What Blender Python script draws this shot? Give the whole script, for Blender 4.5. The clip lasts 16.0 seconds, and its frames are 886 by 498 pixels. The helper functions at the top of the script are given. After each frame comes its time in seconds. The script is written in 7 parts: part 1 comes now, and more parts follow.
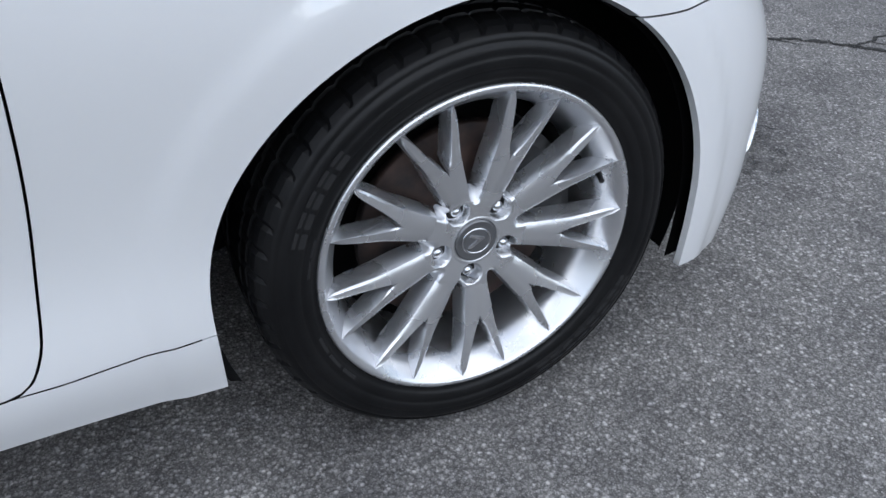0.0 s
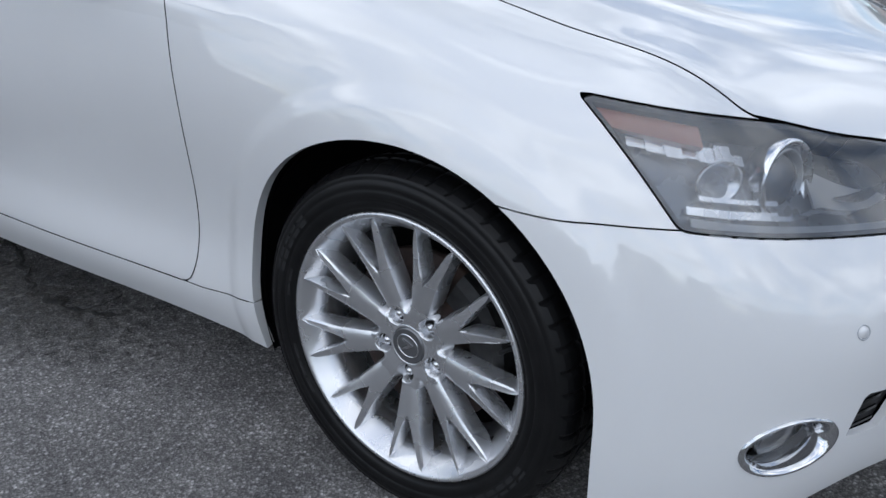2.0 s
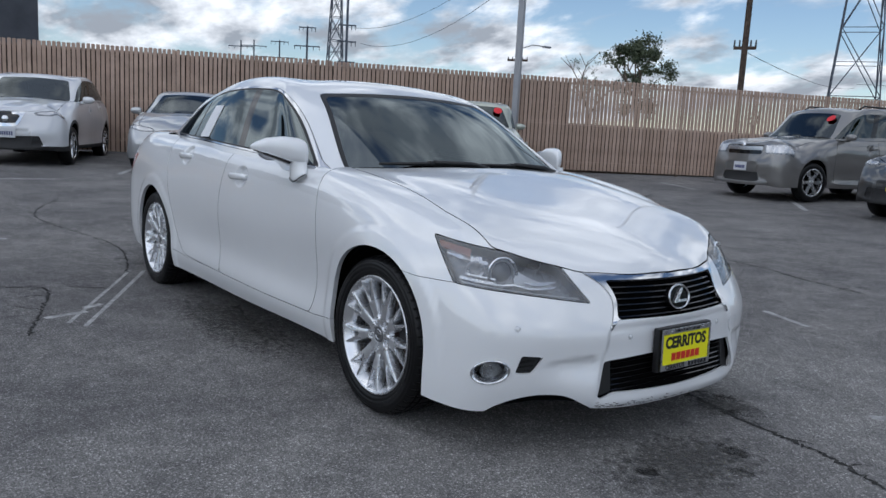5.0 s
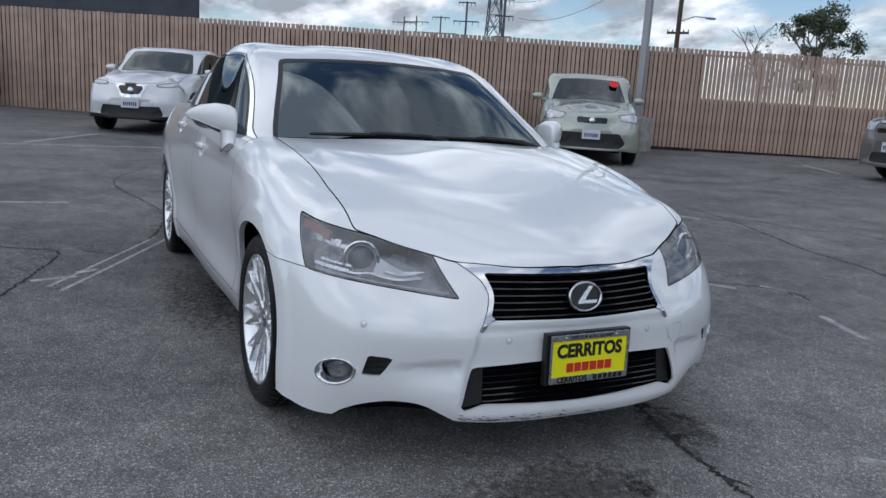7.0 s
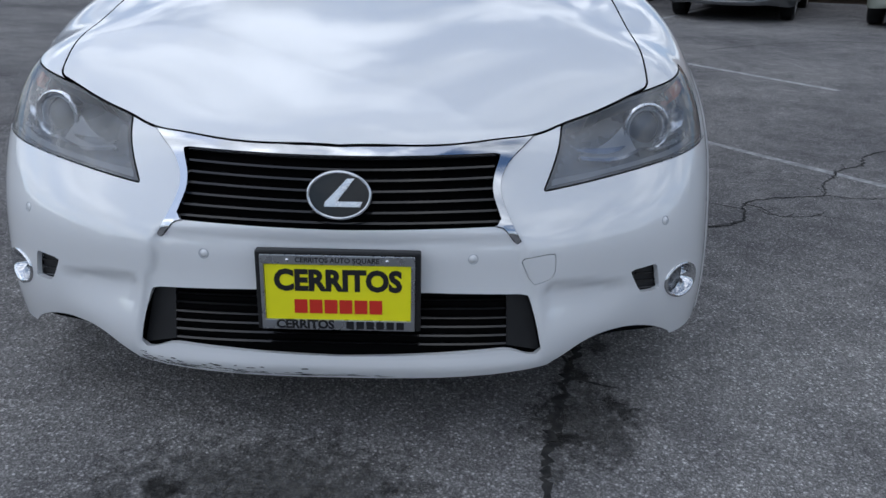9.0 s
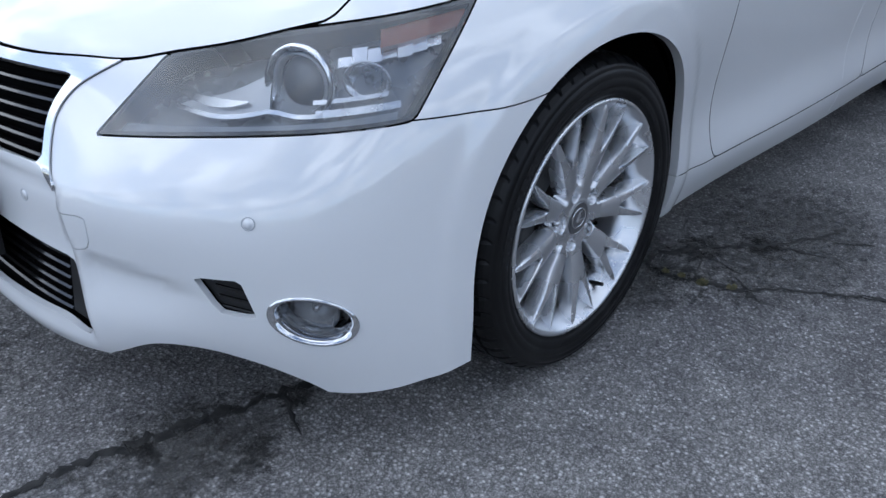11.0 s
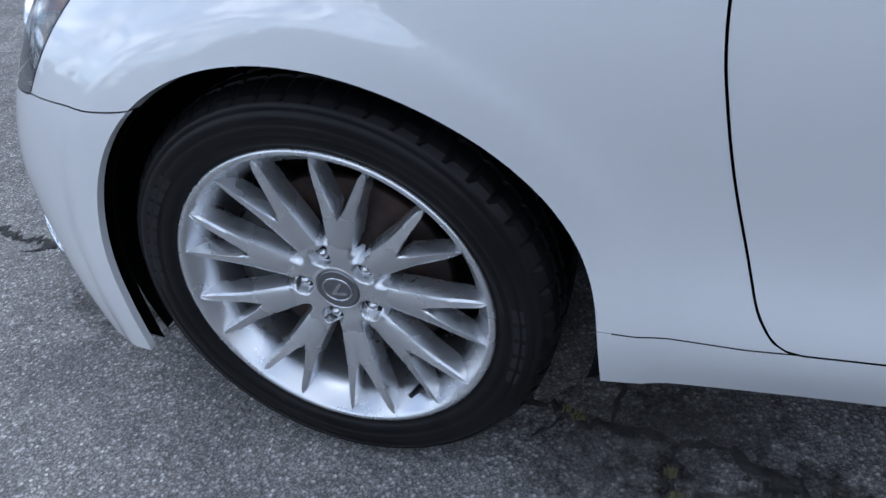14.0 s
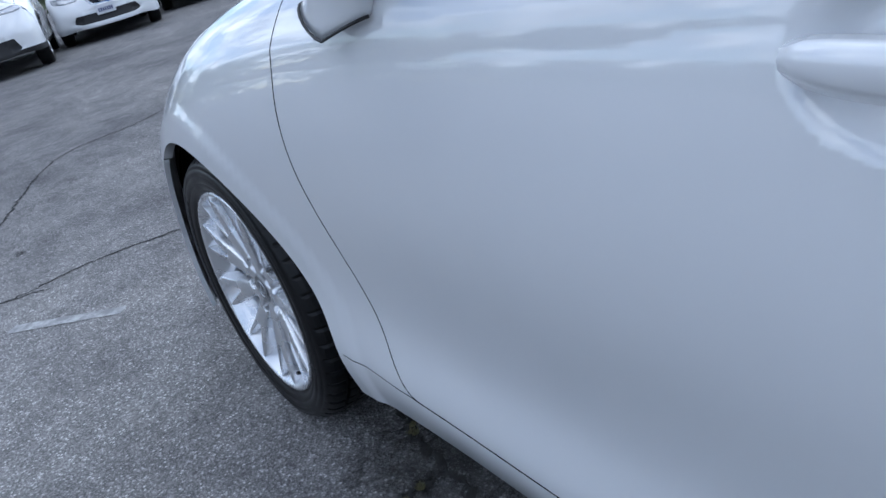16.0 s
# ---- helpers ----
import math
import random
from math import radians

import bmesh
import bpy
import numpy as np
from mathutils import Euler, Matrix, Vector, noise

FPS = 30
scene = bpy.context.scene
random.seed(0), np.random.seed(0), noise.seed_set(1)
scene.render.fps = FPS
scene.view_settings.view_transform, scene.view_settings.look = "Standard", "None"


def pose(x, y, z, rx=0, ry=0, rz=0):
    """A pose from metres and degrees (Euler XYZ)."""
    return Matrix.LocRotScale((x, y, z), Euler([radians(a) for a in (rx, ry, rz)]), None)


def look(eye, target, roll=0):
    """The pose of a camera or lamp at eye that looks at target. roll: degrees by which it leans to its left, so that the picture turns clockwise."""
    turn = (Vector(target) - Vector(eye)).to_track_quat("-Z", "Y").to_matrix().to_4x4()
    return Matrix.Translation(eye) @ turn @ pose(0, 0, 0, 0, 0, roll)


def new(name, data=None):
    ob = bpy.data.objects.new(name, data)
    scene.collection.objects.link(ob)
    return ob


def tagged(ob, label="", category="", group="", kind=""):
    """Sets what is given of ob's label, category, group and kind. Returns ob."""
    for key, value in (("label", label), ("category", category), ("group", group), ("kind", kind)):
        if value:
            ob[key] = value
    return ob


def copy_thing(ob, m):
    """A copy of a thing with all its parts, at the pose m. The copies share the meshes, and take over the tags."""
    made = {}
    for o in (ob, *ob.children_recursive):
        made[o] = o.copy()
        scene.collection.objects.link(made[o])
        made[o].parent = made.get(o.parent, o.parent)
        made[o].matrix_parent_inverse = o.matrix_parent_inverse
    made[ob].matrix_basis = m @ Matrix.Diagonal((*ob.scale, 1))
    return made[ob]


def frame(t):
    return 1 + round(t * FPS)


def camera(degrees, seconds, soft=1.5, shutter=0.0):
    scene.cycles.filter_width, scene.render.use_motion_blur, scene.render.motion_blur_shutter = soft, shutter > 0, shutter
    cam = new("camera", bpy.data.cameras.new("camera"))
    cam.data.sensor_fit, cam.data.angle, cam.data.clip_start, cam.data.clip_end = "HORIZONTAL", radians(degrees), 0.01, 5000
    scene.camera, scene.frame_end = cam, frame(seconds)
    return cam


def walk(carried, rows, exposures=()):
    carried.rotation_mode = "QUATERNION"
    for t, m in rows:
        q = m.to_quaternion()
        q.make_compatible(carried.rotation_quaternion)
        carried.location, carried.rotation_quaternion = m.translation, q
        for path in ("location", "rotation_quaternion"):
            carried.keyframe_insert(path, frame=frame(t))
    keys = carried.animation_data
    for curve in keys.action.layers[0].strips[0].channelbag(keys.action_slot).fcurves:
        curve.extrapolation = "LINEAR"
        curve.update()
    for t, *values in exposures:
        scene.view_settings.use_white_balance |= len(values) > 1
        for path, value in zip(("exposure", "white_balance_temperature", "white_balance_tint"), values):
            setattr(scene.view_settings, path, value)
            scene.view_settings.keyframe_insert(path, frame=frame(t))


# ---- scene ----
cam = camera(59.8, 16.0)
PATH = [
    (0, (-0.44, -1.664, 0.962), (0.272, -0.203, -0.204), 0.2),
    (0.5, (-0.077, -1.606, 0.929), (0.198, 0.006, -0.224), 0.3),
    (1, (0.209, -1.507, 0.915), (-0.076, 0.067, -0.285), 0.7),
    (1.5, (0.506, -1.576, 0.928), (-0.346, -0.227, -0.277), -4.6),
    (2, (0.74, -1.766, 0.993), (-0.356, -0.283, 0.22), -0.8),
    (2.5, (1.042, -1.931, 1.024), (-0.267, -0.511, 0.505), 1.3),
    (3, (1.401, -2.173, 1.089), (-0.01, -0.815, 0.68), 1.7),
    (3.5, (1.752, -2.355, 1.121), (0.295, -1.031, 0.768), 2.0),
    (4, (2.094, -2.516, 1.154), (0.597, -1.229, 0.831), 2.2),
    (4.2, (2.223, -2.61, 1.147), (0.715, -1.335, 0.831), 2.4),
    (6.3, (2.808, -2.085, 1.204), (1.126, -1.054, 0.871), 3.9),
    (6.5, (2.814, -1.94, 1.192), (1.113, -0.948, 0.844), 3.9),
    (7, (2.813, -1.517, 1.187), (1.052, -0.65, 0.804), 3.6),
    (7.5, (2.693, -1.074, 1.17), (0.876, -0.37, 0.721), 3.1),
    (8, (2.625, -0.627, 1.121), (0.762, -0.132, 0.588), 2.2),
    (8.5, (2.458, -0.221, 1.056), (0.577, 0.041, 0.427), 1.7),
    (9, (2.288, 0.211, 1.033), (0.42, 0.216, 0.317), 1.3),
    (9.5, (2.072, 0.594, 1.038), (0.259, 0.351, 0.229), 1.7),
    (10, (1.817, 0.955, 1.029), (0.077, 0.435, 0.19), 2.2),
    (10.2, (1.715, 1.139, 1.006), (0.037, 0.457, 0.159), 1.7),
    (12.3, (0.295, 1.787, 0.992), (-0.06, 0.494, 0.118), -1.4),
    (12.5, (0.177, 1.799, 0.979), (-0.054, 0.488, 0.092), -2.27),
    (13, (-0.03, 1.795, 0.985), (0.047, 0.486, 0.067), -4.95),
    (13.5, (-0.241, 1.692, 0.993), (0.065, 0.465, 0.013), -6.68),
    (14, (-0.513, 1.632, 1.002), (0.013, 0.437, 0.079), -10.57),
    (14.5, (-0.815, 1.534, 0.986), (-0.038, 0.377, 0.199), -11.19),
    (15, (-1.151, 1.319, 0.974), (-0.163, 0.252, 0.308), -7.68),
    (15.5, (-1.462, 1.303, 0.994), (-0.296, 0.431, 0.331), -11.76),
    (16, (-1.592, 1.315, 1.01), (-0.329, 0.579, 0.36), -15.89),
]
walk(cam, [(t, look(eye, target, roll)) for t, eye, target, roll in PATH], [(0, .70, 6250, 10), (1.0, .64, 6250, 10), (1.5, .75, 6300, 10), (2.0, .28, 6200, 10), (2.5, .02, 6150, 10), (7, .05, 6150, 10), (8, .05, 6150, 10), (9, .1, 6000, 10), (10, .32, 5850, 10), (12.3, .92, 5650, 10), (13.5, 1.0, 5800, 10), (14.5, .5, 5600, 10), (15.0, .42, 5500, 10), (15.5, .5, 5550, 10), (16, .72, 5600, 10)])

# ---- world, sun and exposure ----
SUN_EL, SUN_AZ = 56.0, 165.0


def make_world():
    w = bpy.data.worlds.new("sky")
    scene.world = w
    w.use_nodes = True
    nt = w.node_tree
    nt.nodes.clear()
    N = nt.nodes.new
    L = nt.links.new
    out, bg = N("ShaderNodeOutputWorld"), N("ShaderNodeBackground")
    sky = N("ShaderNodeTexSky")
    sky.sky_type, sky.sun_disc = "NISHITA", False
    sky.sun_elevation, sky.sun_rotation = radians(SUN_EL), radians(SUN_AZ)
    sky.air_density, sky.dust_density, sky.ozone_density = 1.0, 0.15, 2.0
    co = N("ShaderNodeTexCoord")
    sep = N("ShaderNodeSeparateXYZ")
    L(co.outputs["Generated"], sep.inputs[0])
    # the cloud layer lies on a plane overhead: direction divided by its height
    zc = N("ShaderNodeMath")
    zc.operation = "MAXIMUM"
    zc.inputs[1].default_value = 0.0
    L(sep.outputs["Z"], zc.inputs[0])
    za = N("ShaderNodeMath")
    za.operation = "ADD"
    za.inputs[1].default_value = 0.30
    L(zc.outputs[0], za.inputs[0])
    dv = N("ShaderNodeVectorMath")
    dv.operation = "DIVIDE"
    cmb = N("ShaderNodeCombineXYZ")
    for k in range(3):
        L(za.outputs[0], cmb.inputs[k])
    L(co.outputs["Generated"], dv.inputs[0])
    L(cmb.outputs[0], dv.inputs[1])
    mp = N("ShaderNodeMapping")
    mp.inputs["Location"].default_value = (3.1, 1.7, 0)
    mp.inputs["Scale"].default_value = (1.0, 1.35, 0.0)
    mp.inputs["Rotation"].default_value = (0, 0, 0.6)
    L(dv.outputs[0], mp.inputs["Vector"])
    n1 = N("ShaderNodeTexNoise")
    n1.inputs["Scale"].default_value, n1.inputs["Detail"].default_value, n1.inputs["Roughness"].default_value = 2.3, 9, 0.56
    n1.inputs["Distortion"].default_value = 0.12
    L(mp.outputs[0], n1.inputs["Vector"])
    cover = N("ShaderNodeMapRange")
    cover.interpolation_type = "SMOOTHSTEP"
    cover.inputs["From Min"].default_value, cover.inputs["From Max"].default_value = 0.41, 0.57
    L(n1.outputs["Fac"], cover.inputs["Value"])
    n2 = N("ShaderNodeTexNoise")
    n2.inputs["Scale"].default_value, n2.inputs["Detail"].default_value, n2.inputs["Roughness"].default_value = 3.4, 8, 0.55
    L(mp.outputs[0], n2.inputs["Vector"])
    ramp = N("ShaderNodeValToRGB")
    e = ramp.color_ramp.elements
    e[0].position, e[0].color = 0.40, (0.46, 0.50, 0.56, 1)
    e[1].position, e[1].color = 0.60, (1.36, 1.39, 1.43, 1)
    L(n2.outputs["Fac"], ramp.inputs[0])
    cl = N("ShaderNodeVectorMath")
    cl.operation = "SCALE"
    cl.inputs["Scale"].default_value = CLOUD
    # the cloud sheet is brightest half way up
    gain = N("ShaderNodeValToRGB")
    ge = gain.color_ramp.elements
    ge[0].position, ge[0].color = 0.0, (0.80, 0.80, 0.80, 1)
    ge[1].position, ge[1].color = 1.0, (0.86, 0.86, 0.86, 1)
    mid = ge.new(0.45)
    mid.color = (1.12, 1.12, 1.12, 1)
    L(zc.outputs[0], gain.inputs[0])
    lit = N("ShaderNodeVectorMath")
    lit.operation = "SCALE"
    L(ramp.outputs[0], lit.inputs[0])
    L(gain.outputs[0], lit.inputs["Scale"])
    L(lit.outputs[0], cl.inputs[0])
    sk = N("ShaderNodeVectorMath")
    sk.operation = "SCALE"
    sk.inputs["Scale"].default_value = 1.0
    L(sky.outputs[0], sk.inputs[0])
    mix = N("ShaderNodeMix")
    mix.data_type = "RGBA"
    L(cover.outputs[0], mix.inputs["Factor"])
    L(sk.outputs[0], mix.inputs["A"])
    L(cl.outputs[0], mix.inputs["B"])
    L(mix.outputs["Result"], bg.inputs["Color"])
    bg.inputs["Strength"].default_value = SKY
    L(bg.outputs[0], out.inputs[0])


SKY, CLOUD = 0.10, 9.0
make_world()
sun = new("sun", bpy.data.lights.new("sun", "SUN"))
sun.data.energy, sun.data.angle, sun.data.color = 0.9, radians(110), (1.0, 0.985, 0.96)
sun.matrix_world = pose(0, 0, 30, 90 - SUN_EL, 0, -SUN_AZ + 180)

# ---- materials ----
def mat(name, color=(0.5, 0.5, 0.5), rough=0.5, metal=0.0, coat=0.0, ior=1.45):
    m = bpy.data.materials.new(name)
    m.use_nodes = True
    b = m.node_tree.nodes["Principled BSDF"]
    b.inputs["Base Color"].default_value = (*color, 1)
    b.inputs["Roughness"].default_value = rough
    b.inputs["Metallic"].default_value = metal
    b.inputs["Coat Weight"].default_value = coat
    b.inputs["Coat Roughness"].default_value = 0.02
    b.inputs["IOR"].default_value = ior
    return m


def matt(m, level=0.15):
    """Dull black surfaces throw back little light."""
    m.node_tree.nodes["Principled BSDF"].inputs["Specular IOR Level"].default_value = level
    return m


def nodes_of(m):
    nt = m.node_tree
    return nt, nt.nodes["Principled BSDF"], nt.nodes.new, nt.links.new


def noise_node(m, scale, detail=4, rough=0.55, coord="Object"):
    nt, b, N, L = nodes_of(m)
    t = N("ShaderNodeTexCoord")
    n = N("ShaderNodeTexNoise")
    n.inputs["Scale"].default_value, n.inputs["Detail"].default_value, n.inputs["Roughness"].default_value = scale, detail, rough
    L(t.outputs[coord], n.inputs["Vector"])
    return n


def vary(m, scale, lo, hi, a=0.35, b=0.65, detail=5, target="Base Color"):
    """Drive the base colour between two colours by noise."""
    nt, bs, N, L = nodes_of(m)
    n = noise_node(m, scale, detail)
    r = N("ShaderNodeValToRGB")
    e = r.color_ramp.elements
    e[0].position, e[0].color = a, (*lo, 1)
    e[1].position, e[1].color = b, (*hi, 1)
    L(n.outputs["Fac"], r.inputs[0])
    L(r.outputs[0], bs.inputs[target])
    return m


def bumpy(m, scale, strength, distance=0.002, detail=4):
    nt, bs, N, L = nodes_of(m)
    n = noise_node(m, scale, detail)
    bp = N("ShaderNodeBump")
    bp.inputs["Strength"].default_value, bp.inputs["Distance"].default_value = strength, distance
    L(n.outputs["Fac"], bp.inputs["Height"])
    L(bp.outputs[0], bs.inputs["Normal"])
    return m


def rough_vary(m, scale, lo, hi, detail=5):
    nt, bs, N, L = nodes_of(m)
    n = noise_node(m, scale, detail)
    r = N("ShaderNodeMapRange")
    r.inputs["From Min"].default_value, r.inputs["From Max"].default_value = 0.3, 0.7
    r.inputs["To Min"].default_value, r.inputs["To Max"].default_value = lo, hi
    L(n.outputs["Fac"], r.inputs["Value"])
    L(r.outputs[0], bs.inputs["Roughness"])
    return m


def car_paint(name, color, flake=0.0, rough=0.35):
    m = mat(name, color, rough, flake, 1.0)
    m.node_tree.nodes["Principled BSDF"].inputs["Coat IOR"].default_value = 1.85
    dim = tuple(c * 0.965 for c in color)
    vary(m, 3.0, dim, color, 0.3, 0.7, 6)
    return m


M_WHITE = car_paint("white_pearl_paint", (0.77, 0.78, 0.79), 0.0, 0.30)
M_BLACK = bumpy(mat("black_trim", (0.012, 0.012, 0.013), 0.45), 400, 0.12, 0.0005)
M_GLOSSBLACK = mat("gloss_black", (0.005, 0.005, 0.0055), 0.14, 0, 0.3)
# near-black for underbody and liners, and for shade painted into gaps and hollows
M_VOID = matt(mat("void_black", (0.003, 0.003, 0.0032), 0.9), 0.05)
M_CHROME = rough_vary(mat("chrome", (0.66, 0.67, 0.69), 0.06, 1.0), 30, 0.04, 0.10)
M_ALLOY = rough_vary(mat("alloy", (0.725, 0.735, 0.755), 0.28, 0.88), 9, 0.25, 0.30)
M_TYRE = rough_vary(bumpy(vary(mat("tyre_rubber", (0.02, 0.02, 0.02), 0.62), 9, (0.0045, 0.0046, 0.0052), (0.0095, 0.0095, 0.0100)), 160, 0.25, 0.0008), 12, 0.30, 0.44)
M_RUST = bumpy(vary(mat("rusty_disc", (0.06, 0.04, 0.035), 0.6, 0.4), 22, (0.025, 0.02, 0.019), (0.075, 0.046, 0.037)), 90, 0.3, 0.001)
matt(M_TYRE, 0.27)
M_IRON = vary(mat("dark_iron", (0.05, 0.05, 0.05), 0.6, 0.5), 25, (0.014, 0.014, 0.015), (0.045, 0.045, 0.045))
def glass(name, tint, haze=0.0, f0=1.5, gloss=(0.9, 0.9, 0.9)):
    """A thin pane: clear or tinted, with a mirror gloss that grows at grazing angles."""
    m = bpy.data.materials.new(name)
    m.use_nodes = True
    nt = m.node_tree
    nt.nodes.clear()
    N, L = nt.nodes.new, nt.links.new
    out, tr, gl, mx, fr = N("ShaderNodeOutputMaterial"), N("ShaderNodeBsdfTransparent"), N("ShaderNodeBsdfGlossy"), N("ShaderNodeMixShader"), N("ShaderNodeFresnel")
    tr.inputs[0].default_value = (*tint, 1)
    gl.inputs["Roughness"].default_value = 0.01
    gl.inputs["Color"].default_value = (*gloss, 1)
    fr.inputs["IOR"].default_value = f0
    base = tr
    if haze > 0:
        df, hm = N("ShaderNodeBsdfDiffuse"), N("ShaderNodeMixShader")
        df.inputs[0].default_value = (0.55, 0.56, 0.58, 1)
        t = N("ShaderNodeTexCoord")
        n = N("ShaderNodeTexNoise")
        n.inputs["Scale"].default_value, n.inputs["Detail"].default_value = 5, 6
        r = N("ShaderNodeMapRange")
        r.inputs["From Min"].default_value, r.inputs["From Max"].default_value = 0.3, 0.72
        r.inputs["To Min"].default_value, r.inputs["To Max"].default_value = haze * 0.35, haze * 2.0
        L(t.outputs["Object"], n.inputs["Vector"])
        L(n.outputs["Fac"], r.inputs["Value"])
        L(r.outputs[0], hm.inputs[0])
        L(tr.outputs[0], hm.inputs[1])
        L(df.outputs[0], hm.inputs[2])
        base = hm
    L(fr.outputs[0], mx.inputs[0])
    L(base.outputs[0], mx.inputs[1])
    L(gl.outputs[0], mx.inputs[2])
    L(mx.outputs[0], out.inputs[0])
    return m


M_WINDSHIELD = glass("windshield_glass", (0.018, 0.02, 0.022), 0, 2.35, (0.80, 0.90, 0.92))
M_TINT = glass("tinted_glass", (0.02, 0.022, 0.024), 0, 2.2, (0.80, 0.90, 0.92))
M_LENS = glass("lamp_lens", (0.88, 0.9, 0.92), 0.17)
M_CLEAR = glass("clear_lens", (0.9, 0.92, 0.95), 0.03)
M_LAMPGREY = rough_vary(mat("lamp_housing", (0.20, 0.21, 0.225), 0.3, 0.7), 14, 0.18, 0.38)
M_REFLECT = rough_vary(mat("lamp_reflector", (0.86, 0.87, 0.9), 0.2, 0.95), 40, 0.12, 0.32)
M_AMBER = mat("amber_reflector", (0.42, 0.13, 0.07), 0.25, 0, 0.5)
M_REDLAMP = mat("red_lamp", (0.30, 0.01, 0.015), 0.15, 0, 0.8)
M_PAPER = mat("white_paper", (0.75, 0.76, 0.78), 0.8)
M_YELLOW = rough_vary(mat("yellow_plate", (0.90, 0.85, 0.008), 0.45), 30, 0.3, 0.5)
M_INK = mat("black_ink", (0.012, 0.012, 0.014), 0.5)
M_RED = mat("red_ink", (0.62, 0.03, 0.015), 0.5)
M_FRAME = rough_vary(mat("plate_frame_metal", (0.42, 0.43, 0.45), 0.3, 0.9), 50, 0.2, 0.4)
M_LINER = matt(bumpy(mat("arch_liner", (0.010, 0.010, 0.0108), 0.8), 120, 0.5, 0.002), 0.1)
M_SEAT = bumpy(mat("cabin_leather", (0.035, 0.033, 0.032), 0.6), 200, 0.2, 0.001)
M_PLASTIC = bumpy(mat("dark_plastic", (0.03, 0.03, 0.031), 0.55), 300, 0.3, 0.0006)
M_SCUFF = vary(mat("scuffed_plastic", (0.05, 0.05, 0.05), 0.8), 60, (0.02, 0.02, 0.02), (0.2, 0.2, 0.2), 0.4, 0.7)
M_RUBBERMARK = rough_vary(mat("tyre_lettering", (0.011, 0.011, 0.0118), 0.7), 30, 0.55, 0.8)

# ---- mesh helpers ----
def part(name, bm, material, parent=None, label="", smooth=False):
    """Link a bmesh as one mesh object, under parent if one is given."""
    me = bpy.data.meshes.new(name)
    bm.to_mesh(me)
    bm.free()
    if smooth:
        me.shade_smooth()
    ob = new(name, me)
    for m in material if isinstance(material, (list, tuple)) else [material]:
        me.materials.append(m)
    if parent is not None:
        ob.parent = parent
    if label:
        tagged(ob, label)
    return ob


def thing(name, label, category, group="", kind="", m=None):
    ob = new(name)
    ob.empty_display_size = 0.1
    if m is not None:
        ob.matrix_basis = m
    return tagged(ob, label, category, group, kind)


def box(bm, c, s, bevel=0.0, m=None, seg=2):
    """A box of size s about c, bevelled, turned by m."""
    r = bmesh.ops.create_cube(bm, size=1.0)
    vs = r["verts"]
    bmesh.ops.scale(bm, vec=s, verts=vs)
    if bevel > 0:
        es = list({e for v in vs for e in v.link_edges})
        k = bmesh.ops.bevel(bm, geom=es, offset=bevel, segments=seg, profile=0.6, affect="EDGES")
        vs = list({v for f in k["faces"] for v in f.verts} | {v for v in vs if v.is_valid})
    if m is not None:
        bmesh.ops.transform(bm, matrix=m, verts=vs)
    bmesh.ops.translate(bm, vec=c, verts=vs)
    return vs


def cyl(bm, a, b, ra, rb=None, n=16, caps=True):
    """A tapered cylinder from a to b."""
    a, b = Vector(a), Vector(b)
    d = b - a
    r = bmesh.ops.create_cone(bm, cap_ends=caps, segments=n, radius1=ra, radius2=ra if rb is None else rb, depth=d.length)
    q = d.to_track_quat("Z", "Y").to_matrix().to_4x4()
    bmesh.ops.transform(bm, matrix=Matrix.Translation((a + b) / 2) @ q, verts=r["verts"])
    return r["verts"]


def lathe(bm, profile, n=64, axis="y", closed=False, start=0.0, sweep=360.0):
    """Turn a profile of (radius, along) about an axis through the origin."""
    rows = []
    full = abs(sweep - 360) < 1e-6
    cnt = n if full else n + 1
    for i in range(cnt):
        a = radians(start + sweep * i / n)
        c, s = math.cos(a), math.sin(a)
        rows.append([bm.verts.new((r * c, h, r * s) if axis == "y" else (r * c, r * s, h)) for r, h in profile])
    k = len(profile)
    for i in range(n):
        p, q = rows[i], rows[(i + 1) % cnt]
        for j in range(k if closed else k - 1):
            f = bm.faces.new((p[j], q[j], q[(j + 1) % k], p[(j + 1) % k]))
            f.smooth = True
    return rows


def prism(bm, outline, depth, to3d, bevel=0.0, seg=1):
    """Extrude a closed 2D outline by depth; to3d maps (a, b, d) to a place."""
    front = [bm.verts.new(to3d(a, b, 0.0)) for a, b in outline]
    back = [bm.verts.new(to3d(a, b, depth)) for a, b in outline]
    n = len(outline)
    fs = [bm.faces.new(front), bm.faces.new(back[::-1])]
    for i in range(n):
        j = (i + 1) % n
        fs.append(bm.faces.new((front[j], front[i], back[i], back[j])))
    bmesh.ops.recalc_face_normals(bm, faces=fs)
    if bevel > 0:
        es = list(fs[0].edges)
        bmesh.ops.bevel(bm, geom=es, offset=bevel, segments=seg, profile=0.6, affect="EDGES")
    return fs


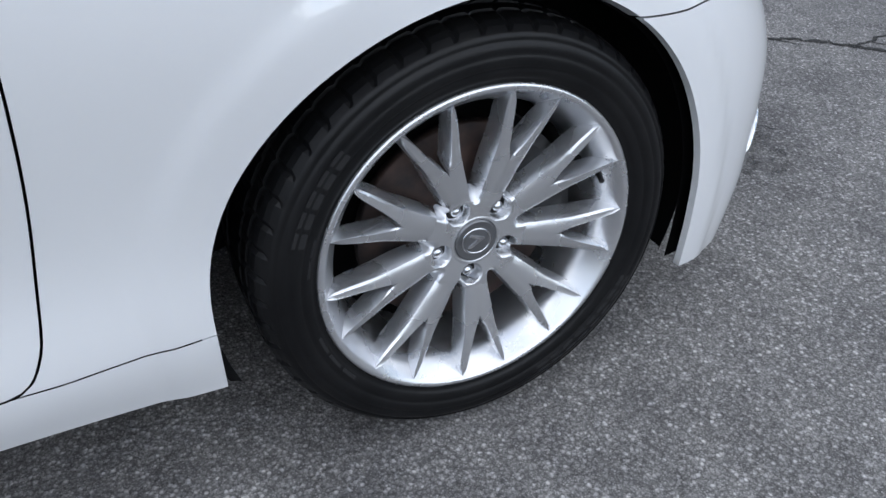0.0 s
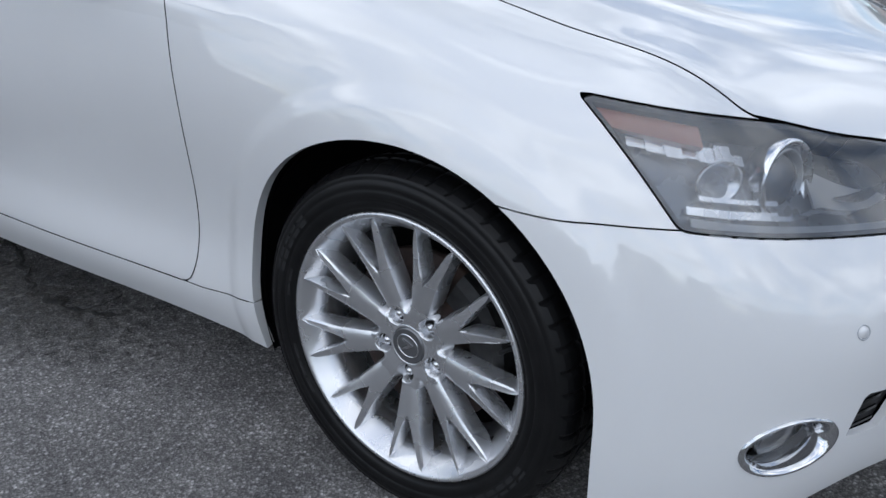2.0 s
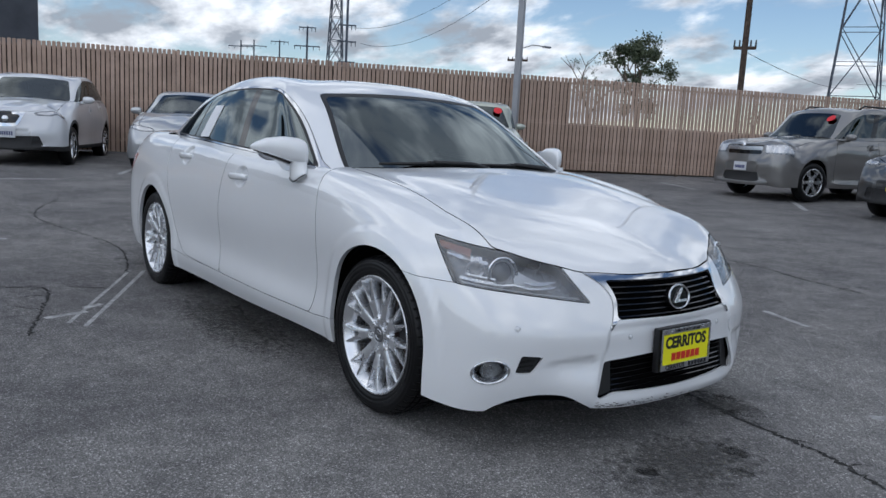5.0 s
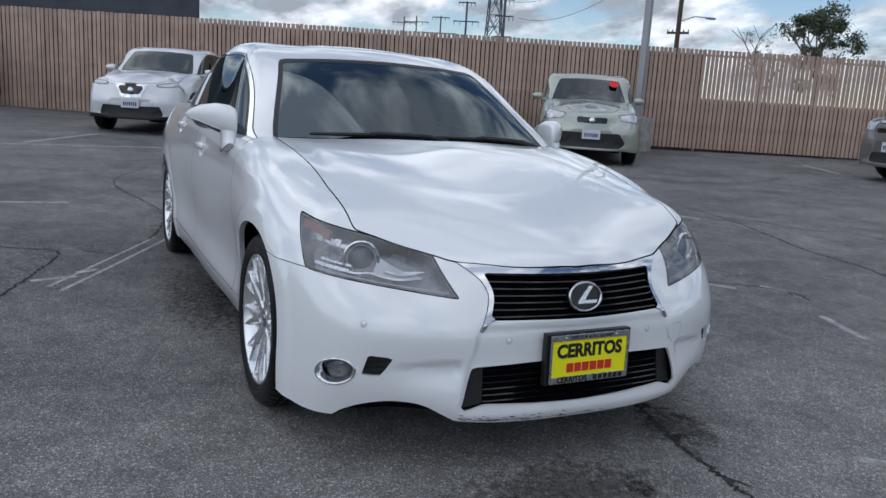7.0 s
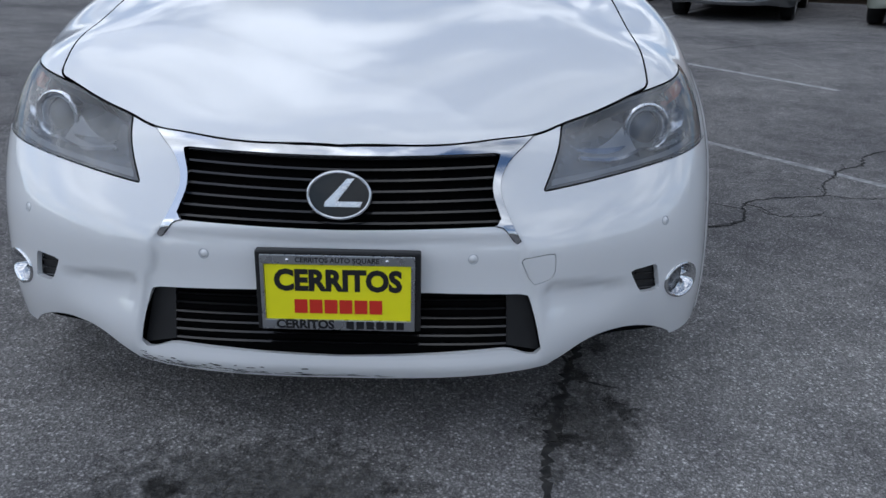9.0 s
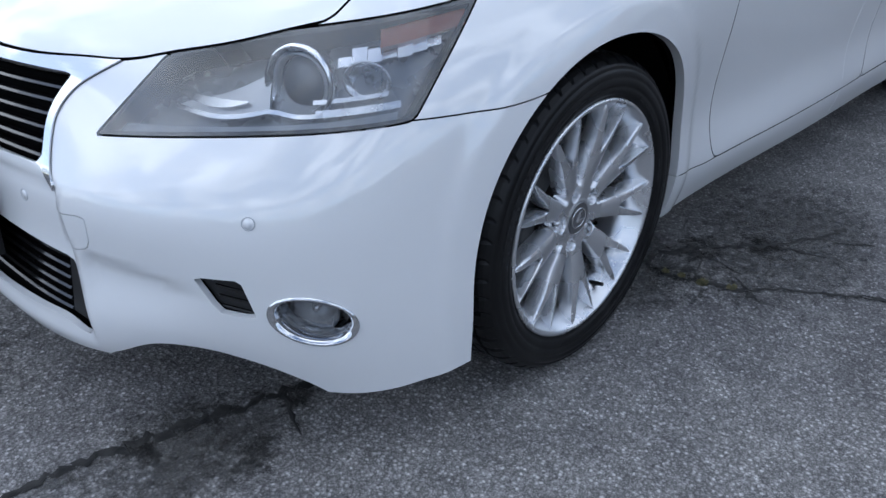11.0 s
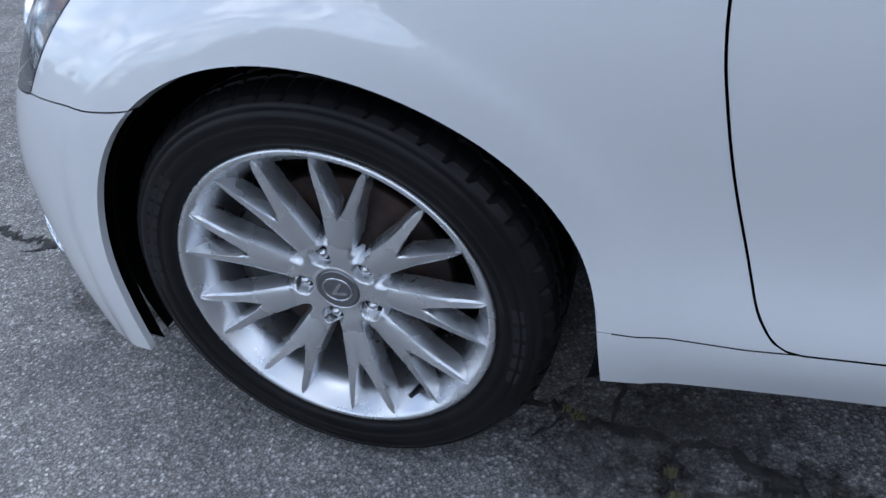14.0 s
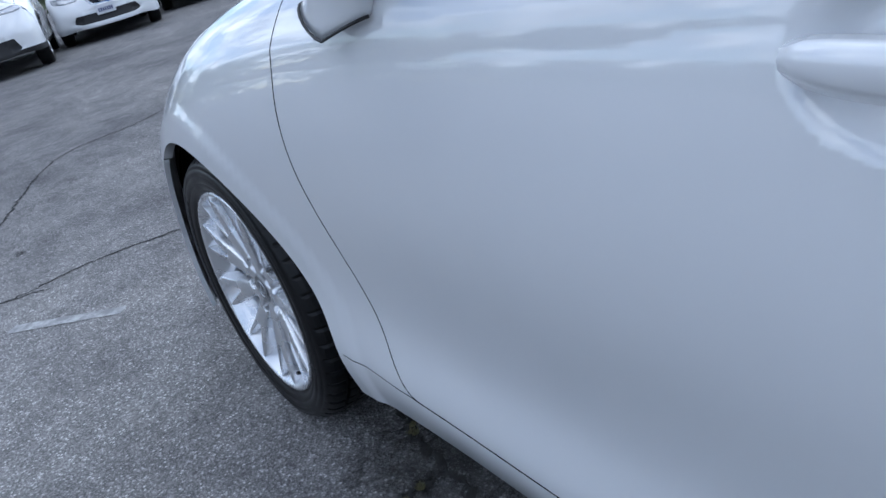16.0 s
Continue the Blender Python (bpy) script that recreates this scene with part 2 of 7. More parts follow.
def tube(bm, pts, r, n=8, closed=False):
    """A round tube along a polyline; r is a radius or one for each point."""
    P = [Vector(p) for p in pts]
    k = len(P)
    rs = r if isinstance(r, (list, tuple)) else [r] * k
    rings = []
    up = Vector((0, 0, 1))
    for i in range(k):
        a = P[(i - 1) % k] if (closed or i > 0) else P[i]
        b = P[(i + 1) % k] if (closed or i < k - 1) else P[i]
        d = (b - a).normalized()
        s = d.cross(up)
        if s.length < 1e-3:
            s = d.cross(Vector((1, 0, 0)))
        s.normalize()
        t = s.cross(d).normalized()
        rings.append([bm.verts.new(P[i] + rs[i] * (math.cos(2 * math.pi * j / n) * s + math.sin(2 * math.pi * j / n) * t)) for j in range(n)])
    for i in range(k if closed else k - 1):
        p, q = rings[i], rings[(i + 1) % k]
        for j in range(n):
            f = bm.faces.new((p[j], p[(j + 1) % n], q[(j + 1) % n], q[j]))
            f.smooth = True
    if not closed:
        bm.faces.new(rings[0][::-1])
        bm.faces.new(rings[-1])


# ---- smooth surfaces through feature lines ----
def basis(knots, q, d=False):
    """Rows that blend values at the knots into a natural cubic spline at q (or its slope)."""
    k = np.asarray(knots, float)
    n = len(k)
    h = np.diff(k)
    A, R = np.zeros((n, n)), np.zeros((n, n))
    A[0, 0] = A[-1, -1] = 1
    for i in range(1, n - 1):
        A[i, i - 1], A[i, i], A[i, i + 1] = h[i - 1], 2 * (h[i - 1] + h[i]), h[i]
        R[i, i - 1], R[i, i + 1] = 6 / h[i - 1], 6 / h[i]
        R[i, i] = -R[i, i - 1] - R[i, i + 1]
    M = np.linalg.solve(A, R)
    q = np.asarray(q, float)
    i = np.clip(np.searchsorted(k, q, side="right") - 1, 0, n - 2)
    hh, a, b = h[i], (k[i + 1] - q), (q - k[i])
    E = np.eye(n)
    if d:
        return ((-3 * a**2 / (6 * hh) + hh / 6)[:, None] * M[i] + (3 * b**2 / (6 * hh) - hh / 6)[:, None] * M[i + 1]
                + (E[i + 1] - E[i]) / hh[:, None])
    return ((a**3 / (6 * hh) - hh * a / 6)[:, None] * M[i] + (b**3 / (6 * hh) - hh * b / 6)[:, None] * M[i + 1]
            + (a / hh)[:, None] * E[i] + (b / hh)[:, None] * E[i + 1])


def smooth_line(keys, x):
    """A natural cubic through (x, value) keys."""
    k = sorted(keys)
    return basis([a for a, _ in k], np.clip(np.atleast_1d(x), k[0][0], k[-1][0])) @ np.array([b for _, b in k])


class Skin:
    """A half shell (y >= 0) lofted through lines of control places, cut into panels."""

    def __init__(self, ctrl, uk, vk, mirror_u=(True, True), mirror_top=True, shape=None):
        c = np.array(ctrl, float)
        uk, vk = list(uk), list(vk)
        flip = np.array([1, -1, 1.0])
        if mirror_u[0]:
            c = np.concatenate([c[2:0:-1] * flip, c])
            uk = [2 * uk[0] - uk[2], 2 * uk[0] - uk[1]] + uk
        if mirror_u[1]:
            c = np.concatenate([c, c[-2:-4:-1] * flip])
            uk = uk + [2 * uk[-1] - uk[-2], 2 * uk[-1] - uk[-3]]
        if mirror_top:
            c = np.concatenate([c, c[:, -2:-4:-1] * flip], 1)
            vk = vk + [2 * vk[-1] - vk[-2], 2 * vk[-1] - vk[-3]]
        self.c, self.uk, self.vk, self.shape = c, uk, vk, shape
        self.uv, self.pos = np.zeros((0, 2)), np.zeros((0, 3))
        self.kept = {}
        self.warp = None

    def at(self, uv):
        uv = np.atleast_2d(uv)
        out = np.empty((len(uv), 3))
        for s in range(0, len(uv), 20000):
            a = uv[s:s + 20000]
            bu, bv = basis(self.uk, a[:, 0]), basis(self.vk, a[:, 1])
            out[s:s + 20000] = np.einsum("qi,ijk,qj->qk", bu, self.c, bv, optimize=True)
        if self.shape is not None:
            out = self.shape(out)
        return out

    def normal(self, uv):
        e = 1e-4
        du = self.at(uv + [e, 0]) - self.at(uv - [e, 0])
        dv = self.at(uv + [0, e]) - self.at(uv - [0, e])
        n = np.cross(du, dv)
        return n / np.maximum(np.linalg.norm(n, axis=1), 1e-12)[:, None]

    def out(self, uv):
        return self.at(uv) if self.warp is None else self.warp(self.at(uv))

    def out_normal(self, uv):
        if self.warp is None:
            return self.normal(uv)
        e = 1e-3
        n = np.cross(self.out(uv + [e, 0]) - self.out(uv - [e, 0]), self.out(uv + [0, e]) - self.out(uv - [0, e]))
        return n / np.maximum(np.linalg.norm(n, axis=1), 1e-12)[:, None]

    def grid(self, us, vs):
        """The quads of a grid, as lists of vertex numbers."""
        nu, nv = len(us), len(vs)
        self.uv = np.stack(np.meshgrid(us, vs, indexing="ij"), -1).reshape(-1, 2)
        self.pos = self.at(self.uv)
        self.cache = {}
        return [(i * nv + j, (i + 1) * nv + j, (i + 1) * nv + j + 1, i * nv + j + 1) for i in range(nu - 1) for j in range(nv - 1)]

    def cut(self, polys, g):
        """Split polygons along g(places) = 0. Returns those with g < 0 and those with g > 0."""
        val = g(self.pos)
        val = np.where(np.abs(val) < 1e-7, 1e-7, val)
        neg, pos, made, todo = [], [], {}, []
        n0 = len(self.uv)
        v = val.tolist()
        crossing = []
        for p in polys:
            s = [v[i] < 0 for i in p]
            if all(s):
                neg.append(p)
            elif not any(s):
                pos.append(p)
            else:
                crossing.append(p)
        for p in crossing:
            a, b = [], []
            k = len(p)
            for i in range(k):
                m, q = p[i], p[(i + 1) % k]
                (a if v[m] < 0 else b).append(m)
                if (v[m] < 0) != (v[q] < 0):
                    key = (min(m, q), max(m, q))
                    if key not in made:
                        made[key] = n0 + len(todo)
                        todo.append(key)
                    a.append(made[key])
                    b.append(made[key])
            if len(a) > 2:
                neg.append(tuple(a))
            if len(b) > 2:
                pos.append(tuple(b))
        if todo:
            t = np.array(todo)
            lo, hi = self.uv[t[:, 0]].copy(), self.uv[t[:, 1]].copy()
            fl, fh = val[t[:, 0]], val[t[:, 1]]
            w = (fl / (fl - fh))[:, None]
            mid = lo + (hi - lo) * w
            fm = g(self.at(mid))
            same = (np.sign(fm) == np.sign(fl))
            lo = np.where(same[:, None], mid, lo)
            hi = np.where(same[:, None], hi, mid)
            fl, fh = np.where(same, fm, fl), np.where(same, fh, fm)
            w = (fl / np.where(np.abs(fl - fh) < 1e-12, 1e-12, fl - fh))[:, None]
            mid = lo + (hi - lo) * np.clip(w, 0, 1)
            self.uv = np.concatenate([self.uv, mid])
            self.pos = np.concatenate([self.pos, self.at(mid)])
        return neg, pos

    def find(self, a, b, axes=(1, 2), near=None):
        """The (u, v) whose place has coordinates a, b along two axes; near picks among several sheets."""
        ok = np.ones(len(self.pos), bool) if near is None else near(self.pos)
        d = np.hypot(self.pos[:, axes[0]] - a, self.pos[:, axes[1]] - b) + np.where(ok, 0, 1e3)
        uv = self.uv[int(np.argmin(d))].copy()
        for _ in range(6):
            q = self.at(np.array([uv, uv + [1e-4, 0], uv + [0, 1e-4]]))[:, list(axes)]
            J = np.stack([(q[1] - q[0]) * 1e4, (q[2] - q[0]) * 1e4], 1)
            step = np.linalg.lstsq(J, np.array([a, b]) - q[0], rcond=None)[0]
            uv = uv + np.clip(step, -0.05, 0.05)
        return uv

    def spot(self, a, b, axes=(1, 2), near=None):
        """The place and outward normal there."""
        uv = self.find(a, b, axes, near)[None]
        return Vector(self.at(uv)[0]), Vector(self.normal(uv)[0])

    def panel(self, name, polys, material, parent, label="", depth=0.014, side="both", lift=0.0, rim_material=None, rim_test=None):
        """A mesh of these polygons with edges turned inwards. side: left, right or both (joined over the middle)."""
        if side == "pair":
            a = self.panel(name, polys[0], material, parent, label, depth, "left", lift, rim_material)
            b = self.panel(name, polys[1], material, parent, label, depth, "right", lift, rim_material)
            bm = bmesh.new()
            me, mb = a.data, b.data
            n0 = len(me.vertices)
            V = [tuple(v.co) for m in (me, mb) for v in m.vertices]
            F = [list(f.vertices) for f in me.polygons] + [[n0 + i for i in f.vertices] for f in mb.polygons]
            NN = [tuple(l) for m in (me, mb) for l in self.kept[m.name]]
            bm.free()
            both = bpy.data.meshes.new(name)
            both.from_pydata(V, [], F)
            both.materials.append(material)
            both.shade_smooth()
            both.normals_split_custom_set_from_vertices(NN)
            a.data = both
            bpy.data.objects.remove(b)
            return a
        used = sorted({i for p in polys for i in p})
        if not used:
            return None
        num = {i: k for k, i in enumerate(used)}
        P, Nn = self.out(self.uv[used]), self.out_normal(self.uv[used])
        P = P + Nn * lift
        faces = [[num[i] for i in p] for p in polys]
        count = {}
        for f in faces:
            for a, b in zip(f, f[1:] + f[:1]):
                count[(a, b)] = count.get((a, b), 0) + 1
        rim = [(a, b) for (a, b) in count if (b, a) not in count and not (abs(P[a][1]) < 1e-4 and abs(P[b][1]) < 1e-4)]
        nv = len(used)
        V, NN, F = [P], [Nn], list(faces)
        nrim = 0
        if depth > 0 and rim:
            ends = sorted({i for e in rim for i in e})
            dup = {i: nv + k for k, i in enumerate(ends)}
            low = {i: nv + len(ends) + k for k, i in enumerate(ends)}
            V += [P[ends], P[ends] - Nn[ends] * depth]
            en = np.zeros((len(ends), 3))
            pos_of = {i: k for k, i in enumerate(ends)}
            for a, b in rim:
                d = np.cross(P[b] - P[a], Nn[a])
                for i in (a, b):
                    en[pos_of[i]] += d
            en /= np.maximum(np.linalg.norm(en, axis=1), 1e-9)[:, None]
            NN += [en, en]
            for a, b in rim:
                F.append([dup[b], dup[a], low[a], low[b]])
            nrim = len(rim)
            dark = [True] * nrim if rim_test is None else rim_test(np.array([(P[a] + P[b]) / 2 for a, b in rim])).tolist()
        V, NN = np.concatenate(V), np.concatenate(NN)
        sides = {"left": [1], "right": [-1], "both": [1, -1]}[side]
        VV, NF, FF, MI = [], [], [], []
        for s in sides:
            o = sum(len(x) for x in VV)
            VV.append(V * [1, s, 1])
            NF.append(NN * [1, s, 1])
            for k, f in enumerate(F):
                FF.append([o + i for i in (f if s > 0 else f[::-1])])
                MI.append(1 if (rim_material and k >= len(F) - nrim and dark[k - len(F) + nrim]) else 0)
        me = bpy.data.meshes.new(name)
        me.from_pydata(np.concatenate(VV).tolist(), [], FF)
        me.materials.append(material)
        if rim_material:
            me.materials.append(rim_material)
            me.polygons.foreach_set("material_index", MI)
        me.shade_smooth()
        me.normals_split_custom_set_from_vertices(np.concatenate(NF).tolist())
        self.kept[me.name] = np.concatenate(NF).tolist()
        ob = new(name, me)
        ob.parent = parent
        if label:
            tagged(ob, label)
        return ob


def sd_poly(pts, a, b):
    """Signed distance to a closed polygon in the plane, negative inside."""
    P = np.asarray(pts, float)
    Q = np.roll(P, -1, 0)
    best = np.full(len(a), 1e9)
    inside = np.zeros(len(a), bool)
    for (x0, y0), (x1, y1) in zip(P, Q):
        dx, dy = x1 - x0, y1 - y0
        t = np.clip(((a - x0) * dx + (b - y0) * dy) / max(dx * dx + dy * dy, 1e-12), 0, 1)
        best = np.minimum(best, np.hypot(a - x0 - t * dx, b - y0 - t * dy))
        if abs(dy) > 1e-12:
            c = ((y0 > b) != (y1 > b)) & (a < (x1 - x0) * (b - y0) / dy + x0)
            inside ^= c
    return np.where(inside, -best, best)


def rounded(pts, r, n=6):
    """A closed polygon with its corners rounded; r is one radius or one for each corner."""
    out = []
    k = len(pts)
    for i in range(k):
        p, a, b = Vector(pts[i]), Vector(pts[i - 1]), Vector(pts[(i + 1) % k])
        rr = r[i] if isinstance(r, (list, tuple)) else r
        u, v = (a - p), (b - p)
        m = min(rr, 0.48 * u.length, 0.48 * v.length)
        s, e = p + u.normalized() * m, p + v.normalized() * m
        for j in range(n + 1):
            t = j / n
            q = (1 - t) ** 2 * s + 2 * t * (1 - t) * p + t * t * e
            out.append((q.x, q.y))
    return out


def flow(pts, n=8, closed=False):
    """A smooth line through a few 2D or 3D places."""
    P = np.array(pts, float)
    if closed:
        P = np.concatenate([P[-3:], P, P[:3]])
    k = np.r_[0, np.cumsum(np.maximum(np.linalg.norm(np.diff(P, axis=0), axis=1), 1e-6) ** 0.6)]
    lo, hi = (k[3], k[-3]) if closed else (k[0], k[-1])
    m = n * (len(pts) - (0 if closed else 1))
    q = np.linspace(lo, hi, m + 1)
    if closed:
        q = q[:-1]
    return [tuple(r) for r in basis(k, q) @ P]

# ---- the sedan's skin: feature lines from the nose round to the tail, bottom edge to centre line ----
# Each section runs: bottom edge, lower crease, low, middle, upper, shoulder, deck outer, deck inner, centre line.
def side_section(x, y, z, deck):
    """A section square to the car: six half-widths and heights up the flank, then three deck places."""
    return [(x, a, b) for a, b in zip(y, z)] + [(x, a, b) for a, b in deck]


SECTIONS = [
    # nose, on the middle line
    [(.842, 0, .178), (.856, 0, .238), (.838, 0, .36), (.835, 0, .46), (.805, 0, .575), (.745, 0, .675), (.63, 0, .742), (.45, 0, .805), (.20, 0, .87)],
    # edge of the grille
    [(.798, .432, .19), (.818, .415, .25), (.806, .395, .37), (.80, .385, .47), (.742, .385, .572), (.672, .37, .668), (.56, .29, .752), (.40, .17, .82), (.12, 0, .885)],
    # inner lamp
    [(.692, .612, .195), (.722, .608, .27), (.730, .598, .37), (.732, .586, .475), (.668, .572, .59), (.565, .562, .70), (.46, .42, .785), (.30, .22, .85), (.02, 0, .908)],
    # outer lamp
    [(.551, .811, .168), (.577, .806, .26), (.591, .796, .37), (.586, .787, .487), (.528, .776, .615), (.412, .742, .765), (.33, .55, .832), (.19, .29, .882), (-.09, 0, .93)],
    # corner, ahead of the wheel arch
    [(.355, .905, .19), (.37, .905, .27), (.378, .90, .37), (.375, .89, .49), (.345, .874, .63), (.255, .81, .785), (.18, .60, .868), (.06, .32, .912), (-.20, 0, .950)],
    side_section(0, (.895, .905, .914, .92, .918, .85), (.2, .3, .42, .55, .69, .845), []) + [(-.02, .63, .91), (-.13, .33, .946), (-.33, 0, .968)],
    side_section(-.50, (.855, .877, .868, .887, .902, .852), (.195, .29, .41, .58, .75, .925), [(.66, .975), (.33, .99), (0, .998)]),
    side_section(-1.30, (.86, .885, .872, .893, .90, .855), (.185, .285, .41, .59, .77, .95), [(.70, .96), (.35, .96), (0, .96)]),
    side_section(-2.10, (.865, .89, .88, .90, .905, .85), (.185, .29, .42, .60, .79, .985), [(.69, 1.00), (.35, 1.0), (0, 1.0)]),
    side_section(-2.85, (.89, .905, .915, .918, .91, .81), (.2, .3, .42, .57, .77, 1.0), [(.62, 1.05), (.31, 1.06), (0, 1.065)]),
    side_section(-3.35, (.86, .875, .885, .888, .875, .78), (.21, .3, .42, .58, .80, 1.01), [(.60, 1.055), (.3, 1.065), (0, 1.07)]),
    [(-3.66, .78, .22), (-3.68, .80, .3), (-3.70, .81, .42), (-3.70, .81, .58), (-3.68, .795, .80), (-3.62, .70, 1.01), (-3.55, .52, 1.06), (-3.52, .26, 1.075), (-3.5, 0, 1.08)],
    [(-3.86, .45, .22), (-3.89, .46, .3), (-3.91, .47, .42), (-3.92, .47, .58), (-3.89, .46, .82), (-3.80, .42, 1.02), (-3.70, .33, 1.07), (-3.65, .16, 1.085), (-3.62, 0, 1.09)],
    [(-3.90, 0, .22), (-3.93, 0, .3), (-3.95, 0, .42), (-3.96, 0, .58), (-3.93, 0, .82), (-3.84, 0, 1.03), (-3.79, 0, 1.07), (-3.73, 0, 1.09), (-3.70, 0, 1.095)],
]
U_BODY = [0, .39, .62, .85, 1.07, 1.40, 1.90, 2.70, 3.50, 4.25, 4.75, 5.12, 5.52, 5.98]
V_BODY = [0, .085, .185, .305, .435, .59, .80, 1.08, 1.38]
FRONT_AXLE, REAR_AXLE, ARCH_R, HUB_Z = 0.0, -2.85, 0.373, 0.325


HOLLOWS = ((-1.40, .868), (-2.27, .936))


def arch_distance(p, x0):
    """How far outside a wheel arch's edge a place is: a round top that opens to near-upright legs."""
    dx, dz = p[:, 0] - x0 + .005, p[:, 2] - HUB_Z
    return np.hypot(dx, np.maximum(dz, dz * 0.25)) - ARCH_R


def body_shape(p):
    p = p.copy()
    side = np.clip((p[:, 1] - 0.6) / 0.2, 0, 1)
    for x0 in (FRONT_AXLE, REAR_AXLE):
        d = arch_distance(p, x0)
        k = np.clip((0.088 - d) / 0.042, 0, 1)
        k = k * k * (3 - 2 * k)
        p[:, 1] += 0.0065 * k * side * (p[:, 2] > 0.15)
    # a shoulder crease runs back from the lamp, over the door handles
    zc = np.interp(-p[:, 0], [-.1, .27, .56, .83, 1.1, 2.0, 2.9], [.83, .853, .880, .898, .911, .945, .975])
    k = np.clip(1 - np.abs(p[:, 2] - zc) / 0.035, 0, 1) * np.clip((-p[:, 0]) / 0.3, 0, 1) * np.clip((p[:, 0] + 3.2) / 0.4, 0, 1)
    p[:, 1] += 0.0035 * k * side
    # the spindle's edge beside the plate, and the ledge between intake and slot
    nose_ = np.clip((p[:, 0] - 0.5) / 0.1, 0, 1)
    ys = np.interp(p[:, 2], [.22, .30, .37, .44, .50], [.438, .422, .408, .385, .372])
    k = np.clip((ys - p[:, 1]) / 0.022 + .5, 0, 1) * np.clip((.505 - p[:, 2]) / 0.03, 0, 1) * np.clip((p[:, 2] - .20) / 0.04, 0, 1)
    p[:, 0] -= 0.009 * k * k * (3 - 2 * k) * nose_
    zl = .398 - .10 * (p[:, 1] - .43)
    k = np.clip((zl - p[:, 2]) / 0.028, 0, 1) * np.clip((p[:, 2] - .27) / 0.09, 0, 1) * np.clip((p[:, 1] - .42) / 0.03, 0, 1) * np.clip((.66 - p[:, 1]) / 0.09, 0, 1) * nose_
    k = k * k * (3 - 2 * k)
    p[:, 0] -= 0.010 * k
    p[:, 1] -= 0.005 * k
    # a bowl behind the front half of each handle
    for x0, z0 in HOLLOWS:
        q = np.hypot((p[:, 0] - x0) / 0.088, (p[:, 2] - z0) / 0.062)
        k = np.clip((1 - q) / 0.5, 0, 1)
        p[:, 1] -= 0.024 * k * k * (3 - 2 * k) * side
    return p


# greenhouse: belt, mid glass, roof rail, roof, ridge
CABIN = [
    [(-.475, 0, .985), (-.80, 0, 1.185), (-1.12, 0, 1.362), (-1.42, 0, 1.432), (-1.72, 0, 1.452)],
    [(-.51, .40, .98), (-.82, .37, 1.18), (-1.135, .33, 1.352), (-1.43, .25, 1.425), (-1.74, 0, 1.452)],
    [(-.605, .71, .968), (-.89, .64, 1.157), (-1.18, .558, 1.328), (-1.45, .38, 1.413), (-1.77, 0, 1.452)],
    [(-.63, .80, .952), (-.945, .715, 1.148), (-1.235, .612, 1.336), (-1.48, .42, 1.41), (-1.80, 0, 1.452)],
    [(-1.08, .845, .94), (-1.22, .752, 1.165), (-1.46, .637, 1.375), (-1.58, .43, 1.42), (-1.84, 0, 1.452)],
    [(-1.65, .848, .965), (-1.68, .765, 1.19), (-1.76, .645, 1.398), (-1.78, .43, 1.435), (-1.92, 0, 1.451)],
    [(-2.2, .828, 1.0), (-2.18, .748, 1.20), (-2.12, .632, 1.388), (-2.05, .42, 1.43), (-2.05, 0, 1.447)],
    [(-2.74, .772, 1.045), (-2.62, .696, 1.20), (-2.46, .598, 1.345), (-2.30, .40, 1.41), (-2.18, 0, 1.44)],
    [(-3.15, .60, 1.06), (-2.93, .57, 1.19), (-2.68, .52, 1.315), (-2.45, .33, 1.39), (-2.28, 0, 1.432)],
    [(-3.28, 0, 1.075), (-3.03, 0, 1.215), (-2.75, 0, 1.345), (-2.5, 0, 1.405), (-2.36, 0, 1.425)],
]
U_CABIN = [0, .40, .73, .84, 1.30, 1.87, 2.42, 2.98, 3.45, 4.05]
V_CABIN = [0, .24, .48, .74, 1.12]
BODY = Skin(SECTIONS, U_BODY, V_BODY, shape=body_shape)
CABIN_SKIN = Skin(CABIN, U_CABIN, V_CABIN)

# ---- the sedan: panels cut from its skin ----
def spaced(knots, per):
    out = [knots[0]]
    for a, b in zip(knots, knots[1:]):
        n = max(2, round((b - a) / per))
        out += [a + (b - a) * i / n for i in range(1, n + 1)]
    return out


def slant(p):
    """Across a front corner: the coordinate at 45 degrees to the car."""
    return (p[:, 1] - p[:, 0]) / math.sqrt(2)


GAP = 0.0022
LAMP = rounded([(.386, .783), (.165, .748), (.02, .7205), (-.098, .691), (-.218, .571), (.005, .5985), (.285, .6245), (.332, .70)],
               [.012, .1, .1, .02, .006, .1, .012, .05])
FOG_C, FOG_R, FOG_TILT = (.127, .324), (.071, .042), radians(-13)
SLOT = rounded([(-.060, .388), (.018, .391), (.040, .322), (-.022, .327)], .008)
HOOD = rounded([(-.47, -.3), (.76, -.3), (.757, 0), (.737, .2), (.652, .412), (.603, .478), (.545, .572), (.462, .688), (.30, .695), (0, .690), (-.43, .710), (-.545, .712), (-.47, .4), (-.425, 0), (-.425, -.3)],
               [.01, .01, .2, .2, .05, .03, .05, .02, .1, .2, .1, .03, .2, .2, .01])
GRILLE = rounded([(-.2, .647), (0, .647), (.332, .645), (.309, .585), (.338, .513), (0, .508), (-.2, .508)], [.01, .1, .008, .05, .012, .1, .01])
GRILLE_TRIM = rounded([(-.2, .661), (0, .661), (.25, .665), (.413, .678), (.346, .628), (.327, .585), (.343, .540), (.378, .478), (.366, .473), (.338, .5125), (0, .5085), (-.2, .5085)],
                      [.01, .1, .1, .004, .05, .05, .05, .004, .004, .02, .1, .01])
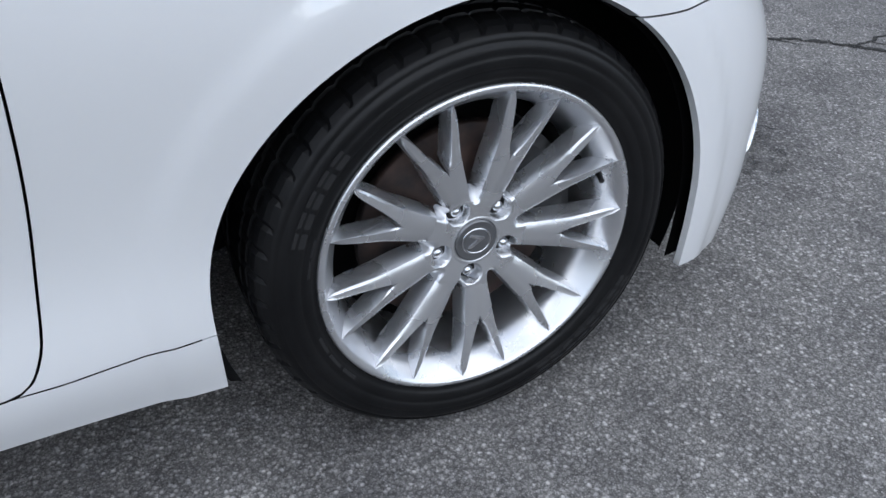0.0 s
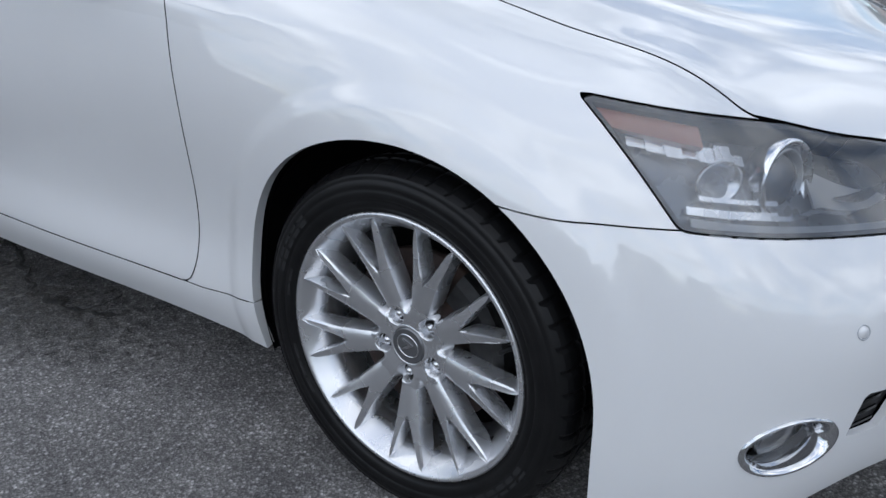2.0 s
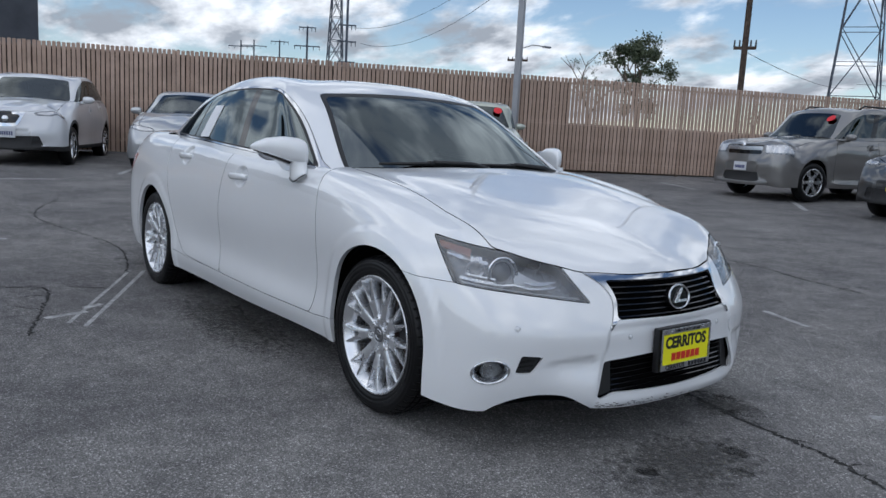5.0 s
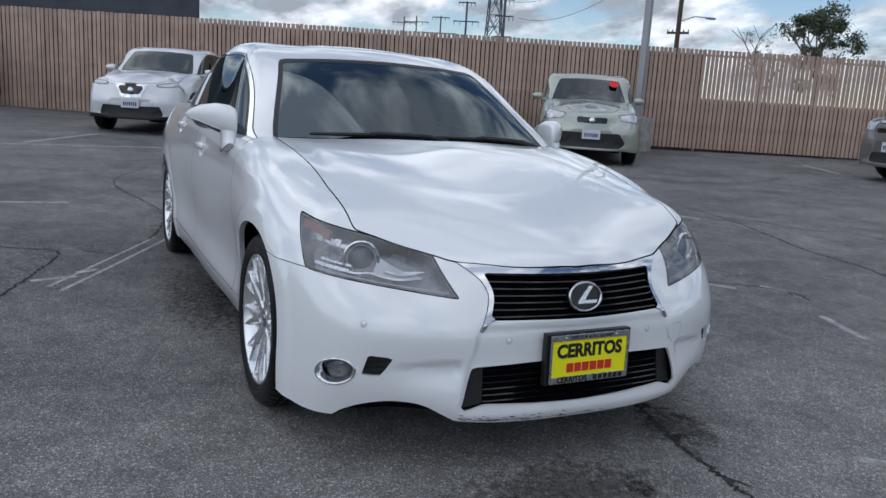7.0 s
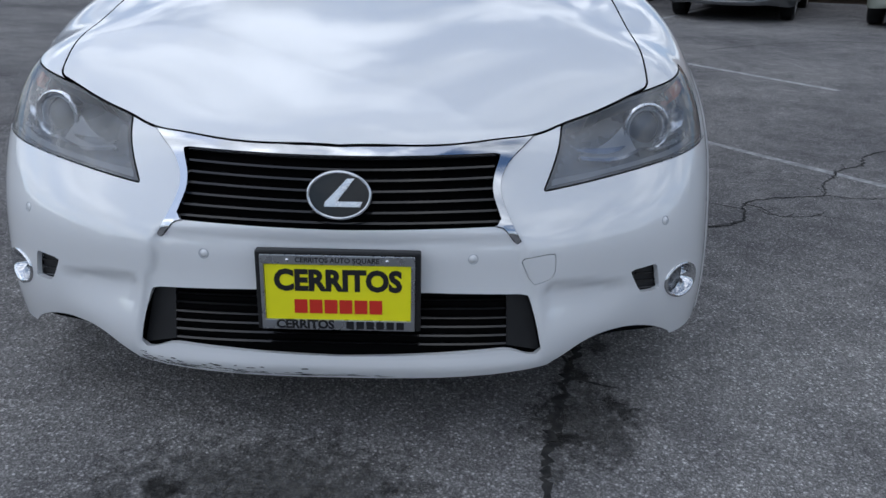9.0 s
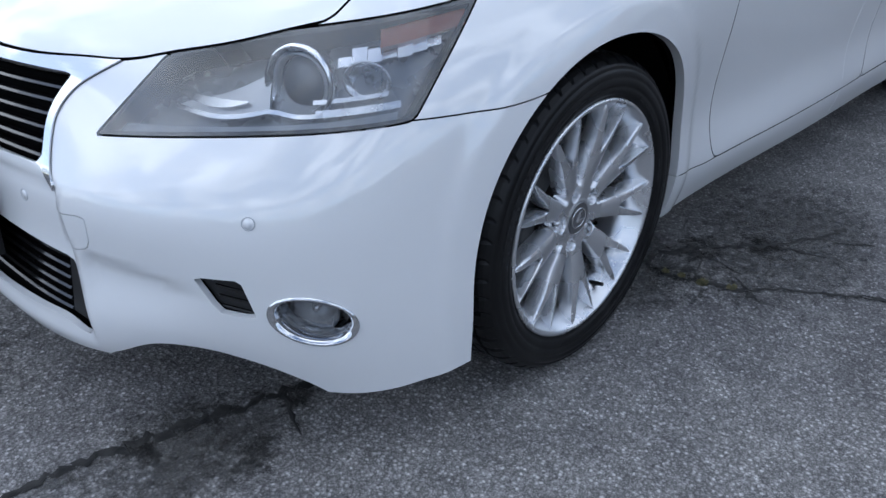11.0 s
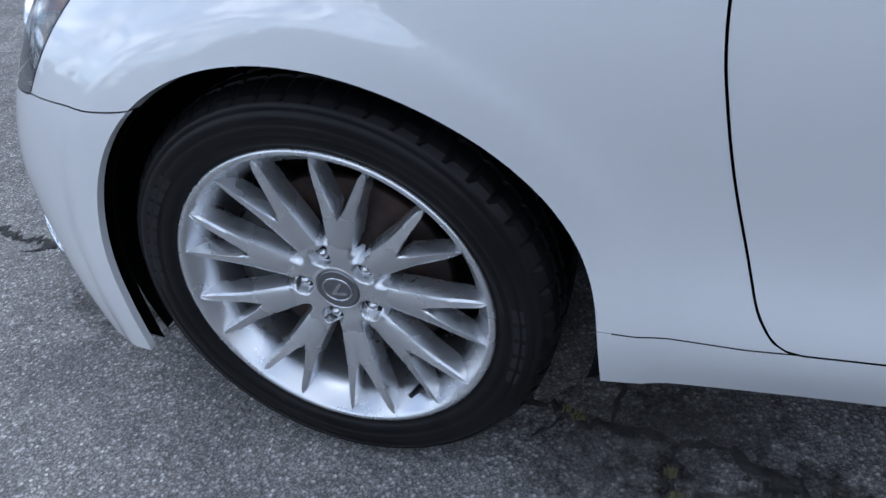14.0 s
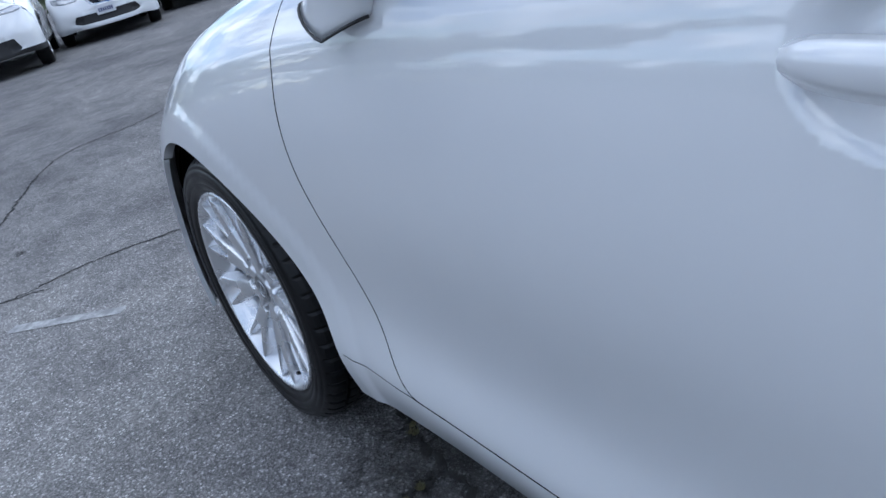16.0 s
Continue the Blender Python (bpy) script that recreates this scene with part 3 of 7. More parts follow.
INTAKE = rounded([(-.2, .376), (0, .376), (.2, .373), (.398, .364), (.418, .30), (.434, .226), (.405, .228), (.36, .246), (.2, .238), (0, .232), (-.2, .232)],
                 [.01, .1, .1, .012, .1, .012, .02, .03, .1, .1, .01])
NOTCH = rounded([(.436, .0), (.44, .19), (.475, .206), (.545, .246), (.64, .246), (.715, .222), (.77, .185), (.80, .14), (.80, 0)], [.01, .02, .03, .05, .06, .06, .05, .02, .01])
FLAP = rounded([(.377, .444), (.452, .455), (.453, .398), (.403, .384)], [.004, .012, .02, .012])
FRONT_DOOR = rounded([(-.56, 1.3), (-.555, .945), (-.538, .892), (-.519, .80), (-.512, .70), (-.528, .55), (-.57, .34), (-.60, .2885), (-1.05, .281), (-1.70, .287), (-1.722, .43), (-1.70, .62), (-1.645, .86), (-1.60, 1.0), (-1.60, 1.3)],
                     [.01, .02, .02, .1, .1, .1, .06, .03, .3, .03, .1, .2, .2, .1, .01])
REAR_DOOR = rounded([(-1.60, 1.3), (-1.60, 1.0), (-1.645, .86), (-1.70, .62), (-1.722, .43), (-1.70, .287), (-2.0, .291), (-2.28, .305), (-2.41, .42), (-2.47, .60), (-2.58, .84), (-2.68, 1.02), (-2.7, 1.3)],
                    [.01, .1, .2, .2, .1, .03, .2, .05, .12, .1, .1, .1, .01])
TAIL = rounded([(-3.95, .88), (-3.40, .885), (-3.46, .80), (-3.66, .70), (-3.95, .69)], .02)

def fair_hood():
    """Draw the hood's middle as one fair surface, so that clouds mirror in it without ripples."""
    g = np.stack(np.meshgrid(np.linspace(0, 1.95, 90), np.linspace(.56, 1.38, 70), indexing="ij"), -1).reshape(-1, 2)
    p = BODY.at(g)
    p = p[(p[:, 2] > .62) & (p[:, 1] > -.01) & (sd_poly(HOOD, p[:, 0], p[:, 1]) < -.035)]
    powers = [(i, j) for i in range(5) for j in range(3) if i + 2 * j <= 6]
    cols = lambda q: np.stack([q[:, 0] ** i * q[:, 1] ** (2 * j) for i, j in powers], 1)
    k = np.linalg.lstsq(cols(p), p[:, 2], rcond=None)[0]

    def shape(q):
        q = body_shape(q)
        m = np.nonzero((q[:, 2] > .66) & (q[:, 0] > -.46))[0]
        if len(m):
            d = np.clip((-.012 - sd_poly(HOOD, q[m, 0], np.abs(q[m, 1]))) / .13, 0, 1)
            q[m, 2] += (cols(q[m]) @ k - q[m, 2]) * d * d * (3 - 2 * d)
        return q
    return shape


BODY.shape = fair_hood()

sedan = thing("sedan", "white pearl four-door sedan parked on worn asphalt", "car")
skin = BODY
U_FINE = sorted(set(spaced(U_BODY, 0.018)) | {2.62 + .007 * i for i in range(60)} | {3.60 + .009 * i for i in range(30)})
V_FINE = sorted(set(spaced(V_BODY, 0.0145)) | {.43 + .006 * i for i in range(34)})
polys = skin.grid(U_FINE, V_FINE)
for x0 in (FRONT_AXLE, REAR_AXLE):
    _, polys = skin.cut(polys, lambda p: np.where(p[:, 1] > 0.5, arch_distance(p, x0), 1.0))
# nothing lies across the cabin at belt height
_, polys = skin.cut(polys, lambda p: np.where((p[:, 2] > .85) & (p[:, 0] < -.5) & (p[:, 0] > -3.2), np.maximum(p[:, 1] - (.80 - .05 * np.clip((-2.2 - p[:, 0]) / .6, 0, 1)), np.maximum(p[:, 0] + .56, -3.05 - p[:, 0])), 1.0))
void_polys = list(polys)


def take(polys, g, gap=GAP):
    """Cut out the inside of an outline, leaving a shut line of the given width round it."""
    inside, rest = skin.cut(polys, lambda p: g(p) + gap / 2)
    _, rest = skin.cut(rest, lambda p: g(p) - gap / 2)
    return inside, rest


FRONT = lambda p, d: np.where(p[:, 0] > 0.45, d, 1.0)
hood, polys = take(polys, lambda p: np.where(p[:, 2] > 0.6, sd_poly(HOOD, p[:, 0], p[:, 1]), 1.0), 0.0048)
lamp, polys = take(polys, lambda p: np.where((p[:, 0] > 0.12) & (p[:, 1] > 0.3), sd_poly(LAMP, slant(p), p[:, 2]), 1.0), 0.003)
trim, polys = take(polys, lambda p: FRONT(p, sd_poly(GRILLE_TRIM, p[:, 1], p[:, 2])), 0.0015)
_, trim = skin.cut(trim, lambda p: sd_poly(GRILLE, p[:, 1], p[:, 2]))
_, polys = skin.cut(polys, lambda p: FRONT(p, sd_poly(INTAKE, p[:, 1], p[:, 2])))
_, polys = skin.cut(polys, lambda p: np.where((p[:, 0] > 0.3) & (p[:, 2] < 0.3), sd_poly(NOTCH, p[:, 1], p[:, 2]), 1.0))


def fog_shape(p, grow=0.0):
    a, b = slant(p) - FOG_C[0], p[:, 2] - FOG_C[1]
    c, s = math.cos(FOG_TILT), math.sin(FOG_TILT)
    q = np.hypot((a * c + b * s) / (FOG_R[0] + grow), (-a * s + b * c) / (FOG_R[1] + grow))
    return np.where((p[:, 0] > 0.4) & (p[:, 1] > 0.5), (q - 1) * 0.05, 1.0)


_, polys = skin.cut(polys, fog_shape)
slot, polys = skin.cut(polys, lambda p: np.where((p[:, 0] > 0.4) & (p[:, 1] > 0.5), sd_poly(SLOT, slant(p), p[:, 2]), 1.0))
doorf, polys = take(polys, lambda p: np.where(p[:, 1] > 0.75, sd_poly(FRONT_DOOR, p[:, 0], p[:, 2]), 1.0), 0.0034)
doorr, polys = take(polys, lambda p: np.where(p[:, 1] > 0.70, sd_poly(REAR_DOOR, p[:, 0], p[:, 2]), 1.0), 0.0034)
tail, polys = take(polys, lambda p: np.where(p[:, 0] < -3.2, sd_poly(TAIL, p[:, 0], p[:, 2]), 1.0), 0.003)
seam = lambda p: np.where((slant(p) > 0.1) & (p[:, 0] > 0), p[:, 2] - 0.626 - 0.012 * np.clip((0.32 - p[:, 0]) / 0.14, 0, 1) ** 2, np.where(p[:, 0] > 0.1, -1.0, 1.0))
bumper, polys = take(polys, seam, 0.0025)
sill_line = lambda p: np.where((p[:, 0] < -0.2) & (p[:, 0] > -2.6), p[:, 2] - (0.289 + 0.02 * np.clip((p[:, 0] + 0.56) / 0.2, 0, 1) + 0.02 * np.clip((-2.2 - p[:, 0]) / 0.25, 0, 1)), 1.0)
sill, polys = take(polys, sill_line, 0.0025)
fender, polys = skin.cut(polys, lambda p: np.where(p[:, 2] > 0, -0.62 - p[:, 0], 1.0))
_, fender = skin.cut(fender, lambda p: np.where((p[:, 1] < 0.70) & (p[:, 0] < -0.3), -1.0, 1.0))
flap_l, bumper_l = take(bumper, lambda p: FRONT(p, sd_poly(FLAP, p[:, 1], p[:, 2])), 0.0016)

skin.panel("front_bumper", [bumper_l, bumper], M_WHITE, sedan, "white front bumper with a scuffed lower lip", 0.012, "pair")
skin.panel("tow_hook_cover", flap_l, M_WHITE, sedan, "", 0.006, "left")
# shade is painted onto shut-line edges; edges by the wheels and bottom stay white
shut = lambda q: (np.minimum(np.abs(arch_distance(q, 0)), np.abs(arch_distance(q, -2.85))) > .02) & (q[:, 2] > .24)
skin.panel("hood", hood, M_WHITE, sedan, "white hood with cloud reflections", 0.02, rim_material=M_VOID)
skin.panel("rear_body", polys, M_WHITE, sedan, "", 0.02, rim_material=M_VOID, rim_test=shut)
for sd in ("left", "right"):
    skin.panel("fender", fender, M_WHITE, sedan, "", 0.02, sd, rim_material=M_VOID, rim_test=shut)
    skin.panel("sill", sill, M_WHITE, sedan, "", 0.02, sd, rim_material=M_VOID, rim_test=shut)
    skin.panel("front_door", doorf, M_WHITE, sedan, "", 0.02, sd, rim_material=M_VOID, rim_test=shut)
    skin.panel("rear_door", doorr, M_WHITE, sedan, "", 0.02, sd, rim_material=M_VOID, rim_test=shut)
    skin.panel("tail_lamp", tail, M_REDLAMP, sedan, "red tail lamp", 0.01, sd)
skin.panel("grille_surround", trim, M_CHROME, sedan, "chrome grille surround", 0.012, lift=0.004)
for hole in (lambda p: np.where((p[:, 0] > 0.12) & (p[:, 1] > 0.3), sd_poly(LAMP, slant(p), p[:, 2]) - .004, 1.0), lambda p: fog_shape(p, .012)):
    _, void_polys = skin.cut(void_polys, hole)
# added lining: its black paints the unlit depth behind gaps and openings
skin.panel("inner_shell", void_polys, M_VOID, sedan, "added black lining that darkens gaps and openings", 0, lift=-0.032)

# grille bars and intake bars follow the nose
nose = lambda p: p[:, 0] > 0.5


def bar_along(name, z_mid, half, thick, tall, inset, material, droop=0.0, n=18):
    bm = bmesh.new()
    rows = []
    for i in range(n + 1):
        y = half * (2 * i / n - 1)
        z = z_mid + droop * (y / half) ** 2
        p, nn = skin.spot(abs(y), z, near=nose)
        p = Vector((p.x - inset, y, z))
        rows.append([bm.verts.new(p + Vector(d)) for d in ((0, 0, tall * 0.45), (thick * 0.25, 0, 0), (0, 0, -tall * 0.55), (-thick, 0, -tall * 0.5), (-thick, 0, tall * 0.5))])
    for a, b in zip(rows, rows[1:]):
        for j in range(5):
            bm.faces.new((a[j], a[(j + 1) % 5], b[(j + 1) % 5], b[j]))
    bm.faces.new(rows[0][::-1])
    bm.faces.new(rows[-1])
    bmesh.ops.recalc_face_normals(bm, faces=bm.faces)
    return part(name, bm, material, sedan)


for k in range(7):
    z = 0.517 + k * 0.0203
    w = 0.309 + 0.55 * abs(z - 0.585) * (0.35 if z > 0.585 else 0.42)
    bar_along("grille_bar", z, w + 0.004, 0.016, 0.0075, 0.013, M_GLOSSBLACK)
for k in range(6):
    z = 0.252 + k * 0.0195
    bar_along("intake_bar", z, 0.355 - 0.05 * max(0, z - 0.3), 0.016, 0.0065, 0.022, M_GLOSSBLACK, -0.004)


def intake_cheek(s):
    """The plain black corner piece beside the intake bars."""
    bm = bmesh.new()
    top, low = [], []
    for y, z in ((.352, .37), (.40, .36)):
        p, nn = skin.spot(y, z, near=nose)
        top.append(bm.verts.new((p.x - 0.021, s * y, z)))
    for y, z in ((.357, .245), (.432, .225)):
        p, nn = skin.spot(y, z, near=nose)
        low.append(bm.verts.new((p.x - 0.021, s * y, z)))
    f = bm.faces.new((top[0], top[1], low[1], low[0]))
    r = bmesh.ops.extrude_face_region(bm, geom=[f])
    bmesh.ops.translate(bm, vec=(-0.02, 0, 0), verts=[v for v in r["geom"] if isinstance(v, bmesh.types.BMVert)])
    bmesh.ops.recalc_face_normals(bm, faces=bm.faces)
    return part("intake_cheek", bm, M_BLACK, sedan)


intake_cheek(1), intake_cheek(-1)


def scuffs():
    """Chipped paint along the lower lip: small dark flakes that lie on the lip."""
    rnd = random.Random(5)
    bm = bmesh.new()
    for i in range(60):
        y = -0.43 + 0.5 * rnd.random() ** 1.7
        z = 0.191 + rnd.gauss(0, 0.0022) + (0.010 if rnd.random() < .2 else 0) + 0.010 * (abs(y) / 0.43) ** 2
        p, nn = skin.spot(abs(y), z, near=nose)
        nn = Vector((nn.x, math.copysign(nn.y, y), nn.z))
        p = Vector((p.x, y, p.z)) + nn * 0.0008
        a, b = rnd.uniform(0.003, 0.014), rnd.uniform(0.0007, 0.0019)
        t = Vector((0, 1, 0)).cross(nn).normalized()
        s = nn.cross(t)
        k = rnd.randint(5, 8)
        bm.faces.new([bm.verts.new(p + s * a * math.cos(q) * rnd.uniform(.6, 1) + t * b * math.sin(q) * rnd.uniform(.6, 1.2)) for q in [2 * math.pi * j / k for j in range(k)]])
    for i in range(46):
        y = -0.44 + 0.56 * rnd.random()
        z = 0.186 + rnd.gauss(0, 0.0012) + 0.010 * (abs(y) / 0.43) ** 2
        p, nn = skin.spot(abs(y), z, near=nose)
        nn = Vector((nn.x, math.copysign(nn.y, y), nn.z))
        p = Vector((p.x, y, p.z)) + nn * 0.0009
        t = Vector((0, 1, 0)).cross(nn).normalized()
        q = nn.cross(t)
        a, b = rnd.uniform(.008, .03), rnd.uniform(.0006, .0018)
        bm.faces.new([bm.verts.new(p + q * a * k + t * b * h * rnd.uniform(.5, 1.2)) for k, h in ((-1, 0), (-.4, -1), (.3, -.8), (1, -.1), (.5, .9), (-.3, .7))])
    return tagged(part("paint_chips", bm, M_SCUFF, sedan, "dark chipped paint on the lower lip"), kind="stuff")


scuffs()


# ---- lamps ----
def corner(s, z, lift=0.0, side=1):
    """A place on a front corner by its slanted coordinate, and the normal."""
    best = skin.pos[:, 0] > 0.12
    d = np.hypot(slant(skin.pos) - s, skin.pos[:, 2] - z) + np.where(best & (skin.pos[:, 1] > 0.3), 0, 1e3)
    uv = skin.uv[int(np.argmin(d))].copy()
    for _ in range(6):
        q = skin.at(np.array([uv, uv + [1e-4, 0], uv + [0, 1e-4]]))
        q = np.stack([slant(q), q[:, 2]], 1)
        J = np.stack([(q[1] - q[0]) * 1e4, (q[2] - q[0]) * 1e4], 1)
        uv = uv + np.clip(np.linalg.lstsq(J, np.array([s, z]) - q[0], rcond=None)[0], -.05, .05)
    p, n = skin.at(uv[None])[0], skin.normal(uv[None])[0]
    p = p + n * lift
    return Vector((p[0], side * p[1], p[2])), Vector((n[0], side * n[1], n[2]))


def axis_frame(p, d, side=1):
    d = Vector(d).normalized()
    return Matrix.Translation(p) @ d.to_track_quat("Y", "Z").to_matrix().to_4x4()


def turned(name, profile, m, material, parent, label="", n=40, sx=1.0, sz=1.0):
    """A turned part whose axis is the frame's y."""
    bm = bmesh.new()
    lathe(bm, profile, n)
    bmesh.ops.scale(bm, vec=(sx, 1, sz), verts=bm.verts)
    bmesh.ops.transform(bm, matrix=m, verts=bm.verts)
    bmesh.ops.recalc_face_normals(bm, faces=bm.faces)
    return part(name, bm, material, parent, label)


def strip(name, ss, zs, h, lift, material, parent, side, label="", drop=0.012):
    """A thin raised band along a front corner."""
    bm = bmesh.new()
    rows = []
    for s, z in zip(ss, zs):
        k = h[len(rows)] if isinstance(h, (list, tuple)) else h
        a, n = corner(s, z - k / 2, lift, side)
        b, n2 = corner(s, z + k / 2, lift, side)
        rows.append([bm.verts.new(q) for q in (a, b, b - n2 * drop, a - n * drop)])
    for a, b in zip(rows, rows[1:]):
        for j in range(4):
            bm.faces.new((a[j], a[(j + 1) % 4], b[(j + 1) % 4], b[j]))
    bm.faces.new(rows[0][::-1])
    bm.faces.new(rows[-1])
    bmesh.ops.recalc_face_normals(bm, faces=bm.faces)
    return part(name, bm, material, parent, label)


def headlamp(side):
    sd = "left" if side > 0 else "right"
    h = skin.panel("headlamp", lamp, M_LENS, sedan, "hazy clear headlamp with a projector lens", 0, sd)
    skin.panel("lamp_housing", lamp, M_LAMPGREY, h, "grey lamp housing", 0, sd, -0.045)
    _, ring = skin.cut(lamp, lambda p: sd_poly(LAMP, slant(p), p[:, 2]) + 0.007)
    skin.panel("lamp_gasket", ring, M_BLACK, h, "", 0.045, sd, -0.002)
    # projector: a round glass eye in a ring, looking forwards
    p, n = corner(.108, .682, -0.03, side)
    m = axis_frame(p, Vector((0.93, 0.30 * side, 0.06)))
    turned("projector_ring", [(.050, -.03), (.061, .004), (.0595, .011), (.054, .010), (.047, -.004)], m, M_REFLECT, h, "chrome projector ring")
    turned("inner_ring", [(.0475, -.006), (.0465, .004), (.0435, .004), (.0425, -.010)], m, M_LED, h, "grey inner ring")
    turned("projector_lens", [(.0, .014), (.013, .0125), (.026, .008), (.036, -.001), (.043, -.014)], m, M_GLASSEYE, h, "glass projector lens")
    # bright block outboard of the eye
    p, n = corner(.215, .688, -0.03, side)
    m = axis_frame(p, Vector((0.8, 0.55 * side, 0.05)))
    turned("beam_bowl", [(.004, -.03), (.018, -.026), (.031, -.012), (.038, .004), (.034, .004), (.026, -.010), (.014, -.022)], m, M_REFLECT, h, "", 28, 1.0, .8)
    turned("bulb", [(.0, .0), (.005, -.002), (.007, -.010), (.006, -.024)], m, M_CLEAR, h, "", 16)
    strip("reflector_bar", np.linspace(.135, .27, 10), np.linspace(.640, .652, 10), .010, -.022, M_REFLECT, h, side)
    strip("reflector_bar", np.linspace(.13, .25, 10), np.linspace(.656, .668, 10), .006, -.024, M_REFLECT, h, side)
    # a leaf-shaped reflector inboard of the eye, with a bright lower rim
    n = 14
    ss = [-.092 + .150 * i / n for i in range(n + 1)]
    tall = [.004 + .050 * (i / n) ** .75 for i in range(n + 1)]
    foot = [.634 + .006 * i / n - .010 * math.sin(math.pi * i / n) for i in range(n + 1)]
    strip("leaf_reflector", ss, [f + t / 2 for f, t in zip(foot, tall)], tall, -.032, M_LEAFREFLECT, h, side, "satin leaf-shaped reflector", .004)
    strip("leaf_rim", ss + [.075 + .012 * i for i in range(7)], foot + [.640 - .004 * math.sin(math.pi * i / 6) for i in range(7)], .006, -.022, M_CHROME, h, side, "", .008)
    strip("leaf_fold", ss[:-3], [f + .018 for f in foot[:-3]], [.002 + .010 * math.sin(math.pi * i / (n - 3)) for i in range(n - 2)], -.024, M_CHROME, h, side, "", .006)
    # a pale light guide along the foot
    strip("foot_guide", [-.195 + .46 * i / 20 for i in range(21)], [.5885 + .0445 * i / 20 for i in range(21)], .017, -.024, M_LED, h, side, "pale light guide", .006)
    for k in range(7):
        q = .165 + k * .0245
        strip("reflector_facet", np.linspace(q, q + .024, 3), np.linspace(.712 + k * .004, .715 + k * .004, 3), .013 + .006 * ((k * 5) % 3), -.030 + .004 * ((k * 2) % 3), M_REFLECT, h, side, "", .004)
    strip("amber_marker", np.linspace(.235, .368, 8), np.linspace(.738, .764, 8), .024, -.014, M_AMBER, h, side, "amber side marker")
    # a row of small light guides along the foot
    for k in range(11):
        s0 = -.165 + k * .038
        zz = .584 + (s0 + .165) * .098
        strip("light_guide", np.linspace(s0, s0 + .03, 3), [zz, zz + .0015, zz + .003], .008, -.014, M_LED, h, side, "", .006)
    return h


M_GLASSEYE = mat("projector_glass", (0.10, 0.11, 0.13), 0.03, 0.0, 1.0)
M_LED = mat("light_guide", (0.42, 0.44, 0.47), 0.35, 0.2)
M_LEAFREFLECT = rough_vary(mat("leaf_reflector", (0.62, 0.63, 0.65), 0.35, 0.75), 20, 0.28, 0.42)
headlamp(1), headlamp(-1)


def fog_lamp(side):
    bm = bmesh.new()
    c, s = math.cos(FOG_TILT), math.sin(FOG_TILT)
    rows = []
    prof = [(1.04, .000), (1.01, .0045), (.94, .004), (.86, -.004), (.74, -.028), (.72, -.04)]
    n = 44
    for i in range(n):
        a = 2 * math.pi * i / n
        row = []
        for k, l in prof:
            x, y = FOG_R[0] * k * math.cos(a), FOG_R[1] * k * math.sin(a)
            p, nn = corner(FOG_C[0] + x * c - y * s, FOG_C[1] + x * s + y * c, 0, side)
            row.append(bm.verts.new(p + nn * l))
        rows.append(row)
    for i in range(n):
        a, b = rows[i], rows[(i + 1) % n]
        for j in range(len(prof) - 1):
            bm.faces.new((a[j], b[j], b[j + 1], a[j + 1])).smooth = True
    bmesh.ops.recalc_face_normals(bm, faces=bm.faces)
    ring = part("fog_lamp", bm, M_CHROME, sedan, "round fog lamp in a chrome ring")
    p, nn = corner(FOG_C[0], FOG_C[1], -0.04, side)
    d = Vector((0.85, 0.5 * side, 0))
    m = axis_frame(p, d)
    turned("fog_reflector", [(.0, -.03), (.02, -.026), (.034, -.012), (.042, .004)], m, M_LAMPGREY, ring)
    turned("fog_lens", [(.0, .016), (.015, .0145), (.029, .010), (.040, .002)], m, M_LENS, ring, "clear fog lens")
    turned("fog_bulb", [(.0, .004), (.007, .001), (.009, -.02)], m, M_REFLECT, ring, "", 14)
    sl = skin.panel("bumper_slot", slot, M_BLACK, sedan, "black slot beside the fog lamp", 0, "left" if side > 0 else "right", -0.016)
    for k in range(3):
        strip("slot_fin", np.linspace(-.03 + k * .004, .028 + k * .006, 4), np.linspace(.370 - k * .018, .362 - k * .019, 4), .004, -.013, M_GLOSSBLACK, sl, side)


fog_lamp(1), fog_lamp(-1)


def sensor(y, z, side):
    p, n = skin.spot(abs(y), z, near=lambda q: q[:, 0] > .45)
    p.y, n.y = p.y * side, n.y * side
    m = axis_frame(p, n)
    o = turned("parking_sensor", [(.0, .0003), (.0085, .0003), (.0092, -.004)], m, M_WHITE, sedan, "", 24)
    turned("sensor_ring", [(.0092, .0000), (.0097, .0006), (.0108, .0006), (.0112, -.004)], m, M_LED, o, "", 24)


for sd in (1, -1):
    sensor(.711, .487, sd)
    sensor(.278, .446, sd)


# ---- badge and number plate ----
def ellipse_ring(bm, rx, rz, w, depth, m, n=48):
    rows = []
    for i in range(n):
        a = 2 * math.pi * i / n
        c, s = math.cos(a), math.sin(a)
        rows.append([bm.verts.new(m @ Vector((x, d, z))) for x, z, d in (((rx + w) * c, (rz + w) * s, 0), ((rx + w * .5) * c, (rz + w * .5) * s, depth), ((rx) * c, rz * s, 0))])
    for i in range(n):
        a, b = rows[i], rows[(i + 1) % n]
        for j in range(2):
            bm.faces.new((a[j], b[j], b[j + 1], a[j + 1])).smooth = True


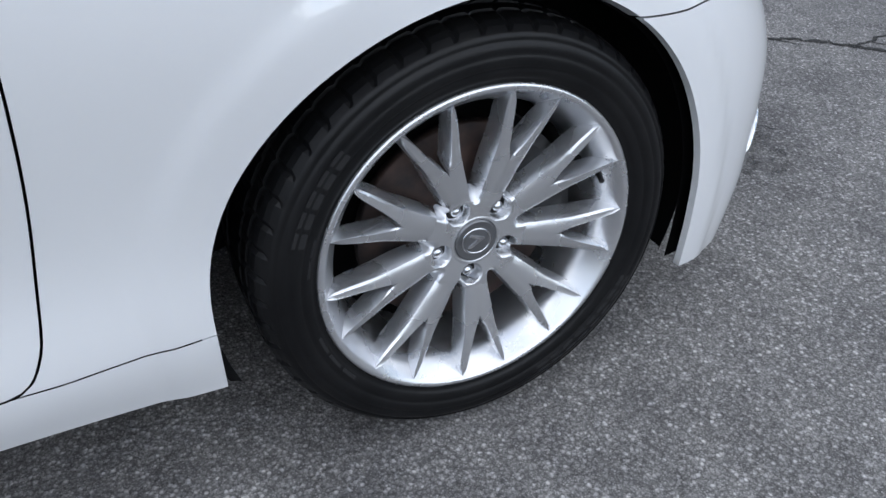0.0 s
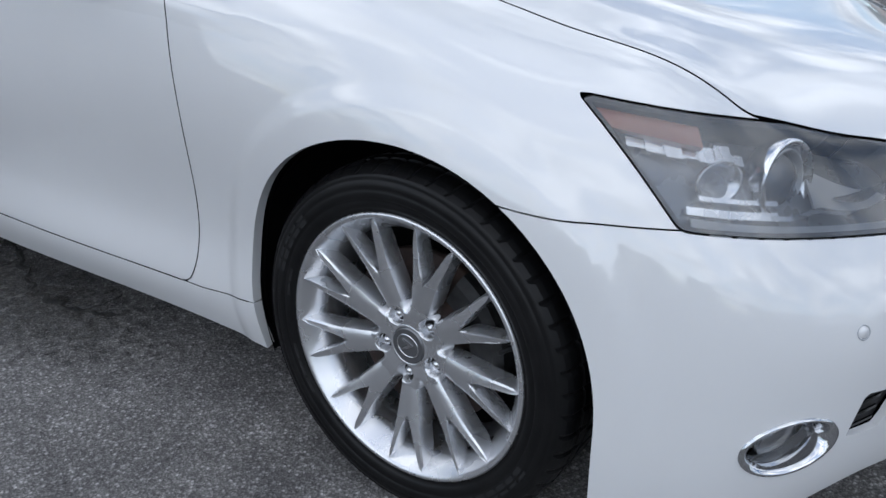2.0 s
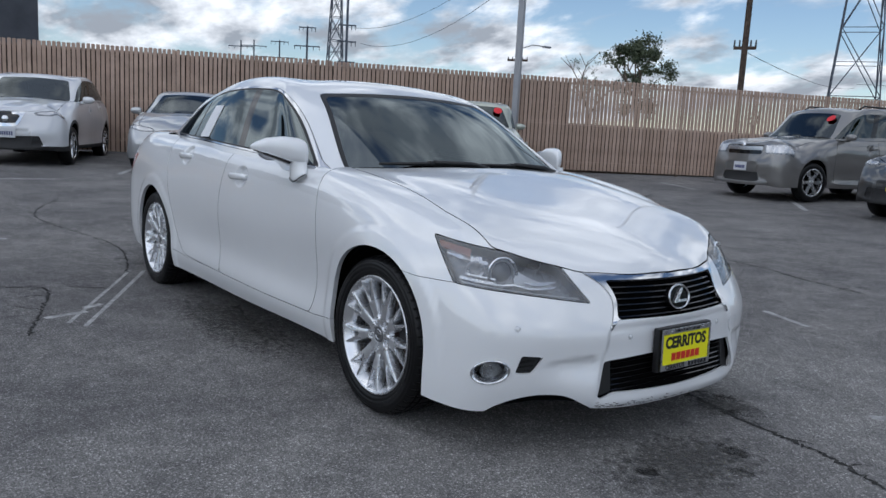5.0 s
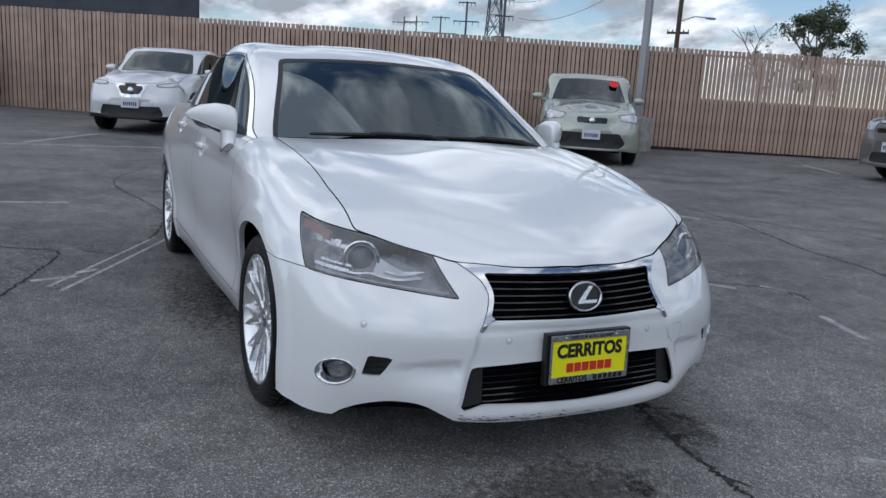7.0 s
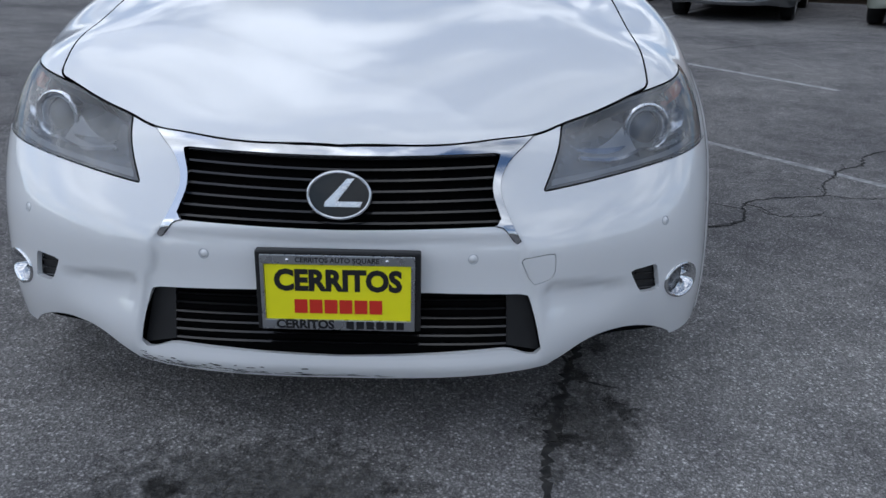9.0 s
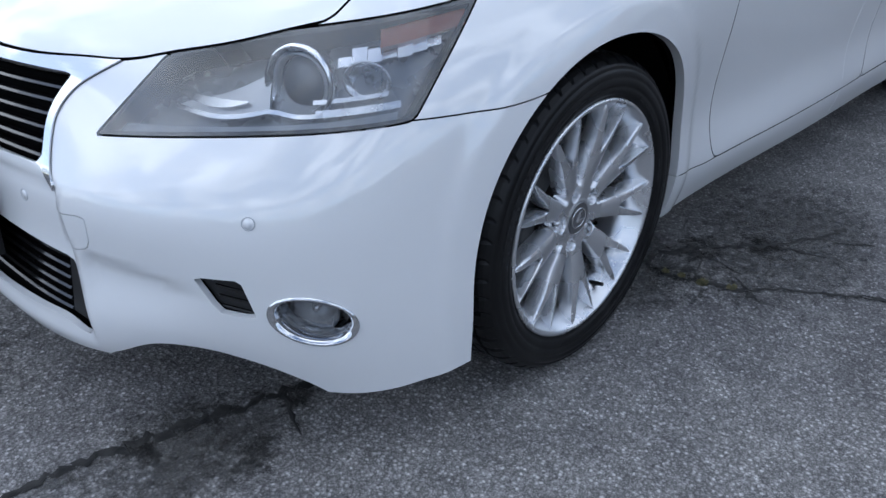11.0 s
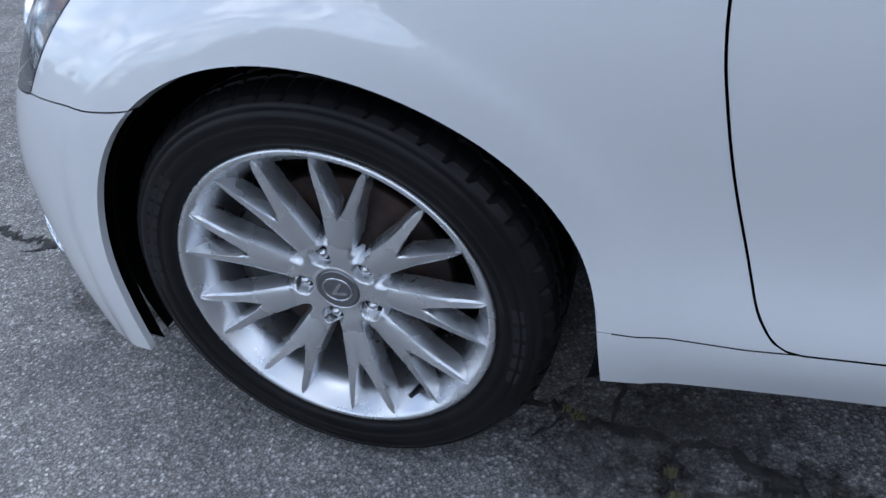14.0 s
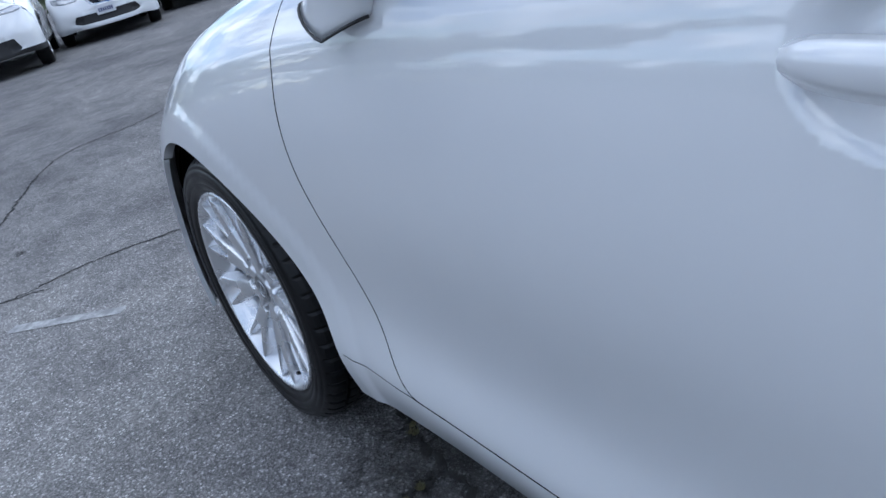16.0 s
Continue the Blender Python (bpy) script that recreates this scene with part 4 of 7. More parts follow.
def badge(m, rx, rz, parent, deep=1.0):
    """An oval badge: dark disc, bright ring and a bent bar."""
    bm = bmesh.new()
    vs = [bm.verts.new(m @ Vector((rx * math.cos(a), -.004 * deep, rz * math.sin(a)))) for a in [2 * math.pi * i / 48 for i in range(48)]]
    bk = [bm.verts.new(m @ Vector((rx * math.cos(a), -.03 * deep, rz * math.sin(a)))) for a in [2 * math.pi * i / 48 for i in range(48)]]
    bm.faces.new(vs)
    for i in range(48):
        bm.faces.new((vs[i], vs[(i + 1) % 48], bk[(i + 1) % 48], bk[i]))
    bmesh.ops.recalc_face_normals(bm, faces=bm.faces)
    b = part("badge", bm, M_GLOSSBLACK, parent, "dark oval badge with a bright ring")
    bm = bmesh.new()
    ellipse_ring(bm, rx * .9, rz * .9, rx * .1, .006 * deep, m)
    part("badge_ring", bm, M_CHROME, b)
    bm = bmesh.new()
    k = rx
    out = [(.25 * k, .62 * k), (.48 * k, .62 * k), (-.06 * k, -.22 * k), (.72 * k, -.22 * k), (.64 * k, -.42 * k), (-.46 * k, -.42 * k), (-.42 * k, -.25 * k)]
    prism(bm, out, -.006 * deep, lambda a, q, d: m @ Vector((-a, .003 * deep + d, q * rz / rx * 1.15)), .0008 * deep)
    part("badge_bar", bm, M_REFLECT, b)
    return b


p, n = skin.spot(0, .578, near=nose)
badge(Matrix.Translation((p.x + .004, 0.004, .576)) @ axis_frame((0, 0, 0), (1, 0, .22)), .066, .048, sedan)


def text_mesh(body, size, material, parent, m, name="lettering", wide=1.0, bold=0.0, label="", deep=0.0004):
    cu = bpy.data.curves.new(name, "FONT")
    cu.body, cu.size, cu.align_x, cu.align_y, cu.extrude, cu.offset = body, size, "CENTER", "CENTER", deep, bold
    cu.resolution_u = 3
    tmp = bpy.data.objects.new(name, cu)
    me = bpy.data.meshes.new_from_object(tmp)
    bpy.data.objects.remove(tmp)
    bpy.data.curves.remove(cu)
    me.transform(m @ Matrix.Diagonal((wide, 1, 1, 1)))
    me.materials.append(material)
    ob = new(name, me)
    ob.parent = parent
    if label:
        tagged(ob, label)
    return ob


def number_plate():
    z0, x0, y0 = .386, .862, .004
    tilt = -2.0
    m = pose(x0, y0, z0, 90 + tilt, 0, 90)
    pl = thing("dealer_plate", "yellow dealer plate in a silver frame on the bumper", "number plate")

    def flat(name, w, h, d, z, material, bevel, label="", cx=0, cy=0):
        bm = bmesh.new()
        box(bm, (cx, cy, z), (w, h, d), bevel)
        bmesh.ops.transform(bm, matrix=m, verts=bm.verts)
        return part(name, bm, material, pl, label)

    flat("plate_holder", .335, .172, .024, -.018, M_BLACK, .004, "black plate holder")
    flat("plate", .296, .148, .003, -.002, M_YELLOW, .001, "yellow dealer plate")
    for name, w, h, cx, cy in (("frame_top", .312, .020, 0, .071), ("frame_foot", .312, .022, 0, -.070), ("frame_side", .008, .122, -.152, 0), ("frame_side", .008, .122, .152, 0)):
        flat(name, w, h, .005, .0015, M_FRAME if name != "frame_foot" else M_FRAME, .0015, "brushed metal plate frame", cx, cy)
    T = lambda x, y, z=.0042: m @ pose(x, y, z)
    text_mesh("CERRITOS", .061, M_INK, pl, T(0, .024, .0002), wide=.93, bold=.0028)
    text_mesh("CERRITOS AUTO SQUARE", .0145, M_INK, pl, T(0, .0705), wide=1.0, bold=.0003)
    text_mesh("CERRITOS", .026, M_INK, pl, T(-.068, -.0695), wide=1.0, bold=.0011)
    for k in range(6):
        flat("red_word_block", .026, .030, .0008, .0006, M_RED, 0, "", -.076 + k * .0305, -.0305)
        flat("word_block", .0155, .0165, .0008, .0042, M_INK, 0, "", .024 + k * .0205, -.0695)
    for x in (-.1, .1):
        o = turned("plate_screw", [(.0, .0022), (.003, .002), (.004, .0)], m @ pose(x, .0705, .004, 90, 0, 0), M_CHROME, pl, "", 12)


number_plate()

# ---- the sedan's cabin ----
cab = CABIN_SKIN
GLASS_LINE = flow([(-.585, .944), (-.735, .963), (-1.1, .986), (-1.516, 1.006), (-2.1, 1.030), (-2.70, 1.046)], 8) + \
    flow([(-2.775, 1.062), (-2.70, 1.135), (-2.58, 1.225), (-2.367, 1.313), (-2.0, 1.358), (-1.70, 1.367), (-1.46, 1.357), (-1.30, 1.325), (-1.109, 1.243), (-.864, 1.098), (-.70, .998)], 6)
SCREEN = rounded([(-.2, 1.357), (0, 1.357), (.30, 1.350), (.548, 1.333), (.585, 1.25), (.645, 1.12), (.70, .99), (.712, .90), (-.2, .90)], [.01, .1, .2, .03, .1, .1, .05, .01, .01])
BACKLIGHT = rounded([(-.2, 1.33), (0, 1.33), (.46, 1.30), (.55, 1.12), (.55, 1.09), (-.2, 1.10)], [.01, .1, .05, .05, .02, .01])
cpolys = cab.grid(spaced(U_CABIN, 0.028), spaced(V_CABIN, 0.022))


def cab_take(polys, g, gap=GAP):
    a, rest = cab.cut(polys, lambda p: g(p) + gap / 2)
    _, rest = cab.cut(rest, lambda p: g(p) - gap / 2)
    return a, rest


on_screen = lambda p: (p[:, 0] > -1.24) & (p[:, 1] < .74)
screen, cpolys = cab_take(cpolys, lambda p: np.where(on_screen(p), sd_poly(SCREEN, p[:, 1], p[:, 2]), 1.0), 0.002)
side_g = lambda p: np.where(p[:, 1] > .56, sd_poly(GLASS_LINE, p[:, 0], p[:, 2]), 1.0)
dlo, cpolys = cab_take(cpolys, side_g, 0.002)
back, cpolys = cab_take(cpolys, lambda p: np.where((p[:, 0] < -2.6) & (p[:, 1] < .58), sd_poly(BACKLIGHT, p[:, 1], p[:, 2]), 1.0))
dlo, bright = cab.cut(dlo, lambda p: side_g(p) + 0.011)
dlo, seal = cab.cut(dlo, lambda p: side_g(p) + 0.019)
sglass, sseal = cab.cut(screen, lambda p: sd_poly(SCREEN, p[:, 1], p[:, 2]) + 0.018)


def lean(p, x0, z0, x1, z1, half):
    """Within a slanting post in the side glass."""
    d = np.hypot(x1 - x0, z1 - z0)
    return np.abs((p[:, 0] - x0) * (z1 - z0) / d - (p[:, 2] - z0) * (x1 - x0) / d) - half


bpost, dlo = cab.cut(dlo, lambda p: lean(p, -1.553, 1.0, -1.634, 1.36, .036))
qpost, dlo = cab.cut(dlo, lambda p: lean(p, -2.352, 1.04, -2.335, 1.31, .012))
gfront, rest = cab.cut(dlo, lambda p: -1.59 - p[:, 0])
grear, gquarter = cab.cut(rest, lambda p: -2.345 - p[:, 0])
cab.panel("roof", cpolys, M_WHITE, sedan, "white roof and pillars", 0.015)
cab.panel("windshield", sglass, M_WINDSHIELD, sedan, "sloping windshield that mirrors clouds", 0)
cab.panel("windshield_seal", sseal, M_BLACK, sedan, "", 0.008, lift=0.001)
cab.panel("rear_screen", back, M_TINT, sedan, "", 0)
for sd in ("left", "right"):
    cab.panel("window_chrome", bright, M_CHROME, sedan, "chrome window surround", 0.008, sd, 0.003)
    cab.panel("window_seal", seal, M_BLACK, sedan, "", 0.008, sd)
    cab.panel("door_post", bpost, M_GLOSSBLACK, sedan, "gloss black door post", 0.006, sd)
    cab.panel("quarter_post", qpost, M_BLACK, sedan, "", 0.006, sd)
    cab.panel("front_window", gfront, M_TINT, sedan, "", 0, sd)
    cab.panel("rear_window", grear, M_TINT, sedan, "", 0, sd)
    cab.panel("quarter_window", gquarter, M_TINT, sedan, "", 0, sd)


def window_paper():
    """A white sheet stuck inside the rear side window."""
    bm = bmesh.new()
    rows = []
    for i in range(5):
        t = i / 4
        row = []
        for k in (0, 1):
            x = -2.235 + .055 * t + .16 * k
            z = 1.055 + .195 * t + .004 * k
            p, n = cab.spot(x, z, (0, 2), near=lambda q: q[:, 1] > .55)
            row.append(bm.verts.new((p.x, -(p.y + .0035), p.z)))
        rows.append(row)
    for a, b in zip(rows, rows[1:]):
        bm.faces.new((a[0], a[1], b[1], b[0]))
    r = bmesh.ops.extrude_face_region(bm, geom=list(bm.faces))
    bmesh.ops.translate(bm, vec=(0, .001, 0), verts=[v for v in r["geom"] if isinstance(v, bmesh.types.BMVert)])
    bmesh.ops.recalc_face_normals(bm, faces=bm.faces)
    tagged(part("window_sticker", bm, M_PAPER), "white printed sheet stuck in a side window", "sticker")


window_paper()


def cowl():
    bm = bmesh.new()
    n = 24
    rows = []
    for i in range(n + 1):
        y = -.70 + 1.4 * i / n
        k = (y / .70) ** 2
        xf, xb = -.40 - .14 * k, -.53 - .10 * k
        rows.append([bm.verts.new((xf, y, .965 - .02 * k)), bm.verts.new((xb + .05, y, .962 - .012 * k)), bm.verts.new((xb - .03, y, .978 - .012 * k))])
    for a, b in zip(rows, rows[1:]):
        for j in range(2):
            bm.faces.new((a[j], b[j], b[j + 1], a[j + 1])).smooth = True
    part("cowl", bm, M_PLASTIC, sedan, "black plastic cowl")


cowl()


def wiper(pivot, tip, bend):
    bm = bmesh.new()
    a, b = Vector(pivot), Vector(tip)
    mid = (a + b) / 2 + Vector(bend)
    tube(bm, [a, a + (mid - a) * .3 + Vector((.012, 0, .016)), mid + Vector((.012, 0, .014))], [.016, .014, .011], 8)
    arm = part("wiper", bm, M_BLACK, sedan, "black wiper arm and blade")
    bm = bmesh.new()
    d = (b - a).normalized()
    c = mid
    tube(bm, [c - d * .30 + Vector((0, 0, -.002)), c + Vector((.002, 0, .006)), c + d * .30 + Vector((0, 0, -.002))], [.008, .012, .007], 6)
    part("wiper_blade", bm, M_BLACK, arm)
    bm = bmesh.new()
    box(bm, c + Vector((.004, 0, .012)), (.03, .05, .018), .006)
    part("wiper_clip", bm, M_PLASTIC, arm)


wiper((-.50, .10, .985), (-.545, -.62, .992), (.012, 0, .010))
wiper((-.53, .62, .972), (-.50, -.05, 1.0), (.005, 0, .010))


def door_mirror(s):
    """A teardrop housing that sweeps back to its tip, on a broad stalk, with a black underside."""
    def ring(t):
        # t: 0 inner end to 1 outer tip
        y = .836 + .195 * t
        xf = -.712 - .215 * t ** 1.7
        xb = -.885 - .085 * t
        top = float(np.interp(t, [0, .15, .4, .7, .9, 1], [1.088, 1.100, 1.104, 1.092, 1.070, 1.052]))
        low = float(np.interp(t, [0, .15, .4, .7, .9, 1], [.952, .956, .978, 1.006, 1.024, 1.034]))
        return y, xf, xb, top, low

    def place(t, a, k=1.0):
        y, xf, xb, top, low = ring(t)
        ca, sa = math.cos(a), math.sin(a)
        ex, ez = math.copysign(abs(ca) ** .68, ca), math.copysign(abs(sa) ** .72, sa)
        return Vector(((xf + xb) / 2 + (xf - xb) / 2 * ex * k, s * y, (top + low) / 2 + (top - low) / 2 * ez * k))

    def skin_of(ts, arc, closed, n=36):
        bm = bmesh.new()
        rows = []
        for t, k in ts:
            rows.append([bm.verts.new(place(t, arc[0] + (arc[1] - arc[0]) * i / n, k)) for i in range(n if closed else n + 1)])
        for a, b in zip(rows, rows[1:]):
            for i in range(n):
                bm.faces.new((a[i], a[(i + 1) % len(a)], b[(i + 1) % len(b)], b[i])).smooth = True
        return bm, rows

    ts = [(0, .80), (.005, .90), (.03, .97)] + [(.08 + .8 * i / 14, 1.0) for i in range(15)] + [(.93, .97), (.965, .88), (.99, .66), (1.0, .3)]
    bm, rows = skin_of(ts, (0, 2 * math.pi), True)
    bm.faces.new(rows[0][::-1]), bm.faces.new(rows[-1])
    bmesh.ops.recalc_face_normals(bm, faces=bm.faces)
    h = part("door_mirror", bm, M_WHITE, sedan, "white door mirror on a stalk")
    # black underside, edged with a thin bright line
    under = [(.34 + .62 * i / 16, 1.008 + .012 * math.sin(math.pi * i / 16)) for i in range(17)]
    bm, rows = skin_of(under, (-.24 * math.pi, -.56 * math.pi), False, 14)
    bmesh.ops.recalc_face_normals(bm, faces=bm.faces)
    part("under_trim", bm, M_GLOSSBLACK, h, "black underside")
    bm = bmesh.new()
    tube(bm, [place(t, -.24 * math.pi, k + .010) for t, k in under], .0022, 6)
    part("trim_edge", bm, M_CHROME, h)
    # stalk down to the door
    bm = bmesh.new()
    rows = []
    for x, y, z, lx, ly, tip in [(-.770, .866, .990, .066, .034, .0), (-.766, .866, .960, .064, .034, .0), (-.760, .869, .936, .065, .032, .006), (-.752, .873, .908, .069, .029, .014), (-.747, .875, .893, .073, .027, .019)]:
        rows.append([bm.verts.new((x + lx * math.cos(a), s * (y + ly * math.sin(a)), z + tip * (2.2 * max(0, math.cos(a)) ** 1.5 + max(0, -math.cos(a))))) for a in [2 * math.pi * i / 28 for i in range(28)]])
    for a, b in zip(rows, rows[1:]):
        for i in range(28):
            bm.faces.new((a[i], a[(i + 1) % 28], b[(i + 1) % 28], b[i])).smooth = True
    bm.faces.new(rows[-1])
    bmesh.ops.recalc_face_normals(bm, faces=bm.faces)
    part("stalk", bm, M_WHITE, h)
    bm = bmesh.new()
    tube(bm, [v for v in [Vector((-.747 + .075 * math.cos(a), s * (.876 + .028 * math.sin(a)), .892 + .019 * (2.2 * max(0, math.cos(a)) ** 1.5 + max(0, -math.cos(a))))) for a in [math.pi * i / 14 for i in range(15)]]], .0022, 6)
    part("stalk_gasket", bm, M_BLACK, h)
    bm = bmesh.new()
    bm.faces.new([bm.verts.new((-.945, s * (.925 + .075 * math.cos(a)), 1.030 + .05 * math.sin(a))) for a in [2 * math.pi * i / 20 for i in range(20)]])
    part("mirror_glass", bm, M_CHROME, h)


door_mirror(1), door_mirror(-1)


def door_handle(x, z, s):
    """A pull bar over an oval hollow."""
    p, n = skin.spot(x, z, (0, 2), near=lambda q: (q[:, 1] > .6))
    bm = bmesh.new()
    L = .235
    ya, yb = (skin.spot(x + d, z, (0, 2), near=lambda q: (q[:, 1] > .6))[0].y for d in (.19, -.16))
    prof = []
    for i in range(15):
        t = i / 14
        xx = x + L * (0.5 - t)
        q = Vector((xx, ya + (yb - ya) * (xx - x - .19) / -.35, z))
        bulge = .026 * math.sin(math.pi * min(1, max(0, t * .94 + .03))) ** .45 + .002
        hw = .0175 * (1 - .45 * abs(2 * t - 1) ** 6)
        row = [bm.verts.new((xx, s * (q.y + d), z - .006 * (t - .5) + h)) for d, h in ((bulge - .018, hw), (bulge - .004, hw * .9), (bulge, hw * .25), (bulge - .001, -hw * .4), (bulge - .006, -hw), (bulge - .020, -hw))]
        prof.append(row)
    for a, b in zip(prof, prof[1:]):
        for j in range(6):
            bm.faces.new((a[j], a[(j + 1) % 6], b[(j + 1) % 6], b[j])).smooth = True
    bm.faces.new(prof[0][::-1]), bm.faces.new(prof[-1])
    bmesh.ops.recalc_face_normals(bm, faces=bm.faces)
    return part("door_handle", bm, M_WHITE, sedan, "white door handle over a shallow hollow")


for s in (1, -1):
    door_handle(-1.437, .866, s)
    door_handle(-2.296, .930, s)


# ---- inside the cabin ----
def seat(x, y):
    bm = bmesh.new()
    box(bm, (x, y, .56), (.52, .50, .16), .05)
    box(bm, (x - .30, y, .86), (.16, .50, .58), .06, pose(0, 0, 0, 0, -14, 0))
    part("seat", bm, M_SEAT, sedan, "dark leather seat", True)
    bm = bmesh.new()
    box(bm, (x - .39, y, 1.19), (.11, .27, .17), .045, pose(0, 0, 0, 0, -8, 0))
    part("headrest", bm, M_SEAT, sedan, "", True)


for y in (.37, -.37):
    seat(-1.45, y)
    seat(-2.30, y)


def dashboard():
    bm = bmesh.new()
    box(bm, (-.82, 0, .90), (.50, 1.38, .16), .05)
    part("dashboard", bm, M_PLASTIC, sedan, "dark dashboard", True)
    bm = bmesh.new()
    pts = [Vector((-1.16, .37 + .185 * math.cos(a), .93 + .175 * math.sin(a))) for a in [2 * math.pi * i / 28 for i in range(28)]]
    tube(bm, [p + Vector((.10 * (p.z - .93), 0, 0)) for p in pts], .014, 8, True)
    w = part("steering_wheel", bm, M_SEAT, sedan, "dark steering wheel")
    bm = bmesh.new()
    box(bm, (-1.13, .37, .92), (.05, .2, .1), .02)
    cyl(bm, (-1.13, .37, .92), (-.9, .37, .88), .03, .03, 12)
    part("wheel_hub", bm, M_SEAT, w)
    bm = bmesh.new()
    box(bm, (-1.26, 0, 1.285), (.03, .22, .065), .015)
    part("inside_mirror", bm, M_PLASTIC, sedan)
    bm = bmesh.new()
    box(bm, (-1.9, 0, .36), (3.0, 1.5, .04), 0)
    part("cabin_floor", bm, M_VOID, sedan)


dashboard()

# ---- wheels ----
SPOKES, TIP_R, HALF_V = 9, 0.2335, 9.4


def tyre_mesh():
    bm = bmesh.new()
    # radius and offset from the tyre's middle, outer bead to inner bead
    side = [(.2365, .098), (.241, .1035), (.2445, .1055), (.2475, .1032), (.254, .1095), (.266, .1150), (.2685, .1132), (.2705, .1156), (.284, .1172), (.2865, .1149), (.289, .1166), (.300, .1135), (.3025, .1105), (.3045, .1122), (.311, .1055)]
    shoulder = [(.3175, .0985), (.3225, .090), (.3250, .080)]
    tread = [(.3262, .070), (.3190, .0685), (.3190, .0625), (.3268, .061), (.3274, .040), (.3195, .0385), (.3195, .0305), (.3276, .029), (.3278, .0)]
    half = side + shoulder + tread
    prof = half + [(r, -h) for r, h in half[-2::-1]]
    n = 324
    k = len(prof)
    rows = []
    for i in range(n):
        a = 2 * math.pi * i / n
        cut = i % 6 == 0
        row = []
        for j, (r, h) in enumerate(prof):
            ah = abs(h)
            if cut and .041 < ah < .0995 and r > .31 and r not in (.319,):
                r -= .0035
            if (i + 3) % 6 == 0 and ah < .0395 and r > .325:
                r -= .003
            row.append(bm.verts.new((r * math.cos(a), h, r * math.sin(a))))
        rows.append(row)
    for i in range(n):
        p, q = rows[i], rows[(i + 1) % n]
        for j in range(k - 1):
            f = bm.faces.new((p[j], q[j], q[j + 1], p[j + 1]))
            f.smooth = j < 14 or j > k - 15
    bmesh.ops.recalc_face_normals(bm, faces=bm.faces)
    return bm


def arc_block(bm, r0, r1, a0, a1, h, deep, n=3):
    """A raised block on the sidewall between two radii and two angles."""
    f, b = [], []
    for i in range(n + 1):
        a = radians(a0 + (a1 - a0) * i / n)
        f.append((r0, a))
    for i in range(n + 1):
        a = radians(a1 + (a0 - a1) * i / n)
        f.append((r1, a))
    lo = [bm.verts.new((r * math.cos(a), h(r) - .001, r * math.sin(a))) for r, a in f]
    hi = [bm.verts.new((r * math.cos(a), h(r) + deep, r * math.sin(a))) for r, a in f]
    bm.faces.new(hi)
    for i in range(len(f)):
        j = (i + 1) % len(f)
        bm.faces.new((lo[i], lo[j], hi[j], hi[i]))


def tyre_words(tyre):
    """Moulded words, kept as plain bars round the sidewall."""
    h = lambda r: float(np.interp(r, [.2575, .266, .284, .289, .300], [.1112, .1150, .1172, .1166, .1135]))
    done = {}
    for start, count, step, wide, r0, r1 in ((-23, 8, 5.6, 4.3, .2725, .2895), (150, 5, 5.8, 4.4, .2725, .2895), (95, 3, 8.0, 6.6, .2570, .2615), (140, 2, 7.0, 5.8, .2570, .2615)):
        for k in range(count):
            if (wide, r0) not in done:
                bm = bmesh.new()
                arc_block(bm, r0, r1, 0, wide, h, .0007)
                bmesh.ops.recalc_face_normals(bm, faces=bm.faces)
                done[(wide, r0)] = bpy.data.meshes.new("moulded_bar")
                bm.to_mesh(done[(wide, r0)])
                bm.free()
                done[(wide, r0)].materials.append(M_RUBBERMARK)
            o = new("moulded_bar", done[(wide, r0)])
            o.parent = tyre
            o.rotation_euler = (0, radians(-(start + k * step)), 0)


def spoke_mesh():
    """One forked spoke: two ridged blades that part half way out. The fork's middle is at angle 0."""
    bm = bmesh.new()
    for sgn in (1, -1):
        rows = []
        #        radius offset half-width face height  depth
        keys = [(.070, .0102, .0104, .0800, .034), (.090, .0112, .0114, .0846, .036), (.112, .0124, .0126, .0884, .038), (.130, .0134, .0137, .0912, .038), (.142, .0152, .0130, .0934, .038), (.152, .0178, .0111, .0949, .038), (.165, .0212, .0098, .0968, .037),
                (.180, .0252, .0089, .0988, .036), (.200, .0303, .0079, .1012, .034), (.215, .0338, .0067, .1030, .030), (.226, .0362, .0048, .1040, .022), (.2345, .0382, .0010, .1045, .012)]
        K = np.array(keys)
        Z = basis(K[:, 0], np.linspace(.070, .2345, 28)) @ K
        for r, off, w, f, d in Z:
            e = min(1, max(0, (r - .134) / .014))
            prof = [(-1 - .06 * e, -d * e), (-1.0, -.0030 * e), (-.84, 0), (-.35, -.0012 * e), (.30, -.0016), (.72, -.0040), (.98, -.0125), (1.08, -d)]
            along = math.sqrt(max(r * r - off * off, 1e-6))
            rows.append([bm.verts.new((along, f + y, sgn * (off + x * w))) for x, y in prof])
        for p, g in zip(rows, rows[1:]):
            for j in range(7):
                fc = bm.faces.new((p[j], g[j], g[j + 1], p[j + 1]))
                fc.smooth = True
        bm.faces.new(rows[0])
        bm.faces.new(rows[-1][::-1])
    bmesh.ops.recalc_face_normals(bm, faces=bm.faces)
    return bm


LUG_R = .0575


